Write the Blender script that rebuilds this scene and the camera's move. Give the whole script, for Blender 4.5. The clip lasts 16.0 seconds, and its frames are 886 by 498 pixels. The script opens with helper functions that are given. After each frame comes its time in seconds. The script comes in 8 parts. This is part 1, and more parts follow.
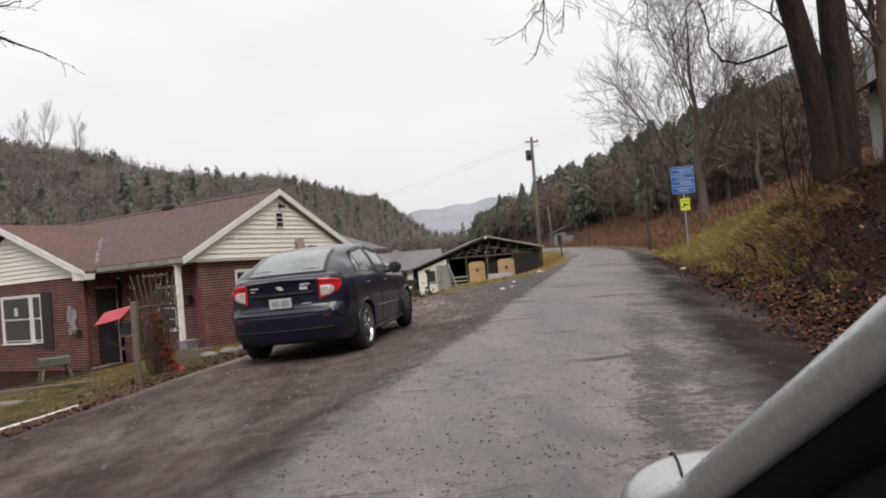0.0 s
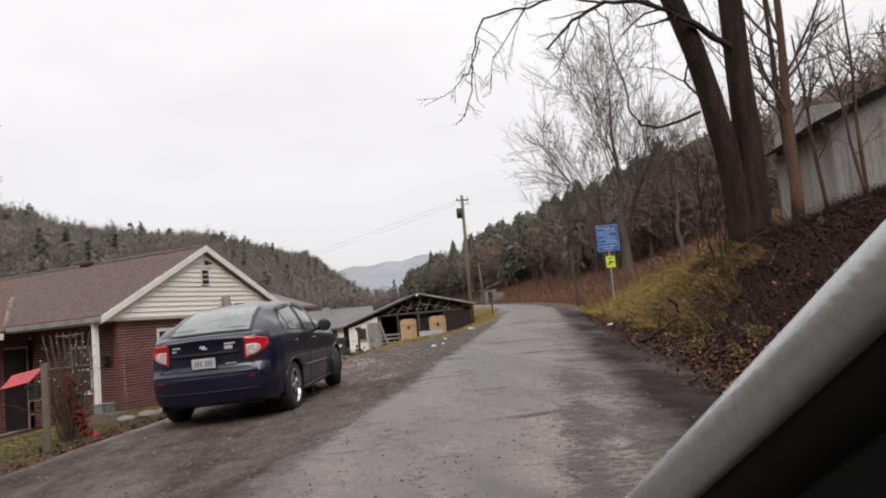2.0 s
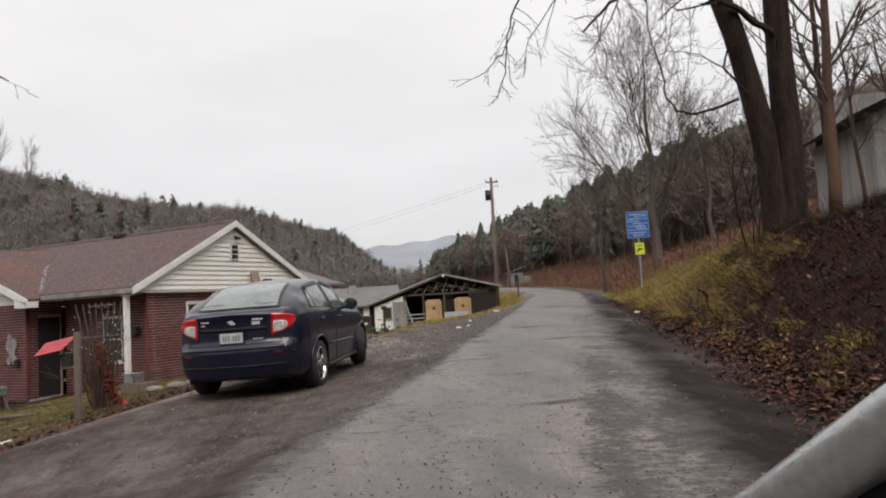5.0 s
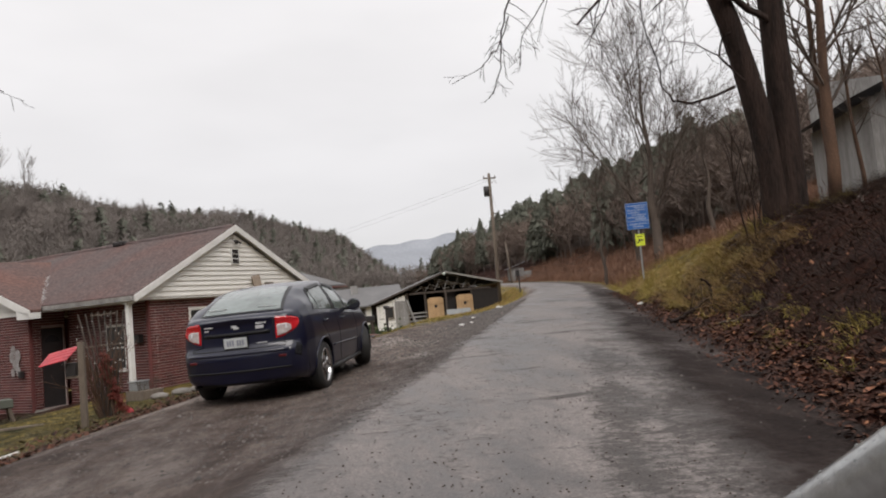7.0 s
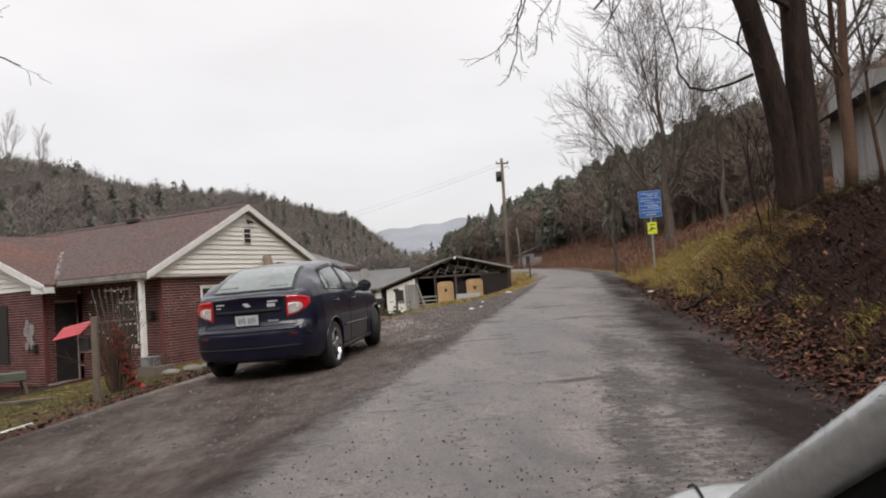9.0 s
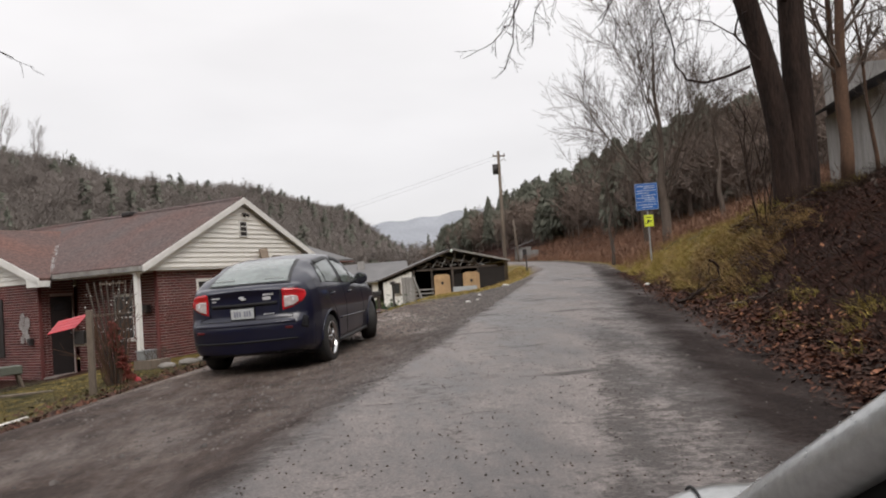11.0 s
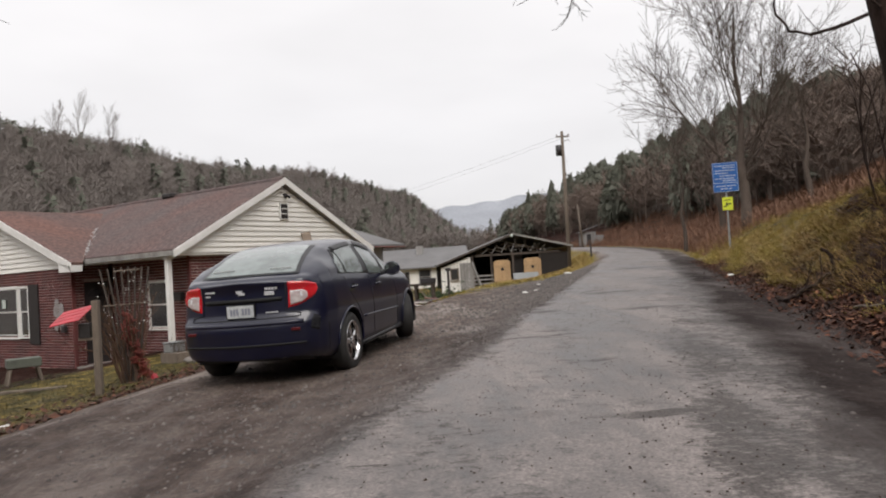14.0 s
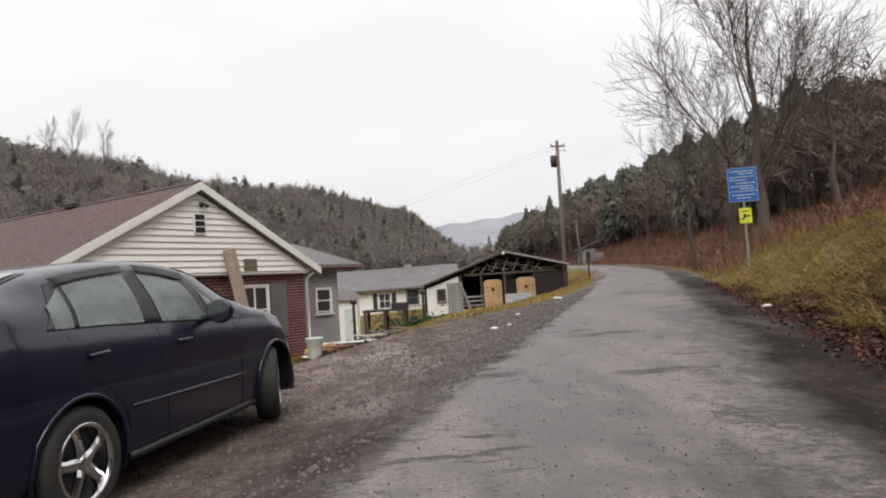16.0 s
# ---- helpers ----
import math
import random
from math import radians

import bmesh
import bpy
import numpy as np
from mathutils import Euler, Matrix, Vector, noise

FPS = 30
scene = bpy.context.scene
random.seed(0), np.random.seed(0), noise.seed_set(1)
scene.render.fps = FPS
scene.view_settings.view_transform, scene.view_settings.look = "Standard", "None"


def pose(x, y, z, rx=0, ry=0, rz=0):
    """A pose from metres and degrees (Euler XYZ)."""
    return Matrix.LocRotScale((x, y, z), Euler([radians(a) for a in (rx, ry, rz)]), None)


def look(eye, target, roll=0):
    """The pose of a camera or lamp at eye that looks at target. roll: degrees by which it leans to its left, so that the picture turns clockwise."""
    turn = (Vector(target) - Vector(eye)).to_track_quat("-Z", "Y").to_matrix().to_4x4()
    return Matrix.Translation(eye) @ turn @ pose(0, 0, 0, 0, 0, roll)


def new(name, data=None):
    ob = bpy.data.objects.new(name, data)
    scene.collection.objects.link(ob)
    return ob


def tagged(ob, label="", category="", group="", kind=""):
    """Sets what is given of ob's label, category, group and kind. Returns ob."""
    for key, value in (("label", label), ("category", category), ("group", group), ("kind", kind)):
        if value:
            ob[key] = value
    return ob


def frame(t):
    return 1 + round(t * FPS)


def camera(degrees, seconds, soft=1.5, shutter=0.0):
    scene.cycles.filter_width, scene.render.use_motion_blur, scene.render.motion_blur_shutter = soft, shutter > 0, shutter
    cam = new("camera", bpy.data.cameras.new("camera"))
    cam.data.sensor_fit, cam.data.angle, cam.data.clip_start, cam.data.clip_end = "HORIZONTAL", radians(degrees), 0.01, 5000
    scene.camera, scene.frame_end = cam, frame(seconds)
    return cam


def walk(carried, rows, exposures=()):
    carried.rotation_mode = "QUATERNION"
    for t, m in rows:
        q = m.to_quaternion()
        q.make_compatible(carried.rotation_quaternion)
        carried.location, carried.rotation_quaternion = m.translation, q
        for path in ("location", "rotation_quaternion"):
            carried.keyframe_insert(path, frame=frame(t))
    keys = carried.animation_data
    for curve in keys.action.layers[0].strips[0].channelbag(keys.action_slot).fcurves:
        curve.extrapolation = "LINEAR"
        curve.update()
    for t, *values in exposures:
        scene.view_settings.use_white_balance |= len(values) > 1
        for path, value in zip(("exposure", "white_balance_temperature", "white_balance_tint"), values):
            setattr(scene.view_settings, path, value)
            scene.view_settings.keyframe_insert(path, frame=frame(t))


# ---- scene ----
import functools

cam = camera(62.5, 16.0, soft=2.0)
METRES, EYE, TILT, LEAN, TURN = 6.2, 1.06, 0.0, 0.0, -5.8
PATH = [
    (0, (0.028, -0.015, 1.06), (0.2, 1.977, 1.116), -4.9),
    (0.5, (0.031, -0.007, 1.059), (0.254, 1.981, 1.081), -4.9),
    (1, (0.022, 0.01, 1.062), (0.298, 1.99, 1.099), -3.7),
    (1.5, (0.047, -0.01, 1.048), (0.317, 1.966, 1.191), -5.2),
    (2, (0.045, -0.013, 1.055), (0.414, 1.943, 1.25), -5.3),
    (2.5, (0.038, 0.007, 1.051), (0.298, 1.988, 1.148), -4.6),
    (3, (0.033, 0.008, 1.049), (0.254, 1.992, 1.164), -5.3),
    (3.5, (0.031, 0.007, 1.081), (0.258, 1.986, 1.255), -4.9),
    (4, (0.045, 0.023, 1.092), (0.329, 1.994, 1.276), -3.3),
    (4.5, (0.042, 0.034, 1.081), (0.324, 2.003, 1.295), -4.1),
    (5, (0.037, 0.027, 1.078), (0.33, 2.0, 1.227), -3.4),
    (5.2, (0.039, 0.048, 1.059), (0.324, 2.025, 1.169), -3.5),
    (7.3, (0.019, 0.045, 1.083), (0.319, 2.017, 1.232), -6.2),
    (7.5, (0.018, 0.032, 1.069), (0.306, 2.006, 1.219), -7.7),
    (8, (0.011, 0.042, 1.063), (0.275, 2.023, 1.145), -6.5),
    (8.5, (0.009, 0.038, 1.06), (0.266, 2.019, 1.17), -4.8),
    (9, (0.005, 0.041, 1.056), (0.266, 2.022, 1.159), -4.0),
    (11.5, (0.027, 0.091, 1.056), (0.296, 2.071, 1.137), -4.1),
    (12, (0.052, 0.192, 1.058), (0.32, 2.172, 1.135), -4.1),
    (12.5, (0.088, 0.35, 1.067), (0.35, 2.332, 1.139), -3.7),
    (13, (0.156, 0.651, 1.076), (0.357, 2.639, 1.169), -3.0),
    (13.5, (0.289, 1.149, 1.098), (0.426, 3.144, 1.141), -4.7),
    (14, (0.461, 1.859, 1.122), (0.556, 3.856, 1.174), -3.6),
    (14.5, (0.697, 2.69, 1.14), (0.778, 4.688, 1.175), -4.6),
    (15, (1.017, 3.747, 1.174), (1.073, 5.746, 1.226), -5.7),
    (15.5, (1.306, 4.766, 1.21), (1.375, 6.764, 1.258), -5.5),
    (16, (1.664, 5.801, 1.247), (1.759, 7.796, 1.347), -3.7),
]
walk(cam, [(t, look(eye, target, roll)) for t, eye, target, roll in PATH], [(t, stops, 6620.0, 12.2) for t, stops in ((0.0, 0.06), (2.0, 0.05), (3.0, -0.03), (5.0, -0.05), (8.0, -0.05), (9.0, 0.02), (12.5, 0.04), (13.5, 0.05), (16.0, 0.1))])
# ---- light ----
world = bpy.data.worlds.new("overcast_sky")
scene.world = world
world.use_nodes = True
wn, wl = world.node_tree.nodes, world.node_tree.links
wn.clear()
w_out = wn.new("ShaderNodeOutputWorld")
w_bg = wn.new("ShaderNodeBackground")
w_sky = wn.new("ShaderNodeTexSky")
w_sky.sky_type = "NISHITA"
w_sky.sun_disc = False
w_sky.sun_elevation, w_sky.sun_rotation = radians(46), radians(172)
w_scale = wn.new("ShaderNodeMix")
w_scale.data_type, w_scale.blend_type = "RGBA", "MULTIPLY"
w_scale.inputs[0].default_value = 1.0
w_scale.inputs[7].default_value = (0.1, 0.1, 0.1, 1)
w_geo = wn.new("ShaderNodeTexCoord")
w_sep = wn.new("ShaderNodeSeparateXYZ")
w_ramp = wn.new("ShaderNodeValToRGB")
w_ramp.color_ramp.elements[0].position, w_ramp.color_ramp.elements[0].color = 0.0, (0.80, 0.805, 0.82, 1)
w_ramp.color_ramp.elements[1].position, w_ramp.color_ramp.elements[1].color = 0.9, (1.38, 1.38, 1.39, 1)
e = w_ramp.color_ramp.elements.new(0.3)
e.color = (0.93, 0.932, 0.94, 1)
w_noise = wn.new("ShaderNodeTexNoise")
w_noise.inputs["Scale"].default_value = 2.6
w_noise.inputs["Detail"].default_value = 4
w_noise.inputs["Roughness"].default_value = 0.45
w_map = wn.new("ShaderNodeMapping")
w_map.inputs["Scale"].default_value = (1, 1, 3.2)
w_cr = wn.new("ShaderNodeMapRange")
w_cr.inputs["From Min"].default_value, w_cr.inputs["From Max"].default_value = 0.3, 0.7
w_cr.inputs["To Min"].default_value, w_cr.inputs["To Max"].default_value = 0.93, 1.05
w_cloud = wn.new("ShaderNodeMix")
w_cloud.data_type, w_cloud.blend_type = "RGBA", "MULTIPLY"
w_cloud.inputs[0].default_value = 1.0
w_mix = wn.new("ShaderNodeMix")
w_mix.data_type = "RGBA"
w_mix.inputs[0].default_value = 0.94
wl.new(w_sky.outputs[0], w_scale.inputs[6])
wl.new(w_geo.outputs["Generated"], w_sep.inputs[0])
wl.new(w_sep.outputs[2], w_ramp.inputs[0])
wl.new(w_geo.outputs["Generated"], w_map.inputs[0])
wl.new(w_map.outputs[0], w_noise.inputs["Vector"])
wl.new(w_noise.outputs["Fac"], w_cr.inputs["Value"])
wl.new(w_ramp.outputs[0], w_cloud.inputs[6])
wl.new(w_cr.outputs[0], w_cloud.inputs[7])
wl.new(w_scale.outputs[2], w_mix.inputs[6])
wl.new(w_cloud.outputs[2], w_mix.inputs[7])
wl.new(w_mix.outputs[2], w_bg.inputs[0])
w_bg.inputs[1].default_value = 1.0
wl.new(w_bg.outputs[0], w_out.inputs[0])

sun = new("sun", bpy.data.lights.new("sun", "SUN"))
sun.data.energy, sun.data.angle, sun.data.color = 1.45, radians(30), (1.0, 0.97, 0.93)
sun.matrix_world = look((9, -66, 70), (0, 0, 0))


# ---- materials ----
def rgb(c):
    return (*c, 1.0)


def material(name, color, color2=None, scale=8.0, rough=0.8, rough2=None, metal=0.0, bump=0.0, bump_scale=None,
             fine=60.0, fine_amount=0.25, coord="Object", detail=6.0, spec=0.5, stretch=(1, 1, 1), coat=0.0, by_object=0.0,
             by_island=0.0, contrast=(0.3, 0.7)):
    """A surface with variation at two scales: patches of color and color2, and a fine grain."""
    m = bpy.data.materials.new(name)
    m.use_nodes = True
    nt = m.node_tree
    n, l = nt.nodes, nt.links
    b = n["Principled BSDF"]
    color2 = color2 or tuple(c * 0.75 for c in color)
    tc = n.new("ShaderNodeTexCoord")
    mp = n.new("ShaderNodeMapping")
    mp.inputs["Scale"].default_value = stretch
    l.new(tc.outputs[coord], mp.inputs[0])
    big = n.new("ShaderNodeTexNoise")
    big.inputs["Scale"].default_value, big.inputs["Detail"].default_value = scale, detail
    small = n.new("ShaderNodeTexNoise")
    small.inputs["Scale"].default_value, small.inputs["Detail"].default_value = fine, 3.0
    l.new(mp.outputs[0], big.inputs["Vector"])
    l.new(mp.outputs[0], small.inputs["Vector"])
    mr = n.new("ShaderNodeMapRange")
    mr.inputs["From Min"].default_value, mr.inputs["From Max"].default_value = contrast
    l.new(big.outputs["Fac"], mr.inputs["Value"])
    mix = n.new("ShaderNodeMix")
    mix.data_type = "RGBA"
    mix.inputs[6].default_value, mix.inputs[7].default_value = rgb(color), rgb(color2)
    l.new(mr.outputs[0], mix.inputs[0])
    gr = n.new("ShaderNodeMapRange")
    gr.inputs["From Min"].default_value, gr.inputs["From Max"].default_value = 0.25, 0.75
    gr.inputs["To Min"].default_value, gr.inputs["To Max"].default_value = 1 - fine_amount, 1 + fine_amount
    l.new(small.outputs["Fac"], gr.inputs["Value"])
    mul = n.new("ShaderNodeMix")
    mul.data_type, mul.blend_type = "RGBA", "MULTIPLY"
    mul.inputs[0].default_value = 1.0
    l.new(mix.outputs[2], mul.inputs[6])
    l.new(gr.outputs[0], mul.inputs[7])
    last = mul.outputs[2]
    if by_object or by_island:
        src = n.new("ShaderNodeObjectInfo") if by_object else n.new("ShaderNodeNewGeometry")
        out = src.outputs["Random"] if by_object else src.outputs["Random Per Island"]
        amount = by_object or by_island
        rr = n.new("ShaderNodeMapRange")
        rr.inputs["To Min"].default_value, rr.inputs["To Max"].default_value = 1 - amount, 1 + amount
        l.new(out, rr.inputs["Value"])
        m2 = n.new("ShaderNodeMix")
        m2.data_type, m2.blend_type = "RGBA", "MULTIPLY"
        m2.inputs[0].default_value = 1.0
        l.new(last, m2.inputs[6])
        l.new(rr.outputs[0], m2.inputs[7])
        last = m2.outputs[2]
    l.new(last, b.inputs["Base Color"])
    if rough2 is not None:
        rm = n.new("ShaderNodeMapRange")
        rm.inputs["To Min"].default_value, rm.inputs["To Max"].default_value = rough, rough2
        l.new(mr.outputs[0], rm.inputs["Value"])
        l.new(rm.outputs[0], b.inputs["Roughness"])
    else:
        b.inputs["Roughness"].default_value = rough
    b.inputs["Metallic"].default_value = metal
    b.inputs["Specular IOR Level"].default_value = spec
    b.inputs["Coat Weight"].default_value = coat
    b.inputs["Coat Roughness"].default_value = 0.06
    if bump:
        bp = n.new("ShaderNodeBump")
        bp.inputs["Strength"].default_value, bp.inputs["Distance"].default_value = 1.0, bump
        if bump_scale:
            t = n.new("ShaderNodeTexNoise")
            t.inputs["Scale"].default_value, t.inputs["Detail"].default_value = bump_scale, 5.0
            l.new(mp.outputs[0], t.inputs["Vector"])
            l.new(t.outputs["Fac"], bp.inputs["Height"])
        else:
            l.new(small.outputs["Fac"], bp.inputs["Height"])
        l.new(bp.outputs[0], b.inputs["Normal"])
    return m


def glass_material(name, color=(0.9, 0.95, 0.95), rough=0.02):
    m = bpy.data.materials.new(name)
    m.use_nodes = True
    b = m.node_tree.nodes["Principled BSDF"]
    b.inputs["Base Color"].default_value = rgb(color)
    b.inputs["Roughness"].default_value = rough
    b.inputs["Transmission Weight"].default_value = 1.0
    b.inputs["IOR"].default_value = 1.15
    return m


M = {}
M["bark"] = material("bark", (0.048, 0.031, 0.025), (0.02, 0.0145, 0.0125), 6, 0.9, bump=0.05, bump_scale=16, stretch=(1, 1, 0.16), fine=40, fine_amount=0.4, spec=0.15)
M["pale_bark"] = material("pale_bark", (0.15, 0.12, 0.10), (0.085, 0.068, 0.058), 4, 0.9, spec=0.15, bump=0.01, bump_scale=20, stretch=(1, 1, 0.3))
M["peeling_bark"] = material("peeling_bark", (0.15, 0.09, 0.06), (0.07, 0.046, 0.036), 5, 0.9, spec=0.15, bump=0.01, bump_scale=20, stretch=(1, 1, 0.3))
# far bark and pine greyed and lifted: haze painted into their base colours
M["hazed_bark"] = material("hazed_bark", (0.225, 0.196, 0.178), (0.18, 0.16, 0.145), 0.03, 0.9, coord="Object", by_island=0.08, spec=0.1)
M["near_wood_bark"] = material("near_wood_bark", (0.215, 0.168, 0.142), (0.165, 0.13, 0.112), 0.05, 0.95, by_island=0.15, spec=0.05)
M["hazed_pine"] = material("hazed_pine", (0.15, 0.155, 0.125), (0.12, 0.124, 0.1), 0.05, 0.95, by_island=0.15, spec=0.05)
# distant haze is put into this pale bluish colour
M["hazed_ridge"] = material("hazed_ridge", (0.30, 0.315, 0.345), (0.25, 0.265, 0.29), 0.02, 1.0, fine=0.2, fine_amount=0.12)
M["forest_floor"] = material("forest_floor", (0.13, 0.10, 0.08), (0.09, 0.072, 0.058), 0.25, 0.95, fine=3)
M["shingle"] = material("shingle", (0.098, 0.08, 0.078), (0.125, 0.074, 0.066), 0.5, 0.85, spec=0.25, bump=0.012, fine=11, fine_amount=0.5)
M["shingle_red"] = material("shingle_red", (0.15, 0.078, 0.063), (0.1, 0.07, 0.065), 0.5, 0.85, spec=0.25, bump=0.012, fine=11, fine_amount=0.5)
M["dark_wood"] = material("dark_wood", (0.085, 0.066, 0.054), (0.045, 0.036, 0.03), 4, 0.85, stretch=(1, 1, 0.15), fine=40, by_object=0.2)
M["white_siding"] = material("white_siding", (0.84, 0.82, 0.77), (0.76, 0.74, 0.68), 1.2, 0.55, by_object=0.05, fine=30, fine_amount=0.05)
M["white_paint"] = material("white_paint", (0.84, 0.83, 0.80), (0.74, 0.73, 0.69), 2.5, 0.5, fine=40, fine_amount=0.08)
M["brick"] = material("brick", (0.15, 0.043, 0.038), (0.09, 0.032, 0.031), 1.5, 0.8, by_object=0.35, fine=50, bump=0.002)
M["brick_rest"] = material("brick_rest", (0.15, 0.043, 0.038), (0.09, 0.032, 0.031), 1.5, 0.8, by_island=0.35, fine=50, bump=0.002)
M["mortar"] = material("mortar", (0.5, 0.41, 0.38), (0.38, 0.31, 0.285), 3, 0.9)
# near black stands in for the unlit insides of barn and gable vent
M["inside_shade"] = material("inside_shade", (0.025, 0.02, 0.018), None, 2, 0.9)
M["dark_paint"] = material("dark_paint", (0.03, 0.026, 0.026), None, 6, 0.55)
M["car_blue"] = material("car_blue", (0.0025, 0.0038, 0.022), (0.0019, 0.0028, 0.016), 0.8, 0.3, 0.38, metal=0.0, coat=0.6, spec=0.38, fine=400, fine_amount=0.2)
M["rubber"] = material("rubber", (0.018, 0.018, 0.018), (0.03, 0.028, 0.026), 6, 0.75)
M["black_plastic"] = material("black_plastic", (0.02, 0.02, 0.022), None, 10, 0.45)
M["weathered_wood"] = material("weathered_wood", (0.2, 0.16, 0.125), (0.12, 0.095, 0.075), 5, 0.85, stretch=(1, 1, 0.12), fine=70, bump=0.002)
M["new_wood"] = material("new_wood", (0.52, 0.35, 0.19), (0.42, 0.27, 0.14), 3, 0.7, stretch=(1, 1, 0.15), fine=40, by_object=0.1)
M["grey_board"] = material("grey_board", (0.32, 0.31, 0.3), (0.2, 0.19, 0.18), 2.5, 0.85, stretch=(1, 1, 0.12), fine=30, by_object=0.18)
M["silver_paint"] = material("silver_paint", (0.5, 0.51, 0.51), (0.46, 0.47, 0.47), 1.5, 0.32, metal=0.75, coat=0.6, fine=300, fine_amount=0.1)
M["roof_grey"] = material("roof_grey", (0.17, 0.166, 0.166), (0.125, 0.122, 0.122), 0.6, 0.8, fine=25)


# ---- mesh helpers ----
def mesh_object(name, verts, faces, mat, parent=None, smooth=False):
    me = bpy.data.meshes.new(name)
    me.from_pydata([tuple(v) for v in verts], [], [tuple(f) for f in faces])
    if mat:
        me.materials.append(mat)
    if smooth:
        me.shade_smooth()
    ob = new(name, me)
    ob.parent = parent
    return ob


def part(name, bm, mat, parent=None, label="", smooth=False):
    """One bmesh as one mesh object under a thing or a part."""
    me = bpy.data.meshes.new(name)
    bmesh.ops.recalc_face_normals(bm, faces=bm.faces)
    bm.to_mesh(me)
    bm.free()
    me.materials.append(mat)
    if smooth:
        me.shade_smooth()
    ob = new(name, me)
    ob.parent = parent
    if label:
        tagged(ob, label)
    return ob


def box(bm, x0, y0, z0, x1, y1, z1, m=None, bevel=0.0):
    r = bmesh.ops.create_cube(bm, size=1.0)
    v = r["verts"]
    for p in v:
        p.co = Vector((x0 + (p.co.x + 0.5) * (x1 - x0), y0 + (p.co.y + 0.5) * (y1 - y0), z0 + (p.co.z + 0.5) * (z1 - z0)))
    if bevel:
        es = list({ed for p in v for ed in p.link_edges})
        out = bmesh.ops.bevel(bm, geom=es, offset=bevel, segments=1, affect="EDGES")
        v = list({p for f in out["faces"] for p in f.verts} | {p for p in v if p.is_valid})
    if m is not None:
        bmesh.ops.transform(bm, matrix=m, verts=v)
    return v


def box_part(name, dims, mat, parent=None, label="", m=None, bevel=0.0):
    bm = bmesh.new()
    box(bm, *dims, m=m, bevel=bevel)
    return part(name, bm, mat, parent, label)


def tube(bm, points, radii, sides=8, cap=True):
    """A tapered tube along points."""
    rings = []
    pts = [Vector(p) for p in points]
    for i, p in enumerate(pts):
        d = (pts[min(i + 1, len(pts) - 1)] - pts[max(i - 1, 0)])
        d = d.normalized() if d.length > 1e-9 else Vector((0, 0, 1))
        a = d.cross(Vector((0, 0, 1)) if abs(d.z) < 0.9 else Vector((1, 0, 0))).normalized()
        b = d.cross(a)
        r = float(radii[i] if hasattr(radii, "__len__") else radii)
        rings.append([bm.verts.new(p + r * (math.cos(2 * math.pi * k / sides) * a + math.sin(2 * math.pi * k / sides) * b)) for k in range(sides)])
    for q, s in zip(rings, rings[1:]):
        for k in range(sides):
            bm.faces.new((q[k], q[(k + 1) % sides], s[(k + 1) % sides], s[k]))
    if cap:
        bm.faces.new(rings[0][::-1])
        bm.faces.new(rings[-1])


def prism(bm, outline, axis_from, axis_to, m=None):
    """An outline of (a, b) in the x-z plane drawn from y = axis_from to y = axis_to."""
    lo = [bm.verts.new((a, axis_from, b)) for a, b in outline]
    hi = [bm.verts.new((a, axis_to, b)) for a, b in outline]
    k = len(outline)
    bm.faces.new(lo)
    bm.faces.new(hi[::-1])
    for i in range(k):
        bm.faces.new((lo[i], hi[i], hi[(i + 1) % k], lo[(i + 1) % k]))
    if m is not None:
        bmesh.ops.transform(bm, matrix=m, verts=lo + hi)


def empty(name, m, label, category, group="", kind=""):
    ob = new(name)
    ob.matrix_world = m
    return tagged(ob, label, category, group, kind)


# ---- the lie of the land ----
def road_x(y):
    """The road's middle: straight past the house, then bending to run up the valley."""
    y = np.asarray(y, float)
    return np.interp(y, [-60, 0, 28, 42, 52, 64, 78, 95, 130, 200, 300, 600, 1100], [-20.1, -0.55, 8.55, 12.9, 15.2, 17.2, 18.3, 17.0, 12.0, 16.0, 32.0, 62.0, 120.0])


ROAD_HALF = 1.42


def smooth01(a, lo, hi):
    t = np.clip((np.asarray(a, float) - lo) / (hi - lo), 0, 1)
    return t * t * (3 - 2 * t)


def road_z(y):
    y = np.asarray(y, float)
    return np.where(y < 90, 0.03 * y, 2.7 + 0.01 * (y - 90))


@functools.lru_cache(maxsize=None)
def bump_waves(seed):
    r = np.random.RandomState(seed)
    return tuple((r.uniform(0, 6.28), r.uniform(0.6, 1.9), r.uniform(0, 6.28)) for k in range(7))


def bump2(x, y, s, seed):
    """Cheap smooth unevenness from a few crossed waves."""
    out = np.zeros(np.broadcast(x, y).shape)
    for a, f, p in bump_waves(seed):
        out += np.sin((x * math.cos(a) + y * math.sin(a)) * (f / s) * 6.28 + p)
    return out / 7


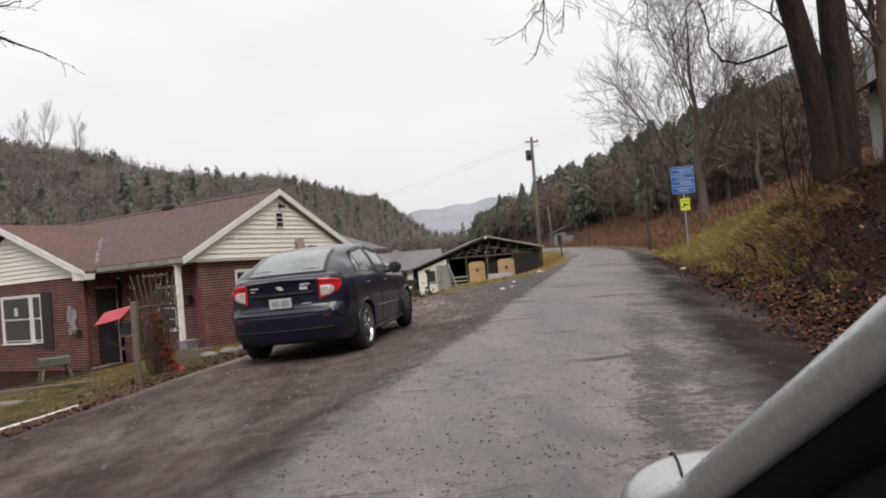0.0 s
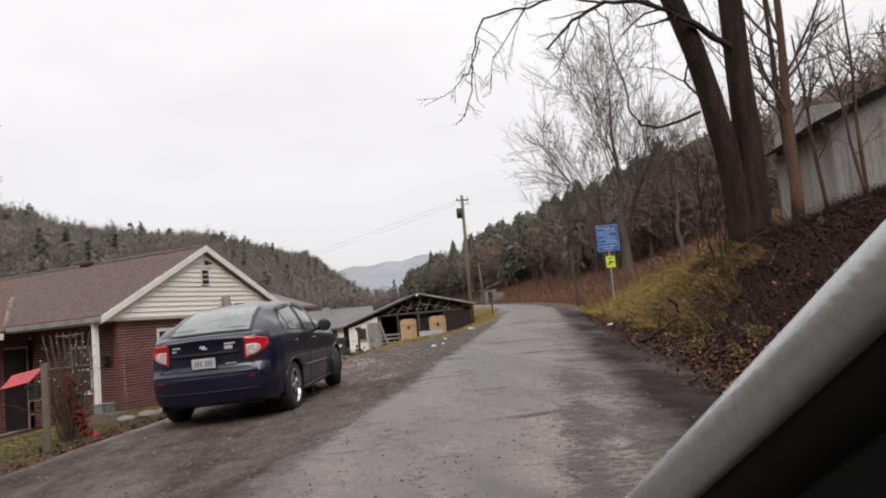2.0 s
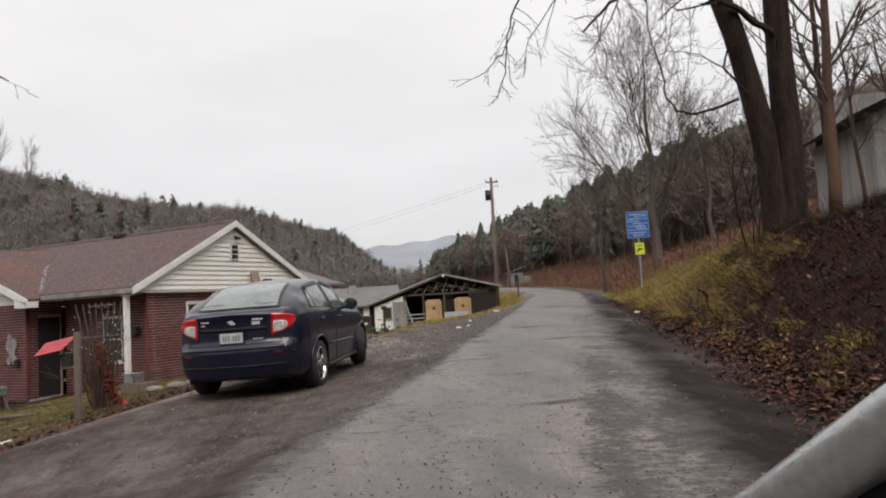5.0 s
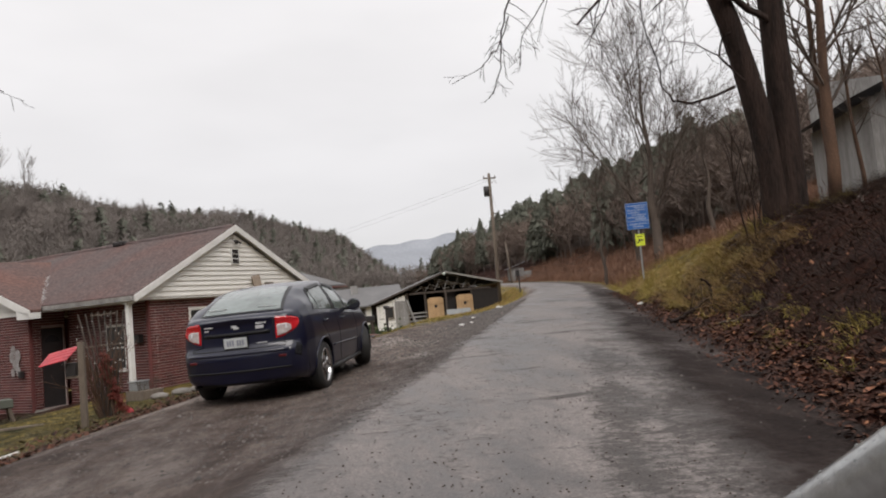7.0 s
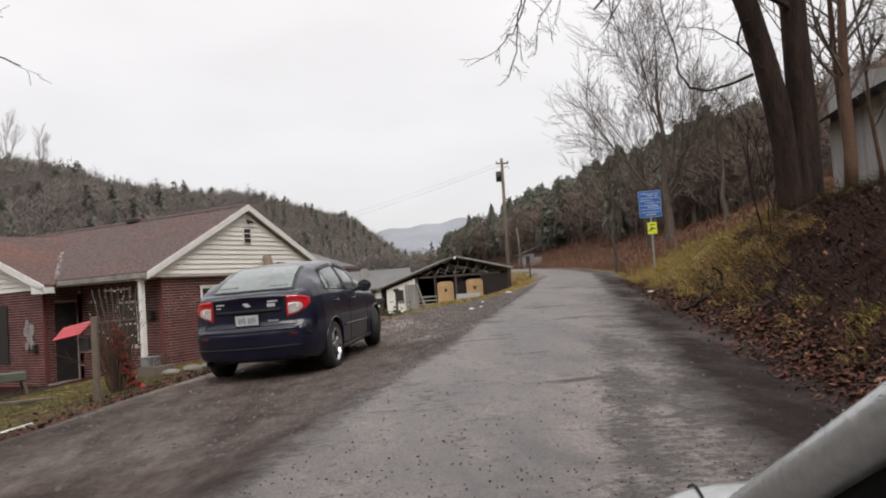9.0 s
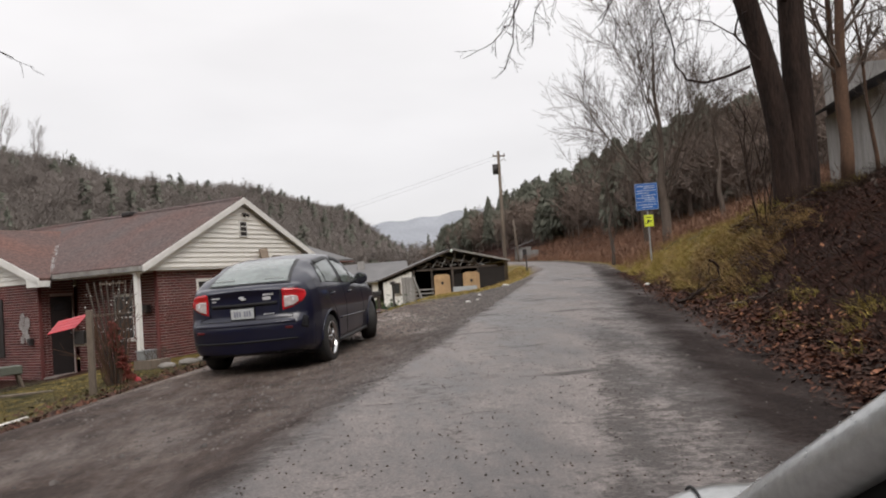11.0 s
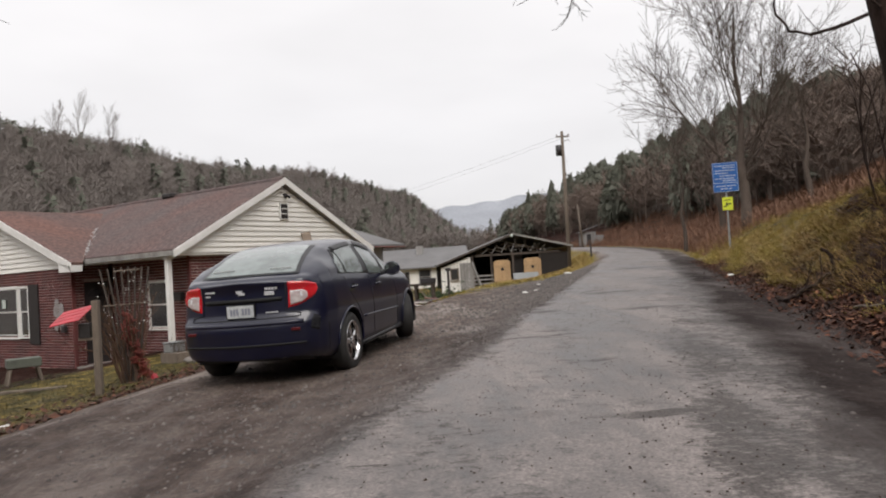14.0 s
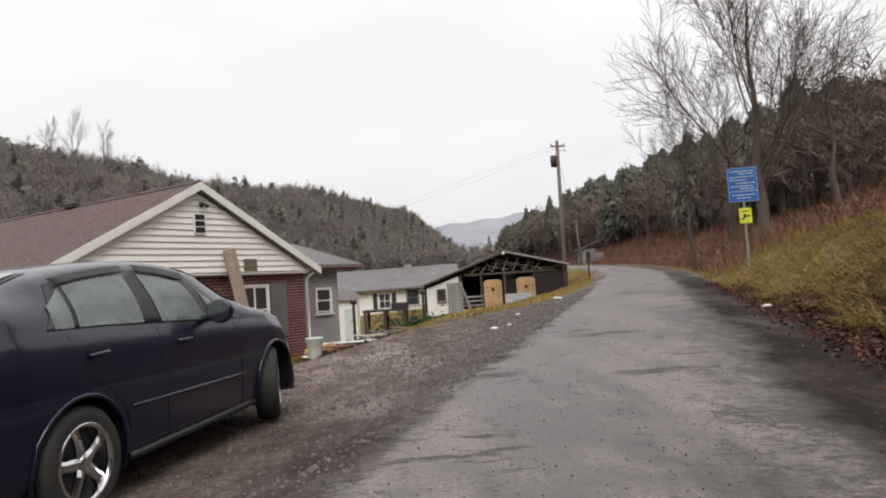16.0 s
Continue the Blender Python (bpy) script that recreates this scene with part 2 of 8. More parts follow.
def ground_z(x, y):
    x, y = np.asarray(x, float), np.asarray(y, float)
    base = road_z(y)
    left = (road_x(y) - ROAD_HALF) - x
    right = x - (road_x(y) + ROAD_HALF)
    f = np.clip(1 + 0.01 * (y - 12), 0.9, 1.5)
    drop = np.interp(left, [0, 0.6, 1.6, 3.4, 6.2, 8.5, 10.8, 12.5, 30, 60], [0, 0.12, 0.23, 0.275, 0.85, 0.98, 1.06, 1.36, 1.7, 2.6]) * f
    slope = np.interp(left, [0, 0.4, 2, 3, 7, 12, 20, 60], [0, 0.15, 0.95, 1.25, 1.95, 2.4, 2.9, 4.0])
    w = smooth01(y, 24, 46)
    drop = drop * (1 - w) + slope * w
    # the cut bank and the hillside above the road
    shoulder = np.interp(y, [0, 10, 15, 20, 28, 36, 60], [0.85, 0.7, 0.75, 1.05, 1.25, 1.3, 2.0])
    r = np.maximum(right - shoulder, 0)
    steep = np.interp(y, [-20, 5, 12, 16, 20, 24, 28, 40, 60, 80], [1.0, 1.0, 1.0, 0.92, 0.72, 0.62, 0.6, 0.5, 0.32, 0.2])
    bank = np.interp(r, [0, 0.6, 2.6, 4.5, 9, 20, 35, 60, 110, 200], [0, 0.25, 1.6, 2.05, 3.05, 6.6, 13.5, 20.0, 27.0, 30.0])
    bank = np.where(r < 9, bank * (steep + (1 - steep) * np.clip(r / 9, 0, 1)), bank)
    fade = smooth01(r, 0.3, 2.5)
    bank = bank + fade * (0.13 * bump2(x, y, 1.6, 3) + 0.16 * bump2(x, y, 4.5, 4) + 0.09 * bump2(x, y, 0.75, 6))
    # the hill across the valley
    u = -x * 0.92 + y * 0.39
    far = np.maximum(u - 80, 0)
    run = 0.39 * x + 0.92 * y - 2.2 * (u - 80)
    hill = (1 - smooth01(run, 210, 335)) * np.interp(far, [0, 20, 70, 145, 200, 300], [0, 4, 24, 50, 50, 40]) * (1 + 0.06 * np.sin(y / 31.0) + 0.04 * np.sin(y / 13.0 + x / 50))
    # an unseen valley side added to close the view backwards and block sky reflections
    back = 28 * smooth01(-y, 14, 95)
    return back + np.where(right > 0, base + bank, base - drop) + hill * (right < 0) + 0.012 * bump2(x, y, 1.3, 5) * smooth01(np.abs(x - road_x(y)), 1.2, 2.2)


def axis_steps(lo, hi, fine_lo, fine_hi, fine, coarse):
    a = list(np.arange(fine_lo, fine_hi, fine))
    s, v = fine, fine_lo
    while v > lo:
        s = min(s * 1.12, coarse)
        v -= s
        a.insert(0, v)
    s, v = fine, a[-1]
    while v < hi:
        s = min(s * 1.12, coarse)
        v += s
        a.append(v)
    return np.array(a)


def ground_material():
    """Wet asphalt, gravel, moss and dead grass, leaf litter and mud, laid out along the road."""
    m = bpy.data.materials.new("ground")
    m.use_nodes = True
    nt = m.node_tree
    n, l = nt.nodes, nt.links
    b = n["Principled BSDF"]
    at = {}
    for k in ("asphalt", "grass", "leaves", "mud", "moss", "wear", "floor", "shoulder"):
        a = n.new("ShaderNodeAttribute")
        a.attribute_name = k
        at[k] = a.outputs["Fac"]
    tc = n.new("ShaderNodeTexCoord")

    def tex(scale, detail=5.0, rough=0.55, stretch=None):
        t = n.new("ShaderNodeTexNoise")
        t.inputs["Scale"].default_value, t.inputs["Detail"].default_value, t.inputs["Roughness"].default_value = scale, detail, rough
        if stretch:
            mp = n.new("ShaderNodeMapping")
            mp.inputs["Rotation"].default_value = (0, 0, radians(18))
            mp.inputs["Scale"].default_value = stretch
            l.new(tc.outputs["Object"], mp.inputs[0])
            l.new(mp.outputs[0], t.inputs["Vector"])
        else:
            l.new(tc.outputs["Object"], t.inputs["Vector"])
        return t.outputs["Fac"]

    def ramp(src, stops):
        r = n.new("ShaderNodeValToRGB")
        els = r.color_ramp.elements
        while len(els) < len(stops):
            els.new(0.5)
        for el, (p, c) in zip(els, stops):
            el.position, el.color = p, rgb(c)
        l.new(src, r.inputs[0])
        return r.outputs[0]

    def remap(src, a0, a1, b0, b1):
        r = n.new("ShaderNodeMapRange")
        for key, v in zip(("From Min", "From Max", "To Min", "To Max"), (a0, a1, b0, b1)):
            r.inputs[key].default_value = v
        l.new(src, r.inputs["Value"])
        return r.outputs[0]

    def mix(fac, a, c, blend="MIX"):
        x = n.new("ShaderNodeMix")
        x.data_type, x.blend_type = "RGBA", blend
        if isinstance(fac, float):
            x.inputs[0].default_value = fac
        else:
            l.new(fac, x.inputs[0])
        l.new(a, x.inputs[6])
        l.new(c, x.inputs[7])
        return x.outputs[2]

    def math_(op, a, c):
        x = n.new("ShaderNodeMath")
        x.operation = op
        for i, v in enumerate((a, c)):
            if isinstance(v, (int, float)):
                x.inputs[i].default_value = v
            else:
                l.new(v, x.inputs[i])
        return x.outputs[0]

    patch = tex(0.9, 6, 0.6, (1.0, 0.25, 1.0))
    patch2 = tex(3.2, 6, 0.7, (1.0, 0.5, 1.0))
    grain = tex(55, 4, 0.7)
    stones = tex(24, 4, 0.75)
    blotch = tex(2.2, 6, 0.7)
    wet = remap(math_("ADD", patch, math_("MULTIPLY", patch2, 0.75)), 0.76, 1.02, 0.0, 1.0)
    asphalt = ramp(wet, [(0.0, (0.178, 0.153, 0.143)), (0.45, (0.122, 0.104, 0.097)), (1.0, (0.05, 0.041, 0.038))])
    asphalt = mix(0.65, asphalt, ramp(grain, [(0.4, (0.5, 0.49, 0.48)), (0.5, (1.0, 1.0, 1.0)), (0.62, (1.7, 1.7, 1.68))]), "MULTIPLY")
    # dark worn scars along the wheel tracks and edges, and short cross cracks
    scar = remap(math_("ADD", math_("ADD", at["wear"], math_("MULTIPLY", math_("SUBTRACT", tex(13, 5, 0.75, (0.7, 1.3, 1.0)), 0.5), 2.2)), math_("MULTIPLY", math_("SUBTRACT", tex(2.4, 7, 0.75, (1.0, 0.45, 1.0)), 0.5), 2.6)), 0.36, 0.78, 0.0, 0.85)
    crack = math_("MULTIPLY", remap(tex(1.15, 8, 0.7, (0.5, 1.9, 1.0)), 0.55, 0.585, 0.0, 0.85), remap(tex(0.55, 3, 0.5), 0.48, 0.54, 0.0, 1.0))
    dark = math_("MAXIMUM", scar, crack)
    asphalt = mix(dark, asphalt, ramp(grain, [(0.35, (0.018, 0.015, 0.014)), (0.65, (0.075, 0.063, 0.058))]))
    speck = remap(tex(8, 5, 0.75), 0.57, 0.62, 0.0, 0.75)
    asphalt = mix(speck, asphalt, ramp(grain, [(0.35, (0.02, 0.017, 0.015)), (0.65, (0.08, 0.068, 0.062))]))
    streak = tex(1.1, 7, 0.68, (1.0, 0.35, 1.0))
    gravel = ramp(math_("ADD", math_("MULTIPLY", blotch, 0.5), math_("MULTIPLY", streak, 0.5)), [(0.40, (0.058, 0.039, 0.031)), (0.49, (0.118, 0.087, 0.073)), (0.58, (0.205, 0.168, 0.145))])
    gravel = mix(1.0, gravel, ramp(stones, [(0.38, (0.4, 0.39, 0.38)), (0.5, (0.95, 0.93, 0.9)), (0.62, (1.7, 1.68, 1.65))]), "MULTIPLY")
    mud = ramp(math_("ADD", math_("MULTIPLY", blotch, 0.5), math_("MULTIPLY", streak, 0.5)), [(0.40, (0.018, 0.011, 0.0085)), (0.5, (0.038, 0.024, 0.0195)), (0.62, (0.074, 0.052, 0.043))])
    mud = mix(0.8, mud, ramp(grain, [(0.4, (0.5, 0.5, 0.5)), (0.6, (1.6, 1.6, 1.6))]), "MULTIPLY")
    grass = ramp(blotch, [(0.38, (0.03, 0.027, 0.014)), (0.5, (0.055, 0.044, 0.024)), (0.62, (0.09, 0.065, 0.038))])
    grass = mix(0.8, grass, ramp(tex(70, 4, 0.8), [(0.4, (0.45, 0.45, 0.4)), (0.6, (1.6, 1.6, 1.5))]), "MULTIPLY")
    leaf = ramp(tex(9, 6, 0.8), [(0.38, (0.0105, 0.0055, 0.0045)), (0.5, (0.027, 0.0135, 0.0105)), (0.64, (0.07, 0.03, 0.021))])
    c = mix(at["mud"], gravel, mud)
    c = mix(math_("MULTIPLY", remap(at["shoulder"], 0.2, 0.8, 0.0, 1.0), 0.9), c, ramp(math_("ADD", math_("MULTIPLY", streak, 0.6), math_("MULTIPLY", stones, 0.4)), [(0.42, (0.015, 0.0105, 0.0095)), (0.56, (0.038, 0.028, 0.025)), (0.68, (0.085, 0.066, 0.06))]))

    def edge(src, wob=0.45, soft=0.08):
        return remap(math_("ADD", src, math_("MULTIPLY", math_("SUBTRACT", blotch, 0.5), wob * 2)), 0.5 - soft, 0.5 + soft, 0.0, 1.0)

    grass_f, leaf_f, asph_f = edge(at["grass"]), edge(at["leaves"], 0.7), edge(at["asphalt"], 0.5, 0.2)
    # the ramp's dark end is bare soil plus painted shade between clumps
    moss = ramp(tex(6, 5, 0.7), [(0.36, (0.045, 0.032, 0.016)), (0.5, (0.13, 0.098, 0.032)), (0.62, (0.26, 0.19, 0.06))])
    # hill and forest floor made paler, haze painted into the litter colour
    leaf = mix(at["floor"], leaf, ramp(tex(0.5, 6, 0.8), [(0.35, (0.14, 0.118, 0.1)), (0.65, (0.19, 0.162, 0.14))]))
    c = mix(grass_f, c, mix(edge(at["moss"], 0.6), grass, moss))
    c = mix(leaf_f, c, leaf)
    c = mix(asph_f, c, asphalt)
    l.new(c, b.inputs["Base Color"])
    r_asph = remap(wet, 0, 1, 0.62, 0.36)
    rough = n.new("ShaderNodeMix")
    l.new(asph_f, rough.inputs[0])
    l.new(remap(streak, 0.45, 0.62, 0.9, 0.5), rough.inputs[2])
    cover = math_("MAXIMUM", math_("MAXIMUM", grass_f, leaf_f), math_("MAXIMUM", math_("MULTIPLY", at["shoulder"], 0.85), 0.35))
    l.new(math_("SUBTRACT", 0.5, math_("MULTIPLY", math_("MULTIPLY", cover, math_("SUBTRACT", 1.0, asph_f)), 0.45)), b.inputs["Specular IOR Level"])
    l.new(math_("ADD", r_asph, math_("MULTIPLY", dark, 0.3)), rough.inputs[3])
    l.new(rough.outputs[0], b.inputs["Roughness"])
    height = math_("ADD", math_("MULTIPLY", grain, math_("ADD", 0.004, math_("MULTIPLY", asph_f, -0.002))),
                   math_("MULTIPLY", stones, math_("ADD", 0.022, math_("MULTIPLY", asph_f, -0.0205))))
    bp = n.new("ShaderNodeBump")
    bp.inputs["Distance"].default_value = 1.0
    l.new(height, bp.inputs["Height"])
    l.new(bp.outputs[0], b.inputs["Normal"])
    return m


def build_ground():
    xs = axis_steps(-520, 420, -8, 14, 0.16, 14)
    ys = axis_steps(-160, 1100, 1.5, 34, 0.18, 14)
    X, Y = np.meshgrid(xs, ys)
    Z = ground_z(X, Y)
    nx, ny = len(xs), len(ys)
    verts = np.stack([X, Y, Z], -1).reshape(-1, 3)
    i = np.arange(nx * ny).reshape(ny, nx)
    faces = np.stack([i[:-1, :-1], i[:-1, 1:], i[1:, 1:], i[1:, :-1]], -1).reshape(-1, 4)
    me = bpy.data.meshes.new("ground")
    me.vertices.add(len(verts))
    me.vertices.foreach_set("co", verts.astype(np.float32).ravel())
    me.loops.add(faces.size)
    me.loops.foreach_set("vertex_index", faces.astype(np.int32).ravel())
    me.polygons.add(len(faces))
    me.polygons.foreach_set("loop_start", np.arange(0, faces.size, 4, dtype=np.int32))
    me.update()
    me.validate()
    x, y = verts[:, 0], verts[:, 1]
    off = x - road_x(y)
    left, right = -off - ROAD_HALF, off - ROAD_HALF
    ragged = 0.16 * bump2(x, y, 3.5, 11) + 0.10 * bump2(x, y, 0.9, 12)
    asphalt = np.clip(0.5 + (ROAD_HALF + ragged - np.abs(off)) * 1.1, 0, 1)
    yard_edge = np.interp(y, [0, 5, 8, 11, 14, 17, 20], [-3.6, -3.55, -3.5, -3.5, -3.25, -2.4, -1.2])
    far_edge = np.interp(y, [16, 20, 26, 34, 60], [9.0, 4.2, 1.6, 0.6, 0.3])
    g_left = np.where(y < 17, (yard_edge - x) * 1.1, (left - far_edge) * 0.8)
    g_right = (right - 1.1) * 0.8
    grass = np.clip(0.5 + np.where(off < 0, g_left, g_right), 0, 1)
    lr = np.exp(-((right - 1.2) / 0.4) ** 2) * (1 - 0.75 * smooth01(y, 16, 26)) * (off > 0)
    high = smooth01(right, 2.0, 3.2) * (1 - smooth01(y, 15, 19)) * (off > 0)
    forest = smooth01(right, 9, 15) * (off > 0)
    yard_leaf = np.exp(-((x - yard_edge + 0.5) / 0.45) ** 2) * (y < 18) * (off < 0)
    yard_bed = smooth01(left, 9.9, 10.6) * smooth01(y, 12.5, 14) * (1 - smooth01(y, 22, 25)) * (off < 0)
    leaves = np.clip(np.maximum.reduce([yard_bed, lr * 1.1, high * 0.8, forest, yard_leaf * 0.75]), 0, 1)
    mud = np.maximum(np.exp(-(left / 0.9) ** 2) * (off < 0) * (1 - 0.8 * smooth01(y, 14, 22)), np.exp(-(np.maximum(right - 0.5, 0) / 0.5) ** 2) * (off > 0))
    mud = np.maximum(mud, (off < 0) * (1 - smooth01(y, 7, 13)) * 0.75)
    moss = np.where(off < 0, 0.55 + 0.5 * smooth01(y, 24, 30), np.clip(1.2 - smooth01(right, 1.0, 5.0), 0, 1) * smooth01(y, 10, 14))
    wear = np.exp(-((off - 0.8) / 0.28) ** 2) * 0.62 * (1 - 0.75 * smooth01(y, 8, 13)) + np.exp(-((off - 1.5) / 0.42) ** 2) * 0.9 + np.exp(-((off + 1.38) / 0.16) ** 2) * 0.6 + np.exp(-((off + 0.75) / 0.3) ** 2) * 0.18
    shoulder = np.exp(-(np.maximum(np.abs(right - 0.45) - 0.35, 0) / 0.3) ** 2) * (off > 0) * (1 - 0.7 * smooth01(y, 22, 40))
    wear = wear * (1 - 0.6 * smooth01(y, 18, 40))
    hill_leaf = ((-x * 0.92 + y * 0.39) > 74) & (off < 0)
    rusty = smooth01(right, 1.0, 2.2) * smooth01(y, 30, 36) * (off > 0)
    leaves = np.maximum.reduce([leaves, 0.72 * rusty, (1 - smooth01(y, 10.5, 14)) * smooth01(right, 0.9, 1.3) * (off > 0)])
    # where the litter colour is paled for haze
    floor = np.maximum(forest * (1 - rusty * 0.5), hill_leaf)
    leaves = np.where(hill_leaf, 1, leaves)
    for k, v in (("asphalt", asphalt), ("grass", grass), ("leaves", leaves), ("mud", mud), ("moss", moss), ("wear", wear), ("floor", floor), ("shoulder", shoulder)):
        a = me.attributes.new(k, "FLOAT", "POINT")
        a.data.foreach_set("value", v.astype(np.float32))
    me.shade_smooth()
    me.materials.append(ground_material())
    return tagged(new("ground", me), "wet patched asphalt lane with gravel shoulder, mossy bank and yard", "ground", kind="structure")


ground = build_ground()


# ---- woods ----
def gz(x, y):
    return float(ground_z(x, y))


class Sticks:
    """Many thin three-sided tapered sticks and single leaves, gathered in arrays and joined into one mesh."""

    def __init__(self):
        self.v, self.f, self.count = [], [], 0
        self.wait = ([], [], [], [])

    def later(self, pts, rs):
        """A run of sticks, made all together when the mesh is built."""
        for q, part_of in zip(self.wait, (pts[:-1], pts[1:], rs[:-1], rs[1:])):
            q.extend(part_of)

    def sticks(self, a, b, ra, rb):
        """a, b: n x 3 ends; ra, rb: n radii."""
        a, b = np.asarray(a, float), np.asarray(b, float)
        ra, rb = np.broadcast_to(ra, len(a)), np.broadcast_to(rb, len(a))
        d = b - a
        d /= np.linalg.norm(d, axis=1, keepdims=True) + 1e-9
        up = np.where(np.abs(d[:, 2:]) < 0.9, [[0, 0, 1.0]], [[1.0, 0, 0]])
        s = np.cross(d, up)
        s /= np.linalg.norm(s, axis=1, keepdims=True) + 1e-9
        t = np.cross(d, s)
        rings = []
        for p, r in ((a, ra), (b, rb)):
            for k in range(3):
                w = 2 * math.pi * k / 3
                rings.append(p + r[:, None] * (math.cos(w) * s + math.sin(w) * t))
        v = np.stack(rings, 1).reshape(-1, 3)
        base = self.count + 6 * np.arange(len(a))[:, None]
        quads = np.array([[0, 1, 4], [0, 4, 3], [1, 2, 5], [1, 5, 4], [2, 0, 3], [2, 3, 5]])
        self.f.append((base[:, :, None] + quads[None]).reshape(-1, 3))
        self.v.append(v)
        self.count += len(v)

    def leaves(self, a, b, c):
        """Single triangles."""
        v = np.stack([a, b, c], 1).reshape(-1, 3)
        self.f.append(self.count + np.arange(len(v)).reshape(-1, 3))
        self.v.append(v)
        self.count += len(v)

    def build(self, name, mat, parent=None):
        if self.wait[0]:
            self.sticks(*(np.array(q) for q in self.wait))
        v, f = np.concatenate(self.v).astype(np.float32), np.concatenate(self.f).astype(np.int32)
        me = bpy.data.meshes.new(name)
        me.vertices.add(len(v))
        me.vertices.foreach_set("co", v.ravel())
        me.loops.add(f.size)
        me.loops.foreach_set("vertex_index", f.ravel())
        me.polygons.add(len(f))
        me.polygons.foreach_set("loop_start", np.arange(0, f.size, 3, dtype=np.int32))
        me.update()
        me.materials.append(mat)
        ob = new(name, me)
        ob.parent = parent
        return ob


def turn_about(d, angle, spin, rng):
    """A direction leaning by angle off d, to the side given by spin."""
    x, y, z = (float(c) for c in d)
    k = 1 / math.sqrt(x * x + y * y + z * z)
    x, y, z = x * k, y * k, z * k
    sx, sy, sz = (y, -x, 0.0) if abs(z) < 0.9 else (0.0, z, -y)
    k = 1 / math.sqrt(sx * sx + sy * sy + sz * sz)
    sx, sy, sz = sx * k, sy * k, sz * k
    tx, ty, tz = y * sz - z * sy, z * sx - x * sz, x * sy - y * sx
    c, a, b = math.cos(angle), math.cos(spin) * math.sin(angle), math.sin(spin) * math.sin(angle)
    return np.array((x * c + sx * a + tx * b, y * c + sy * a + ty * b, z * c + sz * a + tz * b))


def grow(store, start, way, length, radius, depth, rng, lift=0.12, spread=0.6, kids=(4, 6), bend=0.12, taper=0.55, min_r=0.004, from_part=0.3):
    """A limb of several bent pieces with side limbs, down to twigs."""
    n = 4 if depth > 1 else 3
    px, py, pz = (float(c) for c in start)
    dx, dy, dz = (float(c) for c in way)
    k = 1 / math.sqrt(dx * dx + dy * dy + dz * dz)
    dx, dy, dz = dx * k, dy * k, dz * k
    pts, rs = [np.array((px, py, pz))], [max(radius, min_r)]
    wob = rng.normal(0, bend, 3 * n).tolist()
    thin = taper if depth else 0.3
    for i in range(n):
        dx, dy, dz = dx + wob[3 * i], dy + wob[3 * i + 1], dz + wob[3 * i + 2] + lift
        k = 1 / math.sqrt(dx * dx + dy * dy + dz * dz)
        dx, dy, dz = dx * k, dy * k, dz * k
        px, py, pz = px + dx * length / n, py + dy * length / n, pz + dz * length / n
        pts.append(np.array((px, py, pz)))
        rs.append(max(radius * (1 + (thin - 1) * (i + 1) / n), min_r))
    store.later(pts, rs)
    if depth == 0:
        return
    k = rng.randint(kids[0], kids[1] + 1)
    for j in range(k):
        u = from_part + (1 - from_part) * (j + rng.uniform(0.2, 0.9)) / k
        i = min(int(u * n), n - 1)
        q = pts[i] + (pts[i + 1] - pts[i]) * (u * n - i)
        ax = pts[i + 1] - pts[i]
        w = turn_about(ax, spread * rng.uniform(0.6, 1.3), rng.uniform(0, 6.28), rng)
        grow(store, q, w, length * rng.uniform(0.42, 0.68) * (1.15 - 0.4 * u), radius * 0.5 * (1.1 - 0.4 * u), depth - 1, rng, lift, spread, kids, bend, taper, min_r, 0.2)


def pine_into(store_wood, store_leaf, x, y, z, h, w, rng, rows=14, per=7):
    """A conifer: a pole and drooping rows of ragged needle sprays."""
    store_wood.sticks([[x, y, z]], [[x, y, z + h]], h * 0.012, 0.01)
    zs = np.repeat(z + h * (0.24 + 0.76 * np.linspace(0, 0.98, rows) ** 0.9), per)
    zs = zs + rng.normal(0, h * 0.04, len(zs))
    u = (zs - z) / h
    a = rng.uniform(0, 6.28, len(zs))
    # some taper to a point, most are rounded
    shape = np.clip(1.05 - u, 0.05, 1) ** 0.6 if rng.uniform() < 0.3 else np.clip(np.sin(np.clip(1.12 - u, 0, 1) * 2.5), 0.12, 1) ** 0.7
    r = w * shape * rng.uniform(0.35, 1.15, len(zs))
    c, s = np.cos(a), np.sin(a)
    droop = -0.22 * r + rng.normal(0, 0.12 * w, len(zs))
    tip = np.stack([x + c * r, y + s * r, zs + droop], 1)
    inner = np.clip(1 - 9.0 / rows, 0.15, 0.75)
    wide = (0.17 * r + 0.05 * w) * (12.0 / rows) ** 0.9
    for k in (0.35, -0.35):
        root1 = np.stack([x + c * r * inner - s * wide * (0.5 + k), y + s * r * inner + c * wide * (0.5 + k), zs + h * 0.035], 1)
        root2 = np.stack([x + c * r * (inner + 0.2) + s * wide * (0.7 - k), y + s * r * (inner + 0.2) - c * wide * (0.7 - k), zs - h * 0.02], 1)
        store_leaf.leaves(root1, root2, tip + rng.normal(0, 0.1 * w, tip.shape))


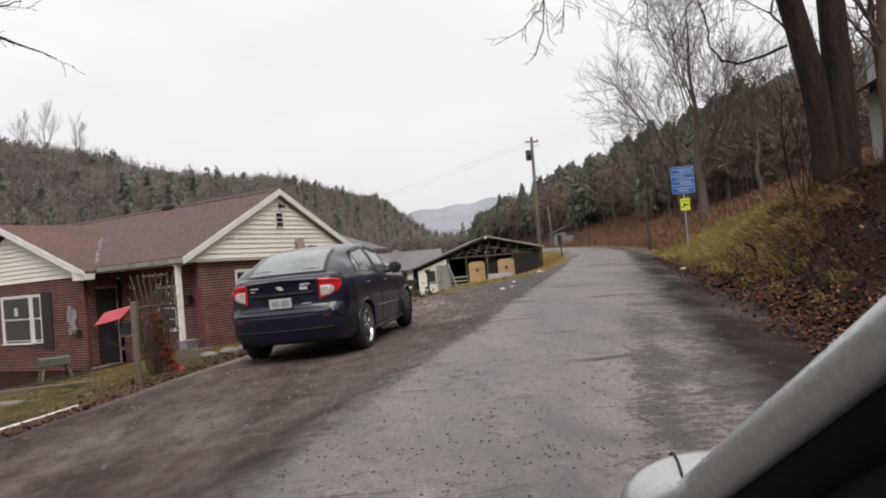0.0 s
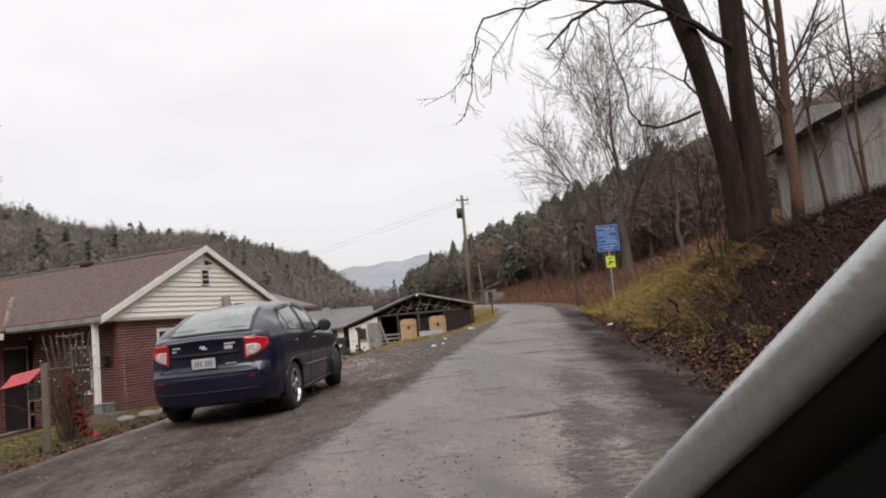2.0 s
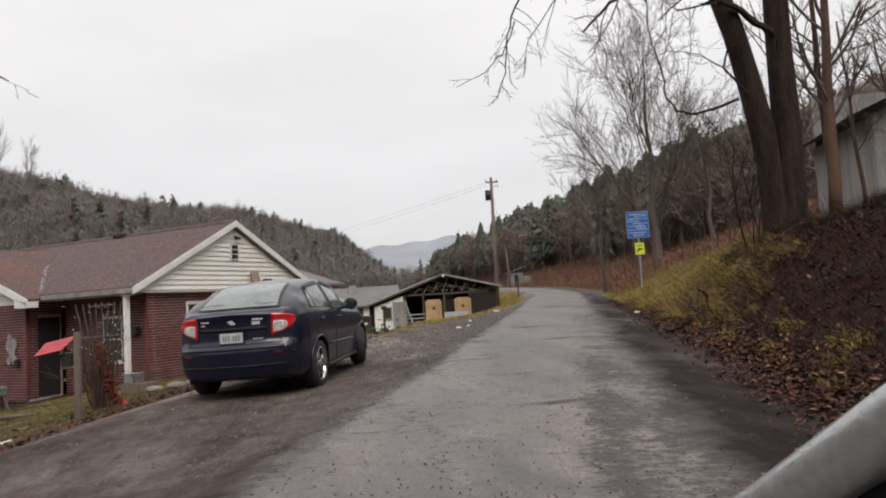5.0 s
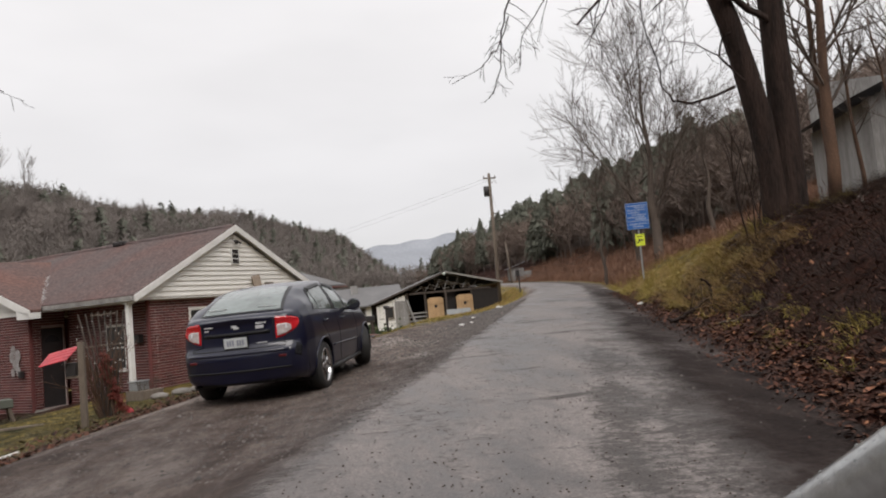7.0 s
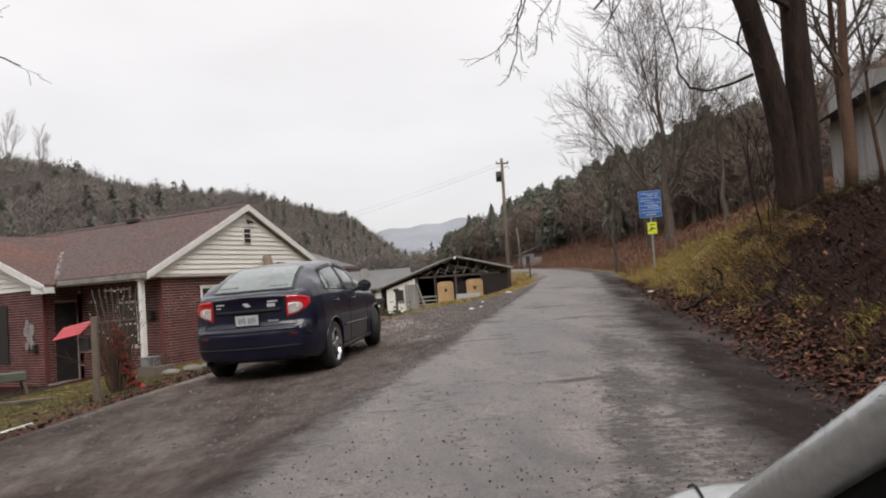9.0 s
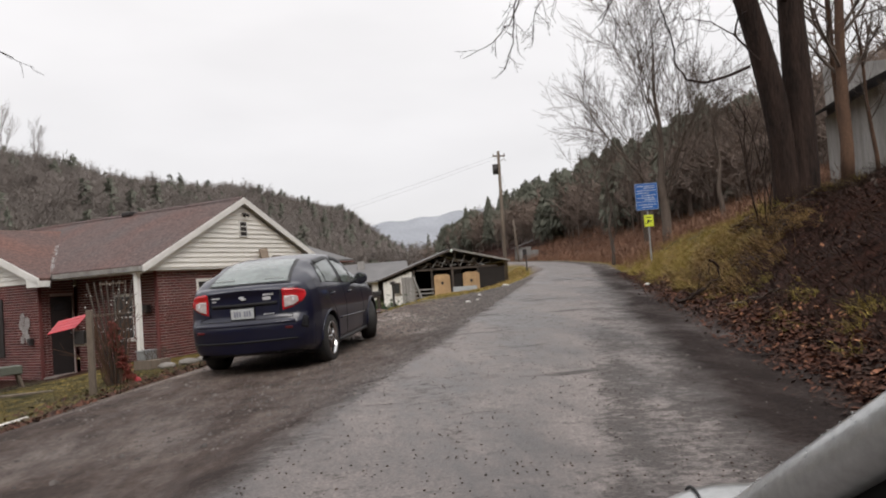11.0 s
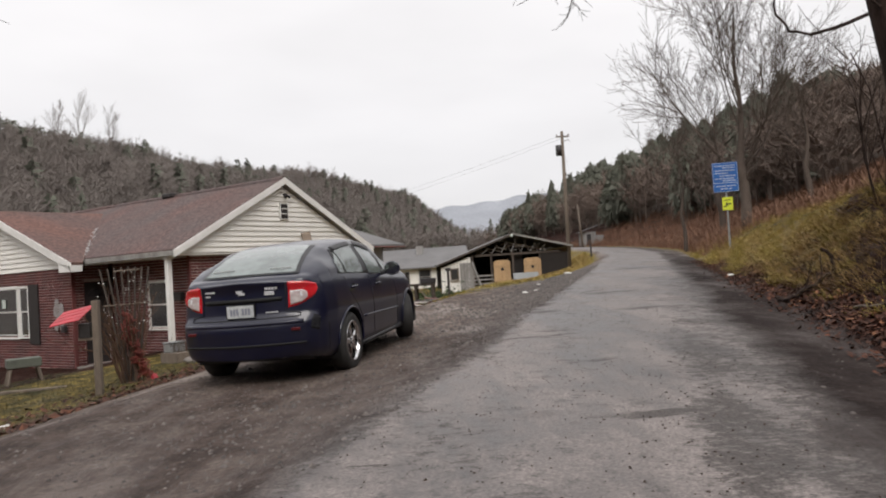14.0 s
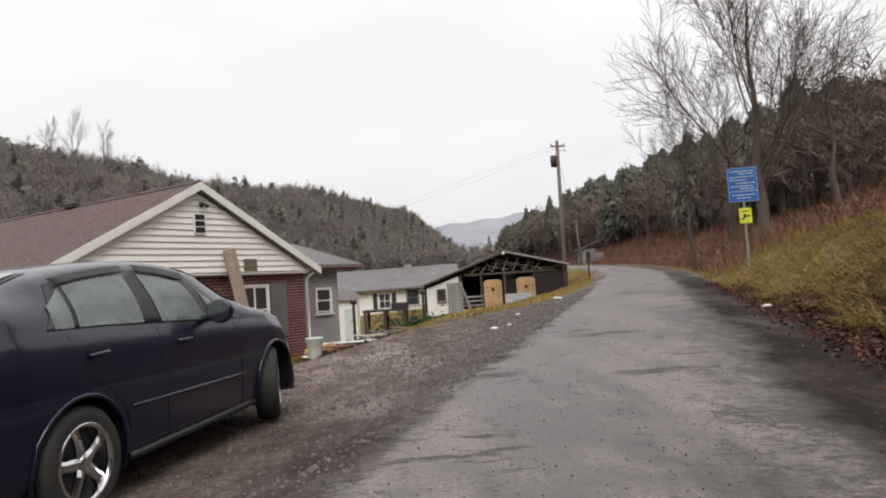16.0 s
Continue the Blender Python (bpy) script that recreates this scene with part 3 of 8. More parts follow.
def bare_tree_mesh_arrays(rng):
    """A leafless tree one unit high: trunk and limbs as sticks, the twigs as fine slivers."""
    st = Sticks()
    top = rng.uniform(0.5, 0.65)
    st.sticks([[0, 0, 0], [0, 0, 0.3]], [[0, 0, 0.3], [0.02, 0, top]], [0.013, 0.010], [0.010, 0.006])
    a, b, tips = [], [], []
    for k in range(15):
        u = rng.uniform(0.22, 1.0)
        an = rng.uniform(0, 6.28)
        r = rng.uniform(0.16, 0.34) * (1.15 - 0.6 * u)
        p = np.array([0, 0, top * u])
        q = p + np.array([math.cos(an) * r, math.sin(an) * r, rng.uniform(0.12, 0.34)])
        a.append(p)
        b.append(q)
    a, b = np.array(a), np.array(b)
    st.sticks(a, b, 0.0045, 0.002)
    n = 15
    u = rng.uniform(0.25, 1.0, (len(a), n, 1))
    base = (a[:, None] + (b - a)[:, None] * u).reshape(-1, 3)
    d = rng.normal(0, 1, base.shape) * [0.09, 0.09, 0.05] + [0, 0, 0.085]
    side = np.cross(d, rng.normal(0, 1, d.shape))
    side /= np.linalg.norm(side, axis=1, keepdims=True)
    st.leaves(base - side * 0.0055, base + side * 0.0055, base + d)
    return np.concatenate(st.v), np.concatenate(st.f)


def scatter_bare(store, kinds, spots, rng):
    """Copies of a few grown bare trees, each turned and sized afresh, into one mesh."""
    for (x, y, z, h) in spots:
        v, f = kinds[rng.randint(len(kinds))]
        a = rng.uniform(0, 6.28)
        c, s = math.cos(a), math.sin(a)
        w = v * np.array([h * rng.uniform(0.85, 1.2), h * rng.uniform(0.85, 1.2), h])
        w = np.stack([x + w[:, 0] * c - w[:, 1] * s, y + w[:, 0] * s + w[:, 1] * c, z + w[:, 2]], 1)
        store.f.append(f + store.count)
        store.v.append(w)
        store.count += len(w)


def build_woods():
    rng = np.random.RandomState(7)
    dense = [bare_tree_mesh_arrays(rng) for _ in range(9)]
    # the hill across the valley
    wood, needles, bare = Sticks(), Sticks(), Sticks()
    spots = []
    tries = 0
    while len(spots) < 3900 and tries < 60000:
        tries += 1
        far = 2 + 170 * rng.uniform()
        along = -60 + 780 * rng.uniform() ** 1.1
        u = 80 + far
        x, y = -0.92 * u + 0.39 * along, 0.39 * u + 0.92 * along
        if y < 30 or abs(x) > 0.75 * y + 40:
            continue
        if along - 2.2 * far > 255 + 60 * rng.uniform():
            continue
        spots.append((x, y, gz(x, y), far))
    for x, y, z, far in spots:
        if rng.uniform() < 0.10:
            pine_into(wood, needles, x, y, z - 0.5, rng.uniform(8, 13), rng.uniform(2.2, 3.4), rng, 12, 9)
        else:
            scatter_bare(bare, dense, [(x, y, z - 0.4, rng.uniform(9, 14))], rng)
    tagged(needles.build("pine_crowns", M["hazed_pine"]), "dark green pines on the hill across the valley, paled in colour for haze", "woods", kind="stuff")
    tagged(wood.build("pine_trunks", M["hazed_bark"]), "thin grey trunks of the pines on the far hill", "woods", kind="stuff")
    tagged(bare.build("bare_woods", M["hazed_bark"]), "leafless grey-brown winter trees covering the far hill", "woods", kind="stuff")
    # the hillside above the road
    wood, needles, bare = Sticks(), Sticks(), Sticks()
    n = 0
    while n < 2500:
        y = rng.uniform(14, 230)
        r = 9 + 120 * rng.uniform() ** 1.5
        x = float(road_x(y)) + ROAD_HALF + r + (3 if y < 30 else 0)
        if y > 75 and rng.uniform() < 0.3:
            continue
        if y < 34 and r < 16:
            continue
        n += 1
        z = gz(x, y) - 0.4
        if rng.uniform() < (0.2 if y > 85 else 0.03):
            pine_into(wood, needles, x, y, z, rng.uniform(5, 9), rng.uniform(1.5, 2.5), rng, 34, 26)
        else:
            scatter_bare(bare, dense, [(x, y, z, rng.uniform(5.5, 9))], rng)
    for k in range(700):
        y = rng.uniform(230, 560)
        x = float(road_x(y)) + 4 + 150 * rng.uniform() ** 1.3
        z = gz(x, y) - 0.4
        if rng.uniform() < 0.15:
            pine_into(wood, needles, x, y, z, rng.uniform(7, 12), rng.uniform(2.0, 3.2), rng, 14, 9)
        else:
            scatter_bare(bare, dense, [(x, y, z, rng.uniform(8, 12))], rng)
    # trees that close the bend of the road and the valley floor
    for k in range(520):
        y = rng.uniform(110, 300)
        x = rng.uniform(-0.3 * y, float(road_x(y)) - 5)
        z = gz(x, y) - 0.3
        hh = rng.uniform(0.014, 0.032) * y
        if rng.uniform() < 0.25:
            pine_into(wood, needles, x, y, z, hh, hh * 0.22, rng, 16, 9)
        else:
            scatter_bare(bare, dense, [(x, y, z, hh)], rng)
    # unseen woods added behind, across the lane and up the slope, to block sky
    for k in range(330):
        x, y = rng.uniform(-75, 75), -rng.uniform(16, 75)
        if abs(x - float(road_x(y))) < 5:
            continue
        z = gz(x, y) - 0.3
        if rng.uniform() < 0.35:
            pine_into(wood, needles, x, y, z, rng.uniform(8, 14), rng.uniform(2.2, 3.2), rng, 16, 10)
        else:
            scatter_bare(bare, dense, [(x, y, z, rng.uniform(9, 14))], rng)
    tagged(needles.build("hillside_pine_crowns", M["hazed_pine"]), "dark green pines among bare trees above the road", "woods", kind="stuff")
    tagged(wood.build("hillside_pine_trunks", M["hazed_bark"]), "thin trunks of the pines on the hillside", "woods", kind="stuff")
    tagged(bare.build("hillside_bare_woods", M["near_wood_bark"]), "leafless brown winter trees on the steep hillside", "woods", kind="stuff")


build_woods()


def build_far_ridge():
    xs = np.linspace(-700, 900, 160)
    top = 96 + 40 * np.exp(-((xs - 235) / 200) ** 2) + 4 * np.sin(xs / 37) + 2 * np.sin(xs / 11.0)
    verts, faces = [], []
    for k, (x, t) in enumerate(zip(xs, top)):
        verts += [(x, 1250, -20), (x, 1330, t * 0.6), (x, 1450, t)]
        if k:
            a = 3 * (k - 1)
            faces += [(a, a + 3, a + 4, a + 1), (a + 1, a + 4, a + 5, a + 2)]
    ob = mesh_object("backdrop", verts, faces, M["hazed_ridge"], smooth=True)
    tagged(ob, "wooded ridge closing the far end of the valley, haze painted into its pale colour", "ridge", kind="structure")


build_far_ridge()


# ---- the parked sedan ----
M["lens_red"] = material("lens_red", (0.55, 0.012, 0.02), (0.45, 0.01, 0.016), 6, 0.12, coat=0.8, fine=80, fine_amount=0.06)
M["reflector"] = material("reflector", (0.10, 0.008, 0.012), None, 6, 0.3)
M["lens_clear"] = material("lens_clear", (0.55, 0.5, 0.49), (0.36, 0.27, 0.26), 14, 0.1, coat=0.8, fine=60, fine_amount=0.2)
M["chrome"] = material("chrome", (0.72, 0.72, 0.73), (0.6, 0.6, 0.6), 6, 0.12, metal=1.0, fine=40, fine_amount=0.05)
M["dark_rim"] = material("dark_rim", (0.03, 0.03, 0.032), None, 6, 0.5)
M["plate_white"] = material("plate_white", (0.55, 0.57, 0.57), (0.42, 0.44, 0.45), 8, 0.5)
# pale non-metal: the bright reflections of chrome are put into this colour
M["badge"] = material("badge", (0.62, 0.63, 0.64), (0.5, 0.5, 0.52), 8, 0.3)
M["plate_ink"] = material("plate_ink", (0.26, 0.27, 0.32), None, 8, 0.5)
M["seat_cloth"] = material("seat_cloth", (0.12, 0.12, 0.125), None, 8, 0.9)
M["flashing_scrape"] = material("flashing_scrape", (0.03, 0.03, 0.033), (0.008, 0.008, 0.01), 30, 0.9, spec=0.1)
M["seam"] = material("seam", (0.004, 0.004, 0.005), None, 8, 0.7)


def misted_sky_glass(name, base, clear, rough):
    """Wet, misted car glass: partly see-through, with a sheen and reflected sky painted pale."""
    m = bpy.data.materials.new(name)
    m.use_nodes = True
    nt = m.node_tree
    n, l = nt.nodes, nt.links
    b = n["Principled BSDF"]
    t = n.new("ShaderNodeTexNoise")
    tc = n.new("ShaderNodeTexCoord")
    l.new(tc.outputs["Object"], t.inputs["Vector"])
    t.inputs["Scale"].default_value, t.inputs["Detail"].default_value = 5, 6
    r = n.new("ShaderNodeMapRange")
    r.inputs["From Min"].default_value, r.inputs["From Max"].default_value = 0.35, 0.65
    r.inputs["To Min"].default_value, r.inputs["To Max"].default_value = clear - 0.15, clear + 0.12
    l.new(t.outputs["Fac"], r.inputs["Value"])
    l.new(r.outputs[0], b.inputs["Transmission Weight"])
    b.inputs["Base Color"].default_value = rgb(base)
    b.inputs["Roughness"].default_value = rough
    b.inputs["IOR"].default_value = 1.3
    b.inputs["Coat Weight"].default_value = 0.6
    b.inputs["Coat Roughness"].default_value = 0.03
    return m


# grey-green bases: part condensation, part reflected sky put into the colour
M["rear_glass"] = misted_sky_glass("rear_glass", (0.29, 0.335, 0.325), 0.38, 0.15)
M["side_glass"] = misted_sky_glass("side_glass", (0.22, 0.27, 0.255), 0.5, 0.06)


def c_short(y):
    """Shorter tail and nose than the stations are spaced at."""
    return -0.3 + (y + 0.3) * 0.675 if y < -0.3 else (2.6 + (y - 2.6) * 0.75 if y > 2.6 else y)


def c_station(y):
    return -0.3 + (y + 0.3) / 0.675 if y < -0.3 else (2.6 + (y - 2.6) / 0.75 if y > 2.6 else y)


def c_half_width(y):
    return float(np.interp(y, [-1.11, -1.06, -0.95, -0.75, -0.4, 0, 1.25, 2.5, 2.85, 3.1, 3.28, 3.38], [0.655, 0.70, 0.75, 0.80, 0.845, 0.862, 0.865, 0.858, 0.835, 0.77, 0.66, 0.50]))


def c_belt(y):
    return float(np.interp(y, [-1.11, -0.8, -0.4, 0.3, 1.0, 1.9, 2.5, 2.9, 3.2, 3.38], [1.04, 1.075, 1.09, 1.06, 1.012, 0.95, 0.905, 0.83, 0.70, 0.56]))


def c_top(y):
    ys = [-1.11, -1.03, -0.95, -0.8, -0.62, -0.3, 0.0, 0.25, 0.5, 0.8, 1.1, 1.4, 1.65, 1.95, 2.28, 2.5, 2.9, 3.22, 3.38]
    zs = [1.085, 1.118, 1.128, 1.142, 1.215, 1.325, 1.418, 1.46, 1.485, 1.497, 1.49, 1.455, 1.39, 1.25, 1.07, 1.02, 0.95, 0.83, 0.66]
    return float(np.interp(y, ys, zs))


SIDE_U = np.array([0, 0.04, 0.09, 0.15, 0.21, 0.27, 0.33, 0.39, 0.45, 0.51, 0.57, 0.63, 0.69, 0.75, 0.81, 0.86, 0.91, 0.96, 1.0])
UP_W = np.array([0.06, 0.16, 0.28, 0.4, 0.52, 0.63, 0.72, 0.79, 0.85, 0.9, 0.95, 1.0])


@functools.lru_cache(maxsize=None)
def c_point_at(y, k):
    """A point of the half shell at station y: k runs from the sill up the side, over the belt and to the roof's middle."""
    w, zb, top = c_half_width(y), c_belt(y), c_top(y)
    low = float(np.interp(y, [-1.11, -0.9, -0.45, 0.4, 2.1, 2.9, 3.38], [0.31, 0.28, 0.23, 0.2, 0.2, 0.2, 0.24]))
    if k < len(SIDE_U):
        u = SIDE_U[k]
        x = w * float(np.interp(u, [0, 0.05, 0.12, 0.3, 0.5, 0.62, 0.72, 0.85, 0.95, 1.0], [0.88, 0.95, 0.975, 0.985, 1.0, 1.004, 0.992, 0.975, 0.95, 0.925]))
        z = low + u * (zb - low)
    else:
        u = UP_W[k - len(SIDE_U)]
        h = top - zb
        c = float(smooth01(h, 0.12, 0.36))
        xa, za = np.interp(u, [0, 0.3, 0.6, 0.72, 0.79, 0.85, 0.92, 1], [1, 0.93, 0.81, 0.75, 0.68, 0.55, 0.3, 0]), np.interp(u, [0, 0.3, 0.6, 0.72, 0.79, 0.85, 0.92, 1], [0, 0.36, 0.72, 0.865, 0.925, 0.965, 0.99, 1])
        xb, zc = np.interp(u, [0, 0.16, 0.4, 0.63, 0.79, 0.9, 1], [1, 0.97, 0.88, 0.66, 0.42, 0.22, 0]), np.interp(u, [0, 0.16, 0.4, 0.63, 0.79, 0.9, 1], [0, 0.45, 0.8, 0.95, 0.985, 0.997, 1])
        x = 0.925 * w * (c * xa + (1 - c) * xb)
        z = zb + h * (c * za + (1 - c) * zc)
    # the tail stands upright above the bumper, which juts out
    tail = float(np.interp(y, [-1.11, -0.72], [1, 0]))
    ys = y + tail * float(np.interp(z, [0.25, 0.45, 0.62, 0.68, 0.73, 1.0, 1.06, 1.12], [0.06, 0.0, 0.0, 0.03, 0.13, 0.17, 0.12, 0.08]))
    # the overhangs are short
    return x, c_short(ys), z


def c_point(y, k):
    return Vector(c_point_at(round(float(y), 6), int(k)))


def build_sedan(m):
    car = empty("sedan", m, "dark blue four-door sedan parked on the wet gravel drive", "car")
    nk = len(SIDE_U) + len(UP_W)
    ys = sorted(set(np.round(np.concatenate([np.linspace(-1.11, -0.45, 14), np.linspace(-0.45, 0.45, 23), np.linspace(0.45, 2.05, 22),
                                             np.linspace(2.05, 2.95, 23), np.linspace(2.95, 3.38, 10)]), 4)))
    ARCH = 0.362
    wheels_y = (0.0, 2.5)
    wz = 0.325

    def in_arch(p):
        for wy in wheels_y:
            if abs(p.x) > 0.55 and math.hypot(p.y - wy, p.z - wz) < ARCH:
                return wy
        return None

    bm = bmesh.new()
    grid = {}
    for s in (1, -1):
        for i, y in enumerate(ys):
            for k in range(nk):
                if k == nk - 1 and s == -1:
                    grid[s, i, k] = grid[1, i, k]
                    continue
                p = c_point(y, k)
                grid[s, i, k] = bm.verts.new((p.x * s, p.y, p.z))
        for i in range(len(ys) - 1):
            for k in range(nk - 1):
                q = [grid[s, i, k], grid[s, i + 1, k], grid[s, i + 1, k + 1], grid[s, i, k + 1]]
                mid = sum((v.co for v in q), Vector()) / 4
                if in_arch(mid) is not None:
                    continue
                try:
                    bm.faces.new(q if s == 1 else q[::-1])
                except ValueError:
                    pass
    # snap the arch edges to true circles
    for v in bm.verts:
        if abs(v.co.x) > 0.55:
            for wy in wheels_y:
                dy, dz = v.co.y - wy, v.co.z - wz
                d = math.hypot(dy, dz)
                if d < ARCH + 0.035 and v.link_faces and any(len(ed.link_faces) == 1 for ed in v.link_edges):
                    v.co.y, v.co.z = wy + dy / d * ARCH, wz + dz / d * ARCH
    # tail and nose closed by bulged caps
    for i, sgn, bulge in ((0, -1, 0.13), (len(ys) - 1, 1, 0.05)):
        cols = 9
        rows = []
        for k in range(nk - 1):
            a, b = grid[-1, i, k], grid[1, i, k]
            row = [a]
            for j in range(1, cols):
                f = 2 * j / cols - 1
                co = a.co.lerp(b.co, j / cols)
                co.y += sgn * bulge * (1 - f * f)
                row.append(bm.verts.new(co))
            rows.append(row + [b])
        for r0, r1 in zip(rows, rows[1:]):
            for j in range(cols):
                bm.faces.new((r0[j], r0[j + 1], r1[j + 1], r1[j]))
        for j in range(cols):
            try:
                bm.faces.new((rows[-1][j], rows[-1][j + 1], grid[1, i, nk - 1]))
            except ValueError:
                pass
    loose = [v for v in bm.verts if not v.link_faces]
    bmesh.ops.delete(bm, geom=loose, context="VERTS")
    body = part("body", bm, M["car_blue"], car, "dark metallic blue bodywork wet with drizzle", smooth=True)

    box_part("underbody", (-0.62, -0.6, 0.24, 0.62, 2.95, 0.4), M["black_plastic"], car, "black underside with exhaust")
    bm = bmesh.new()
    tube(bm, [(0.38, -0.86, 0.32), (0.38, -0.5, 0.32)], 0.03, 10)
    part("exhaust_pipe", bm, M["dark_rim"], car, "short steel exhaust pipe")

    def patch(name, corners, mat, label="", off=0.004, n=8, mm=6):
        """A pane or panel that follows the shell: corners are (y, k) in the order bottom rear, bottom front, top front, top rear."""
        bm = bmesh.new()
        rows = []
        for b in range(mm + 1):
            row = []
            for a in range(n + 1):
                fa, fb = a / n, b / mm
                y = (corners[0][0] * (1 - fa) + corners[1][0] * fa) * (1 - fb) + (corners[3][0] * (1 - fa) + corners[2][0] * fa) * fb
                k = (corners[0][1] * (1 - fa) + corners[1][1] * fa) * (1 - fb) + (corners[3][1] * (1 - fa) + corners[2][1] * fa) * fb
                k0 = int(min(k, nk - 2))
                p = c_point(y, k0).lerp(c_point(y, k0 + 1), k - k0)
                row.append((p, y, k))
            rows.append(row)
        vs = [[bm.verts.new(p) for p, _, _ in row] for row in rows]
        for r0, r1 in zip(vs, vs[1:]):
            for a in range(n):
                bm.faces.new((r0[a], r0[a + 1], r1[a + 1], r1[a]))
        bm.normal_update()
        bmesh.ops.recalc_face_normals(bm, faces=bm.faces)
        f = bm.faces[:][0]
        c = sum((q.calc_center_median() for q in bm.faces), Vector()) / len(bm.faces)
        nrm = sum((q.normal for q in bm.faces), Vector())
        if nrm.dot(c - Vector((0, 1.1, 0.6))) < 0:
            bmesh.ops.reverse_faces(bm, faces=bm.faces)
            bm.normal_update()
        for v in bm.verts:
            v.co += v.normal * off
        return bm

    def patch_part(name, corners, mat, label="", off=0.004, mirror=True, parent=None, n=8, mm=6, thick=0.003):
        out = []
        for s in ((1, -1) if mirror else (1,)):
            bm = patch(name, corners, mat, label, off, n, mm)
            if thick:
                bmesh.ops.solidify(bm, geom=bm.faces[:], thickness=thick)
            if s == -1:
                bmesh.ops.scale(bm, vec=(-1, 1, 1), verts=bm.verts)
                bmesh.ops.reverse_faces(bm, faces=bm.faces)
            out.append(part(name, bm, mat, parent or car, label, smooth=True))
        return out

    K = len(SIDE_U)  # the first row above the belt
    # side glazing: dark frames, then panes set in them
    patch_part("window_surround", [(-0.15, K - 0.8), (2.05, K - 0.8), (1.43, K + 5.6), (0.03, K + 5.2)], M["black_plastic"], "black window surround", 0.004, n=14)
    patch_part("quarter_window", [(-0.09, K - 0.6), (0.06, K - 0.6), (0.10, K + 4.4), (-0.07, K + 2.5)], M["side_glass"], "small fixed quarter pane", 0.008, thick=0)
    patch_part("rear_door_window", [(0.10, K - 0.6), (0.71, K - 0.6), (0.72, K + 5.0), (0.14, K + 4.6)], M["side_glass"], "rear door window, pale for mist and painted sky reflection", 0.008, thick=0)
    patch_part("front_door_window", [(0.91, K - 0.6), (1.50, K - 0.6), (1.35, K + 4.2), (0.87, K + 5.0)], M["side_glass"], "front door window, pale for mist and painted sky reflection", 0.008, thick=0)
    patch_part("front_quarter_window", [(1.60, K - 0.6), (1.93, K - 0.6), (1.62, K + 2.6), (1.53, K + 3.1)], M["side_glass"], "small fixed front pane", 0.008, thick=0)
    patch_part("rain_guard", [(0.10, K + 4.6), (0.73, K + 5.0), (0.73, K + 5.9), (0.06, K + 5.6)], M["black_plastic"], "smoked plastic rain guard", 0.022)
    patch_part("rain_guard", [(0.86, K + 5.0), (1.37, K + 4.2), (1.42, K + 5.2), (0.86, K + 5.9)], M["black_plastic"], "smoked plastic rain guard", 0.022)

    # rear window and windscreen follow the sloped shell between the pillars
    def screen(name, y0, y1, x0, x1, mat, label, off=0.006):
        bm = bmesh.new()
        rows = []
        for b in range(9):
            f = b / 8
            y = y0 + (y1 - y0) * f
            half = x0 + (x1 - x0) * f
            row = []
            for a in range(13):
                x = half * (2 * a / 12 - 1)
                pts = [c_point(y, k) for k in range(K, nk)]
                xs_, zs_ = [p.x for p in pts][::-1], [p.z for p in pts][::-1]
                row.append(bm.verts.new((x, c_short(y), float(np.interp(abs(x), xs_, zs_)) + off)))
            rows.append(row)
        for r0, r1 in zip(rows, rows[1:]):
            for a in range(12):
                bm.faces.new((r0[a], r0[a + 1], r1[a + 1], r1[a]))
        return part(name, bm, mat, car, label, smooth=True)

    screen("screen_surround", -0.81, 0.10, 0.55, 0.47, M["black_plastic"], "black rear window border", 0.005)
    rw = screen("rear_window", -0.78, 0.06, 0.51, 0.425, M["rear_glass"], "rear window with heater lines, pale for mist and painted sky reflection", 0.012)
    screen("screen_surround", 2.28, 1.48, 0.70, 0.55, M["black_plastic"], "black windscreen border", 0.005)
    screen("windscreen", 2.23, 1.52, 0.66, 0.52, M["side_glass"], "wet windscreen", 0.012)
    for sx, sy in ((0.2, -0.70), (-0.46, -0.68)):
        bm = bmesh.new()
        for j in range(7):
            x0 = sx + 0.036 * j
            pts = [c_point(sy, k) for k in range(K, nk)]
            z0 = float(np.interp(abs(x0), [p.x for p in pts][::-1], [p.z for p in pts][::-1])) + 0.016
            box(bm, x0, c_short(sy), z0, x0 + 0.026, c_short(sy) + 0.035 + 0.006 * (j % 3), z0 + 0.014)
        part("window_sticker", bm, M["plate_white"], rw, "white lettering decal")

    # tail lights wrap round the corners
    def tail_surface(x, z):
        """The tail's skin: y at a height and distance from the middle."""
        pts = [c_point(-1.11, k) for k in range(nk)]
        xe = float(np.interp(z, [p.z for p in pts], [p.x for p in pts]))
        ye = float(np.interp(z, [p.z for p in pts], [p.y for p in pts]))
        f = min(abs(x) / xe, 1.0)
        return ye - 0.13 * (1 - f * f)

    def skin(u, z, out):
        """A point on the corner: u runs from the tail face (0) round to the flank (1)."""
        ring = [c_point(-1.11, k) for k in range(nk)]
        xe = float(np.interp(z, [p.z for p in ring], [p.x for p in ring]))
        path = [Vector((x, tail_surface(x, z), z)) for x in np.linspace(0.48, xe, 8)]
        for y in np.linspace(-1.08, -0.86, 6):
            side = [c_point(y, k) for k in range(nk)]
            path.append(Vector((float(np.interp(z, [p.z for p in side], [p.x for p in side])), float(np.interp(z, [p.z for p in side], [p.y for p in side])), z)))
        t = u * (len(path) - 1)
        i = min(int(t), len(path) - 2)
        p = path[i].lerp(path[i + 1], t - i)
        away = Vector((p.x * 0.9, (p.y + 0.2) * 1.0, 0)).normalized()
        return p + away * out

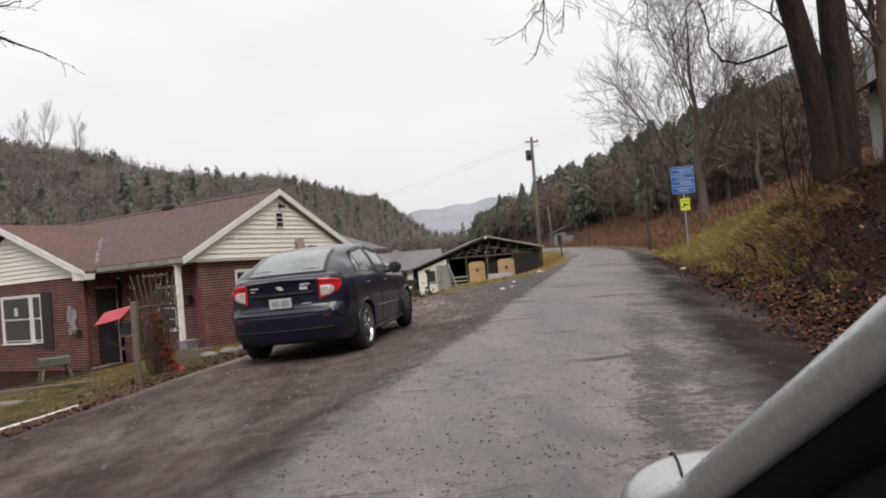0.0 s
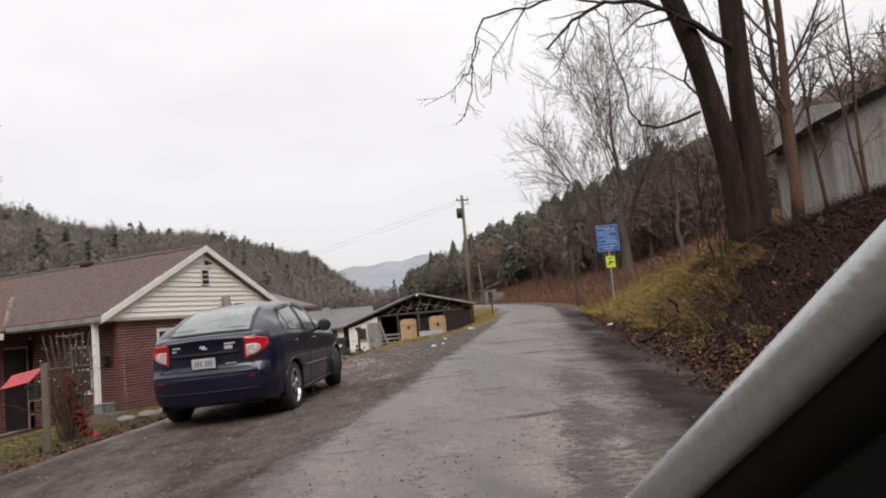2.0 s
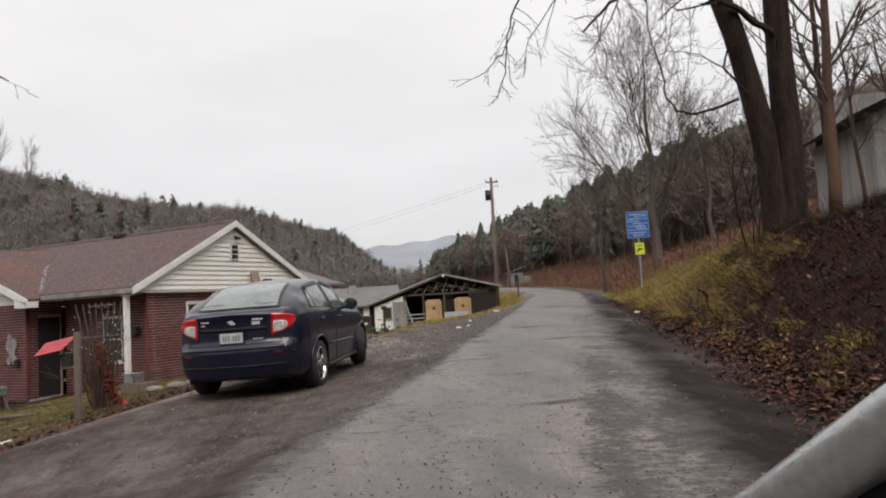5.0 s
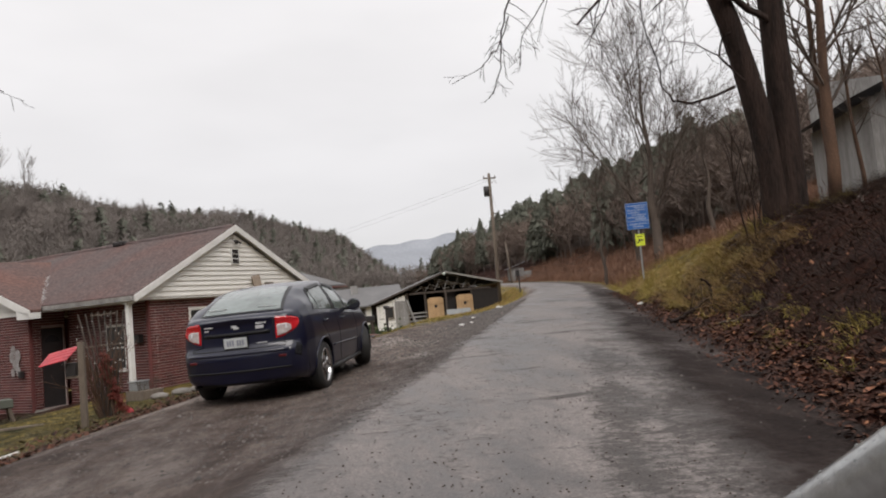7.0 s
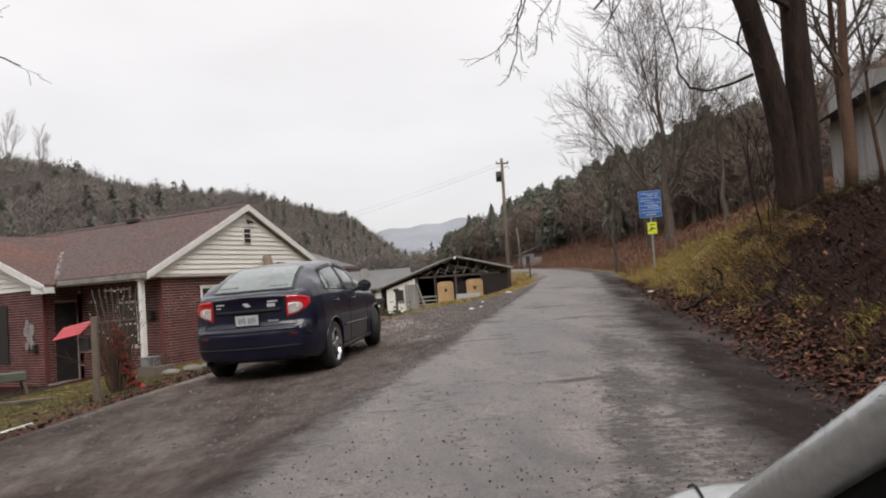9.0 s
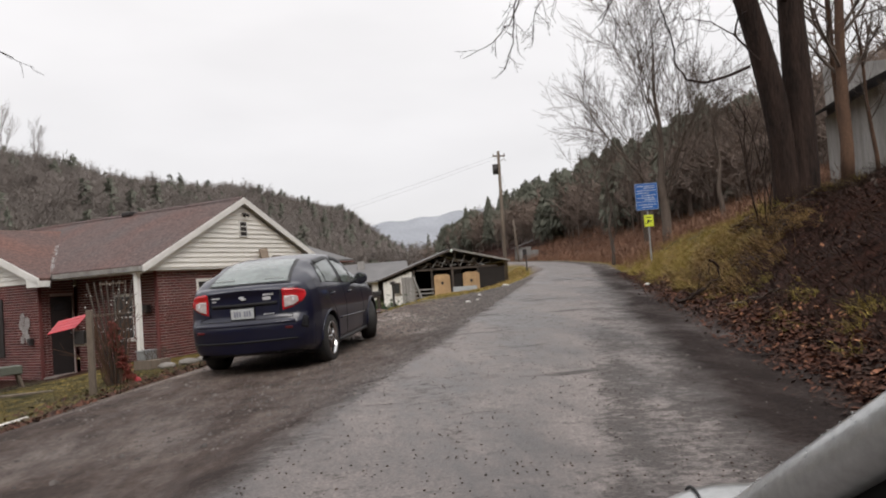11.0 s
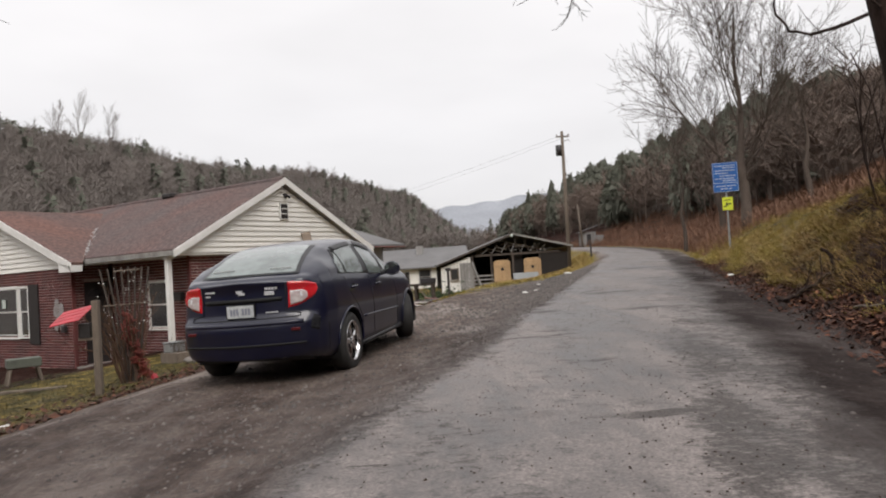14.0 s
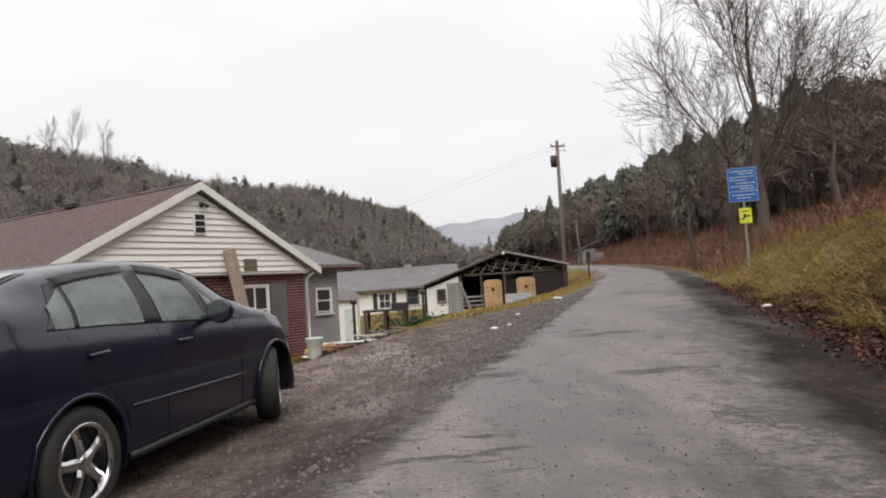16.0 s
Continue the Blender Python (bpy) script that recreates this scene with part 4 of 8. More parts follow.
    def lens(name, u0, u1, low, high, out, mat, parent, label, s):
        bm = bmesh.new()
        rows = []
        for b in range(11):
            row = []
            for a in range(19):
                u = u0 + (u1 - u0) * a / 18
                lo, hi = low(u), high(u)
                z = lo + (hi - lo) * b / 10
                edge = min(b, 10 - b, a, 18 - a)
                row.append(bm.verts.new(skin(u, z, out if edge else -0.004)))
            rows.append(row)
        for r0, r1 in zip(rows, rows[1:]):
            for a in range(18):
                bm.faces.new((r0[a], r0[a + 1], r1[a + 1], r1[a]))
        if s == -1:
            bmesh.ops.scale(bm, vec=(-1, 1, 1), verts=bm.verts)
        return part(name, bm, mat, parent, label, smooth=True)

    def curve(us, zs):
        return lambda u: float(np.interp(u, us, zs))

    for s in (1, -1):
        light = lens("tail_light", 0.0, 1.0, curve([0, 0.3, 0.55, 0.75, 0.9, 1], [0.795, 0.815, 0.85, 0.89, 0.945, 1.0]), curve([0, 0.4, 0.7, 1], [1.075, 1.075, 1.06, 1.02]), 0.018, M["lens_red"], car, "red wrap-round tail light", s)
        lens("clear_lens", 0.03, 0.62, curve([0, 0.4, 0.55, 0.62], [0.812, 0.84, 0.875, 0.915]), curve([0, 0.45, 0.57, 0.62], [0.985, 0.985, 0.965, 0.93]), 0.025, M["lens_clear"], light, "clear reversing and indicator lens", s)
        lens("bulb_holder", 0.36, 0.44, curve([0, 1], [0.90, 0.90]), curve([0, 1], [0.955, 0.955]), 0.029, M["badge"], light, "silver bulb reflector", s)

    def on_tail(x, z, out=0.01):
        return Vector((x, tail_surface(x, z) - out, z))

    def strip(name, pts, half, mat, label="", depth=0.012, parent=None):
        """A raised strip along points, half as thick."""
        bm = bmesh.new()
        tube(bm, pts, half, 6)
        return part(name, bm, mat, parent or car, label, smooth=True)

    # boot lid: spoiler edge, chrome bar, recess, seams, plate, badges
    strip("boot_lip", [on_tail(x, 0.90, 0.0) for x in np.linspace(-0.42, 0.42, 15)], 0.024, M["seam"], "dark number plate lamp ledge")
    lid = [on_tail(x, 0.712, 0.004) for x in np.linspace(-0.60, 0.60, 17)]
    strip("boot_seam", lid, 0.006, M["seam"], "dark gap under the boot lid")
    for s in (1, -1):
        strip("boot_seam", [on_tail(s * x, z, 0.003) for x, z in ((0.60, 0.712), (0.60, 0.745), (0.455, 0.775), (0.46, 0.88), (0.47, 1.06))], 0.005, M["seam"])
    py = tail_surface(0, 0.80)
    plate = box_part("licence_plate", (-0.148, py - 0.030, 0.735, 0.148, py - 0.024, 0.858), M["plate_white"], car, "white licence plate with unreadable dark characters", bevel=0.002)
    box_part("plate_frame", (-0.156, py - 0.025, 0.727, 0.156, py + 0.01, 0.866), M["black_plastic"], plate)
    for j, x in enumerate((-0.098, -0.064, -0.03, 0.03, 0.064, 0.098)):
        box_part("plate_bar", (x - 0.012, py - 0.033, 0.762, x + 0.012, py - 0.0305, 0.83), M["plate_ink"], plate)
    ey = tail_surface(0, 0.99)
    bm = bmesh.new()
    box(bm, -0.045, ey - 0.016, 0.985, 0.02, ey - 0.006, 1.008)
    box(bm, -0.02, ey - 0.016, 0.962, 0.045, ey - 0.006, 0.985)
    part("emblem", bm, M["badge"], car, "small maker's emblem, chrome gleam painted as pale grey")
    for x0, x1, z0, z1, seg in ((0.26, 0.39, 1.0, 1.022, 4), (0.25, 0.38, 0.945, 0.985, 1), (-0.42, -0.30, 1.0, 1.016, 5), (-0.42, -0.36, 0.96, 0.976, 3), (0.26, 0.39, 0.765, 0.777, 4)):
        bm = bmesh.new()
        step = (x1 - x0) / seg
        for j in range(seg):
            xm = x0 + j * step + step / 2
            yy = tail_surface(xm, (z0 + z1) / 2)
            box(bm, x0 + j * step, yy - 0.014, z0, x0 + (j + 0.78) * step, yy - 0.003, z1)
        part("badge", bm, M["badge"], car, "small badge, chrome gleam painted as pale grey")
    strip("bumper_groove", [on_tail(x, 0.45, 0.0) for x in np.linspace(-0.66, 0.66, 15)], 0.012, M["seam"], "groove along the rear bumper")
    for s in (1, -1):
        bm = bmesh.new()
        yy = tail_surface(0.55, 0.59)
        box(bm, s * 0.55 - 0.07, yy - 0.008, 0.575, s * 0.55 + 0.07, yy + 0.01, 0.605, bevel=0.004)
        part("bumper_reflector", bm, M["reflector"], car, "dark red bumper reflector")
    strip("bumper_ledge", [on_tail(x, 0.66, -0.012) for x in np.linspace(-0.64, 0.64, 17)], 0.028, M["car_blue"], "ledge on top of the rear bumper")

    # the scraped corner of the bumper
    patch_part("bumper_scrape", [(-1.05, 6.8), (-0.9, 6.2), (-0.88, 9.0), (-1.02, 9.8)], M["flashing_scrape"], "torn dark scrape on the bumper corner", 0.004, mirror=False)
    # doors: seams, handles, rubbing strips, sill
    def on_side(y, z, s, out=0.003):
        pts = [c_point(c_station(y), k) for k in range(len(SIDE_U))]
        return Vector((s * (float(np.interp(z, [p.z for p in pts], [p.x for p in pts])) + out), y, z))

    for s in (1, -1):
        for line in ([(0.82, z) for z in np.linspace(0.3, 1.0, 9)], [(1.86, z) for z in np.linspace(0.3, 0.94, 9)],
                     [(0.42, 0.42), (0.37, 0.56), (0.24, 0.70), (0.06, 0.86), (-0.02, 1.04)], [(y, 0.30) for y in np.linspace(0.45, 2.06, 9)],
                     [(-0.55, z) for z in np.linspace(0.32, 0.60, 6)]):
            strip("door_seam", [on_side(y, z, s, 0.0005) for y, z in line], 0.0045, M["seam"])
        strip("rubbing_strip", [on_side(y, 0.565 - 0.03 * y, s, 0.003) for y in np.linspace(0.44, 1.87, 12)], 0.013, M["car_blue"], "rubbing strip along the doors")
        strip("sill_strip", [on_side(y, 0.245, s, 0.004) for y in np.linspace(0.42, 2.08, 12)], 0.028, M["black_plastic"], "dark sill moulding")
        for hy, hz in ((0.18, 0.912), (1.08, 0.885)):
            bm = bmesh.new()
            a = on_side(hy - 0.085, hz, s, 0.012)
            b2 = on_side(hy + 0.085, hz + 0.004, s, 0.012)
            tube(bm, [a + Vector((-s * 0.01, 0, 0)), a.lerp(b2, 0.15) + Vector((s * 0.016, 0, 0)), a.lerp(b2, 0.85) + Vector((s * 0.016, 0, 0)), b2 + Vector((-s * 0.01, 0, 0))], 0.014, 8)
            part("door_handle", bm, M["car_blue"], car, "body-coloured door handle", smooth=True)
            # near-black plate stands in for the shaded hollow behind the handle
            bm = bmesh.new()
            c = on_side(hy, hz + 0.008, s, 0.001)
            box(bm, c.x - 0.004, hy - 0.05, hz - 0.02, c.x + 0.004, hy + 0.05, hz + 0.035, bevel=0.003)
            part("handle_recess_shade", bm, M["seam"], car)
        # door mirrors
        bm = bmesh.new()
        r = bmesh.ops.create_uvsphere(bm, u_segments=16, v_segments=10, radius=1)
        for v in r["verts"]:
            v.co = Vector((s * 0.965 + v.co.x * 0.105, 1.40 + max(v.co.y, -0.35) * 0.085, 1.05 + v.co.z * 0.092))
        mir = part("door_mirror", bm, M["car_blue"], car, "dark blue door mirror", smooth=True)
        bm = bmesh.new()
        tube(bm, [(s * 0.80, 1.42, 1.0), (s * 0.93, 1.41, 1.02)], 0.03, 8)
        part("mirror_stalk", bm, M["black_plastic"], mir)
        bm = bmesh.new()
        bmesh.ops.create_circle(bm, cap_ends=True, radius=1, segments=20)
        for v in bm.verts:
            v.co = Vector((s * 0.965 + v.co.x * 0.09, 1.369, 1.05 + v.co.y * 0.08))
        part("mirror_glass", bm, M["chrome"], mir, "mirror glass")

    # arches, wells and wheels
    for wy in wheels_y:
        for s in (1, -1):
            bm = bmesh.new()
            pts = []
            for j in range(25):
                a = radians(-14 + 208 * j / 24)
                y, z = wy + math.cos(a) * (ARCH + 0.012), wz + math.sin(a) * (ARCH + 0.012)
                pts.append(on_side(y, max(z, 0.23), s, 0.004))
            tube(bm, pts, 0.013, 8)
            part("wheel_arch_lip", bm, M["car_blue"], car, "rolled wheel arch edge", smooth=True)
            bm = bmesh.new()
            lo, hi = [], []
            for j in range(21):
                a = radians(-20 + 220 * j / 20)
                y, z = wy + math.cos(a) * (ARCH + 0.02), wz + math.sin(a) * (ARCH + 0.02)
                lo.append(bm.verts.new((s * 0.55, y, z)))
                hi.append(bm.verts.new((s * 0.835, y, z)))
            for j in range(20):
                bm.faces.new((lo[j], lo[j + 1], hi[j + 1], hi[j]))
            bm.faces.new(lo)
            part("wheel_well", bm, M["seam"], car, "dark wheel well")

    def wheel(m):
        w = new("wheel")
        w.parent = car
        w.matrix_basis = m
        bm = bmesh.new()
        prof = [(-0.1, 0.215), (-0.105, 0.25), (-0.1, 0.295), (-0.075, 0.318), (0.0, 0.325), (0.075, 0.318), (0.1, 0.295), (0.105, 0.25), (0.1, 0.215)]
        n = 40
        rings = [[bm.verts.new((a, r * math.cos(6.28318 * j / n), r * math.sin(6.28318 * j / n))) for j in range(n)] for a, r in prof]
        for r0, r1 in zip(rings, rings[1:]):
            for j in range(n):
                bm.faces.new((r0[j], r0[(j + 1) % n], r1[(j + 1) % n], r1[j]))
        part("tyre", bm, M["rubber"], w, "black muddy tyre", smooth=True)
        bm = bmesh.new()
        prof = [(0.09, 0.228), (0.104, 0.222), (0.104, 0.206), (0.085, 0.198), (0.03, 0.19), (-0.08, 0.19)]
        rings = [[bm.verts.new((a, r * math.cos(6.28318 * j / n), r * math.sin(6.28318 * j / n))) for j in range(n)] for a, r in prof]
        for r0, r1 in zip(rings, rings[1:]):
            for j in range(n):
                bm.faces.new((r0[j], r0[(j + 1) % n], r1[(j + 1) % n], r1[j]))
        part("rim", bm, M["chrome"], w, "bright chrome rim", smooth=True)
        # a dark disc fills the wheel for the shade seen between spokes
        bm = bmesh.new()
        rr = bmesh.ops.create_circle(bm, cap_ends=True, radius=0.19, segments=30)
        for v in rr["verts"]:
            v.co = Vector((-0.01, v.co.x, v.co.y))
        part("spoke_gap_shade", bm, M["dark_rim"], w, "dark disc standing in for the shade behind the spokes")
        for j in range(5):
            bm = bmesh.new()
            a = 2 * math.pi * j / 5 + 0.3
            prof = [(0.03, 0.036, 0.082), (0.08, 0.032, 0.09), (0.14, 0.027, 0.086), (0.195, 0.04, 0.078)]
            prev = None
            for r, hw, xf in prof:
                ring = [bm.verts.new((xf - dx, r * math.cos(a) - sgn * hw * math.sin(a), r * math.sin(a) + sgn * hw * math.cos(a))) for dx, sgn in ((0.012, -1), (0, -0.35), (0, 0.35), (0.012, 1), (0.04, 0.8), (0.04, -0.8))]
                if prev:
                    for q in range(6):
                        bm.faces.new((prev[q], prev[(q + 1) % 6], ring[(q + 1) % 6], ring[q]))
                prev = ring
            part("spoke", bm, M["chrome"], w)
        bm = bmesh.new()
        tube(bm, [(0.05, 0, 0), (0.095, 0, 0), (0.1, 0, 0)], [0.045, 0.042, 0.03], 20)
        part("hub_cap", bm, M["chrome"], w)
        return w

    wheel(pose(0.755, 0, 0.325, 12, 0, 0))
    wheel(pose(-0.755, 0, 0.325, 40, 0, 180))
    wheel(pose(0.745, 2.5, 0.325, 25, 0, 24))
    wheel(pose(-0.745, 2.5, 0.325, 0, 0, 204))

    # seats seen through the glass
    for sx in (0.36, -0.36):
        for sy, name in ((0.25, "rear_seat"), (1.05, "front_seat")):
            bm = bmesh.new()
            box(bm, sx - 0.24, sy - 0.1, 0.55, sx + 0.24, sy + 0.06, 1.10, pose(0, 0, 0, 0), bevel=0.04)
            box(bm, sx - 0.24, sy, 0.45, sx + 0.24, sy + 0.5, 0.6, bevel=0.03)
            box(bm, sx - 0.12, sy - 0.12, 1.13, sx + 0.12, sy - 0.02, 1.30, bevel=0.03)
            part(name, bm, M["seat_cloth"], car, "dark cloth seat with headrest")
    box_part("dashboard", (-0.66, 1.75, 0.7, 0.66, 2.1, 0.98), M["black_plastic"], car, "black dashboard")
    bm = bmesh.new()
    for s in (1, -1):
        r = bmesh.ops.create_uvsphere(bm, u_segments=12, v_segments=8, radius=1)
        for v in r["verts"]:
            v.co = Vector((s * 0.60 + v.co.x * 0.12, 2.9 + v.co.y * 0.16, 0.72 + v.co.z * 0.1))
        part("headlight", bm, M["lens_clear"], car, "clear headlight", smooth=True)
        bm = bmesh.new()
    bm.free()
    return car


sedan = build_sedan(pose(-1.022, 10.266, 0.044, 2.29, -1.04, -14.79))


# ---- the brick house ----
M["rust_red"] = material("rust_red", (0.2, 0.06, 0.05), (0.14, 0.06, 0.05), 4, 0.6)
M["red_paint"] = material("red_paint", (0.5, 0.035, 0.05), (0.36, 0.03, 0.042), 4, 0.45, fine=30, fine_amount=0.15)
M["tinsel_red"] = material("tinsel_red", (0.27, 0.05, 0.035), (0.14, 0.04, 0.03), 9, 0.6)
M["shutter_grey"] = material("shutter_grey", (0.15, 0.14, 0.14), (0.11, 0.1, 0.1), 2, 0.8)
M["plank_tan"] = material("plank_tan", (0.40, 0.32, 0.25), (0.28, 0.22, 0.17), 5, 0.85, stretch=(1, 1, 0.12), fine=70)
M["green_trough"] = material("green_trough", (0.12, 0.13, 0.105), (0.08, 0.085, 0.07), 5, 0.8)
M["concrete"] = material("concrete", (0.23, 0.21, 0.19), (0.15, 0.135, 0.12), 3, 0.9, bump=0.003)
M["grey_stucco"] = material("grey_stucco", (0.33, 0.33, 0.34), (0.24, 0.24, 0.25), 1.6, 0.9, bump=0.004, fine=80)
M["window_dark"] = material("window_dark", (0.03, 0.032, 0.035), (0.05, 0.052, 0.055), 2, 0.08, coat=0.6, fine=20, fine_amount=0.1)
M["flashing"] = material("flashing", (0.36, 0.34, 0.33), (0.22, 0.19, 0.18), 9, 0.7)
M["galvanised"] = material("galvanised", (0.42, 0.44, 0.45), (0.32, 0.34, 0.35), 4, 0.4, metal=0.6)
M["gutter_grey"] = material("gutter_grey", (0.42, 0.41, 0.39), (0.2, 0.19, 0.175), 5, 0.5, stretch=(1, 1, 0.3))
M["pale_plastic"] = material("pale_plastic", (0.62, 0.68, 0.63), (0.5, 0.56, 0.52), 4, 0.4)
M["curtain"] = material("curtain", (0.5, 0.48, 0.44), (0.36, 0.34, 0.31), 9, 0.9, stretch=(8, 8, 0.4))


def sash_window(name, w, h, parent, m, label, panes=(1, 2), frame_w=0.06, curtain=False, mat=None):
    """A white framed window standing in the x-z plane, facing -y, its lower left corner at the origin."""
    win = new(name)
    win.parent = parent
    win.matrix_basis = m
    tagged(win, label)
    fm = mat or M["white_paint"]
    bm = bmesh.new()
    box(bm, -frame_w, -0.045, -frame_w, 0, 0.05, h + frame_w)
    box(bm, w, -0.045, -frame_w, w + frame_w, 0.05, h + frame_w)
    box(bm, 0, -0.045, h, w, 0.05, h + frame_w)
    part("window_frame", bm, fm, win)
    box_part("window_sill", (-frame_w - 0.03, -0.085, -frame_w - 0.03, w + frame_w + 0.03, 0.02, -frame_w + 0.005), fm, win)
    nx, nz = panes
    for i in range(nx):
        for j in range(nz):
            x0, x1, z0, z1 = w * i / nx, w * (i + 1) / nx, h * j / nz, h * (j + 1) / nz
            bm = bmesh.new()
            b = 0.022
            d = 0.012 * j
            box(bm, x0, -0.02 - d, z0, x0 + b, 0.01 - d, z1)
            box(bm, x1 - b, -0.02 - d, z0, x1, 0.01 - d, z1)
            box(bm, x0 + b, -0.02 - d, z0, x1 - b, 0.01 - d, z0 + b)
            box(bm, x0 + b, -0.02 - d, z1 - b, x1 - b, 0.01 - d, z1)
            part("sash", bm, fm, win)
            box_part("pane", (x0 + b, -0.006 - d, z0 + b, x1 - b, -0.002 - d, z1 - b), M["window_dark"], win)
    return win


def brick_panel(parent, x0, x1, z0, z1, m, holes=(), singles=0, depth=0.09, seed=1):
    """Mortar backing with bricks laid in running bond in the x-z plane, facing -y. The first bricks are single objects, the rest one mesh."""
    L, H, J = 0.203, 0.056, 0.016
    bm = bmesh.new()
    zc = [z0] + sorted({z for h in holes for z in (h[1], h[3])}) + [z1]
    for za, zb in zip(zc, zc[1:]):
        xs = [x0]
        for h in sorted(holes):
            if h[1] <= za + 1e-6 and h[3] >= zb - 1e-6:
                xs += [h[0], h[2]]
        xs.append(x1)
        for a, b in zip(xs[::2], xs[1::2]):
            if b - a > 0.01:
                box(bm, a, 0.006, za, b, depth, zb)
    wall = part("wall", bm, M["mortar"], parent, "dark red brick wall with pale mortar joints")
    wall.matrix_basis = m
    rng = random.Random(seed)
    protos = []
    for k in range(3):
        b2 = bmesh.new()
        box(b2, 0, 0, 0, L, 0.02, H, bevel=0.003)
        me = bpy.data.meshes.new("brick")
        b2.to_mesh(me)
        b2.free()
        me.materials.append(M["brick"])
        protos.append(me)
    rest = bmesh.new()
    rv, rf = [], []
    made = 0
    row = 0
    z = z0 + J / 2
    spots = []
    while z + H <= z1 + 0.01:
        x = x0 - (L + J) / 2 * (row % 2)
        while x < x1:
            runs = [(max(x, x0), min(x + L, x1))]
            for h in holes:
                if h[1] - 0.02 < z + H and z < h[3] + 0.02:
                    runs = [q for a, b in runs for q in ((a, min(b, h[0])), (max(a, h[2]), b))]
            spots += [(a, b, z) for a, b in runs if b - a > 0.02]
            x += L + J
        z += H + J
        row += 1
    spots.sort(key=lambda s: -s[2] + 0.001 * abs(s[0] - (x0 + x1) / 2))
    for a, b, z in spots:
        out = rng.uniform(-0.003, 0.003)
        if made < singles and b - a > L - 1e-3:
            ob = bpy.data.objects.new("brick", protos[rng.randrange(3)])
            scene.collection.objects.link(ob)
            ob.parent = wall
            ob.location = (a, out - 0.004, z)
            made += 1
        else:
            i = len(rv)
            y0 = out - 0.004
            rv += [(a, y0, z), (b, y0, z), (b, y0, z + H), (a, y0, z + H), (a, 0.012, z), (b, 0.012, z), (b, 0.012, z + H), (a, 0.012, z + H)]
            rf += [(i, i + 1, i + 2, i + 3), (i, i + 4, i + 5, i + 1), (i + 3, i + 2, i + 6, i + 7), (i, i + 3, i + 7, i + 4), (i + 1, i + 5, i + 6, i + 2)]
    rest.free()
    if rv:
        ob = mesh_object("bricks", rv, rf, M["brick_rest"], wall)
        tagged(ob, kind="stuff")
    return wall


def siding_gable(parent, half, z0, rise, m, holes=(), step=0.135, mat=None):
    """Lapped siding boards filling a gable triangle in the x-z plane, facing -y."""
    back = bmesh.new()
    prism(back, [(-half, z0), (half, z0), (0, z0 + rise)], 0.012, 0.06)
    b = part("gable_backing", back, M["white_siding"], parent)
    b.matrix_basis = m
    z = z0
    while z < z0 + rise - 0.03:
        zt = min(z + step + 0.012, z0 + rise)
        wb, wt = half * (1 - (z - z0) / rise), half * (1 - (zt - z0) / rise)
        bm = bmesh.new()
        v = [bm.verts.new(p) for p in ((-wb, -0.034, z), (wb, -0.034, z), (wt, 0.0, zt), (-wt, 0.0, zt), (-wb, 0.011, z), (wb, 0.011, z), (wt, 0.011, zt), (-wt, 0.011, zt))]
        for f in ((0, 1, 2, 3), (4, 7, 6, 5), (0, 4, 5, 1), (3, 2, 6, 7), (0, 3, 7, 4), (1, 5, 6, 2)):
            bm.faces.new([v[i] for i in f])
        s = part("siding_board", bm, mat or M["white_siding"], parent)
        s.matrix_basis = m
        z += step


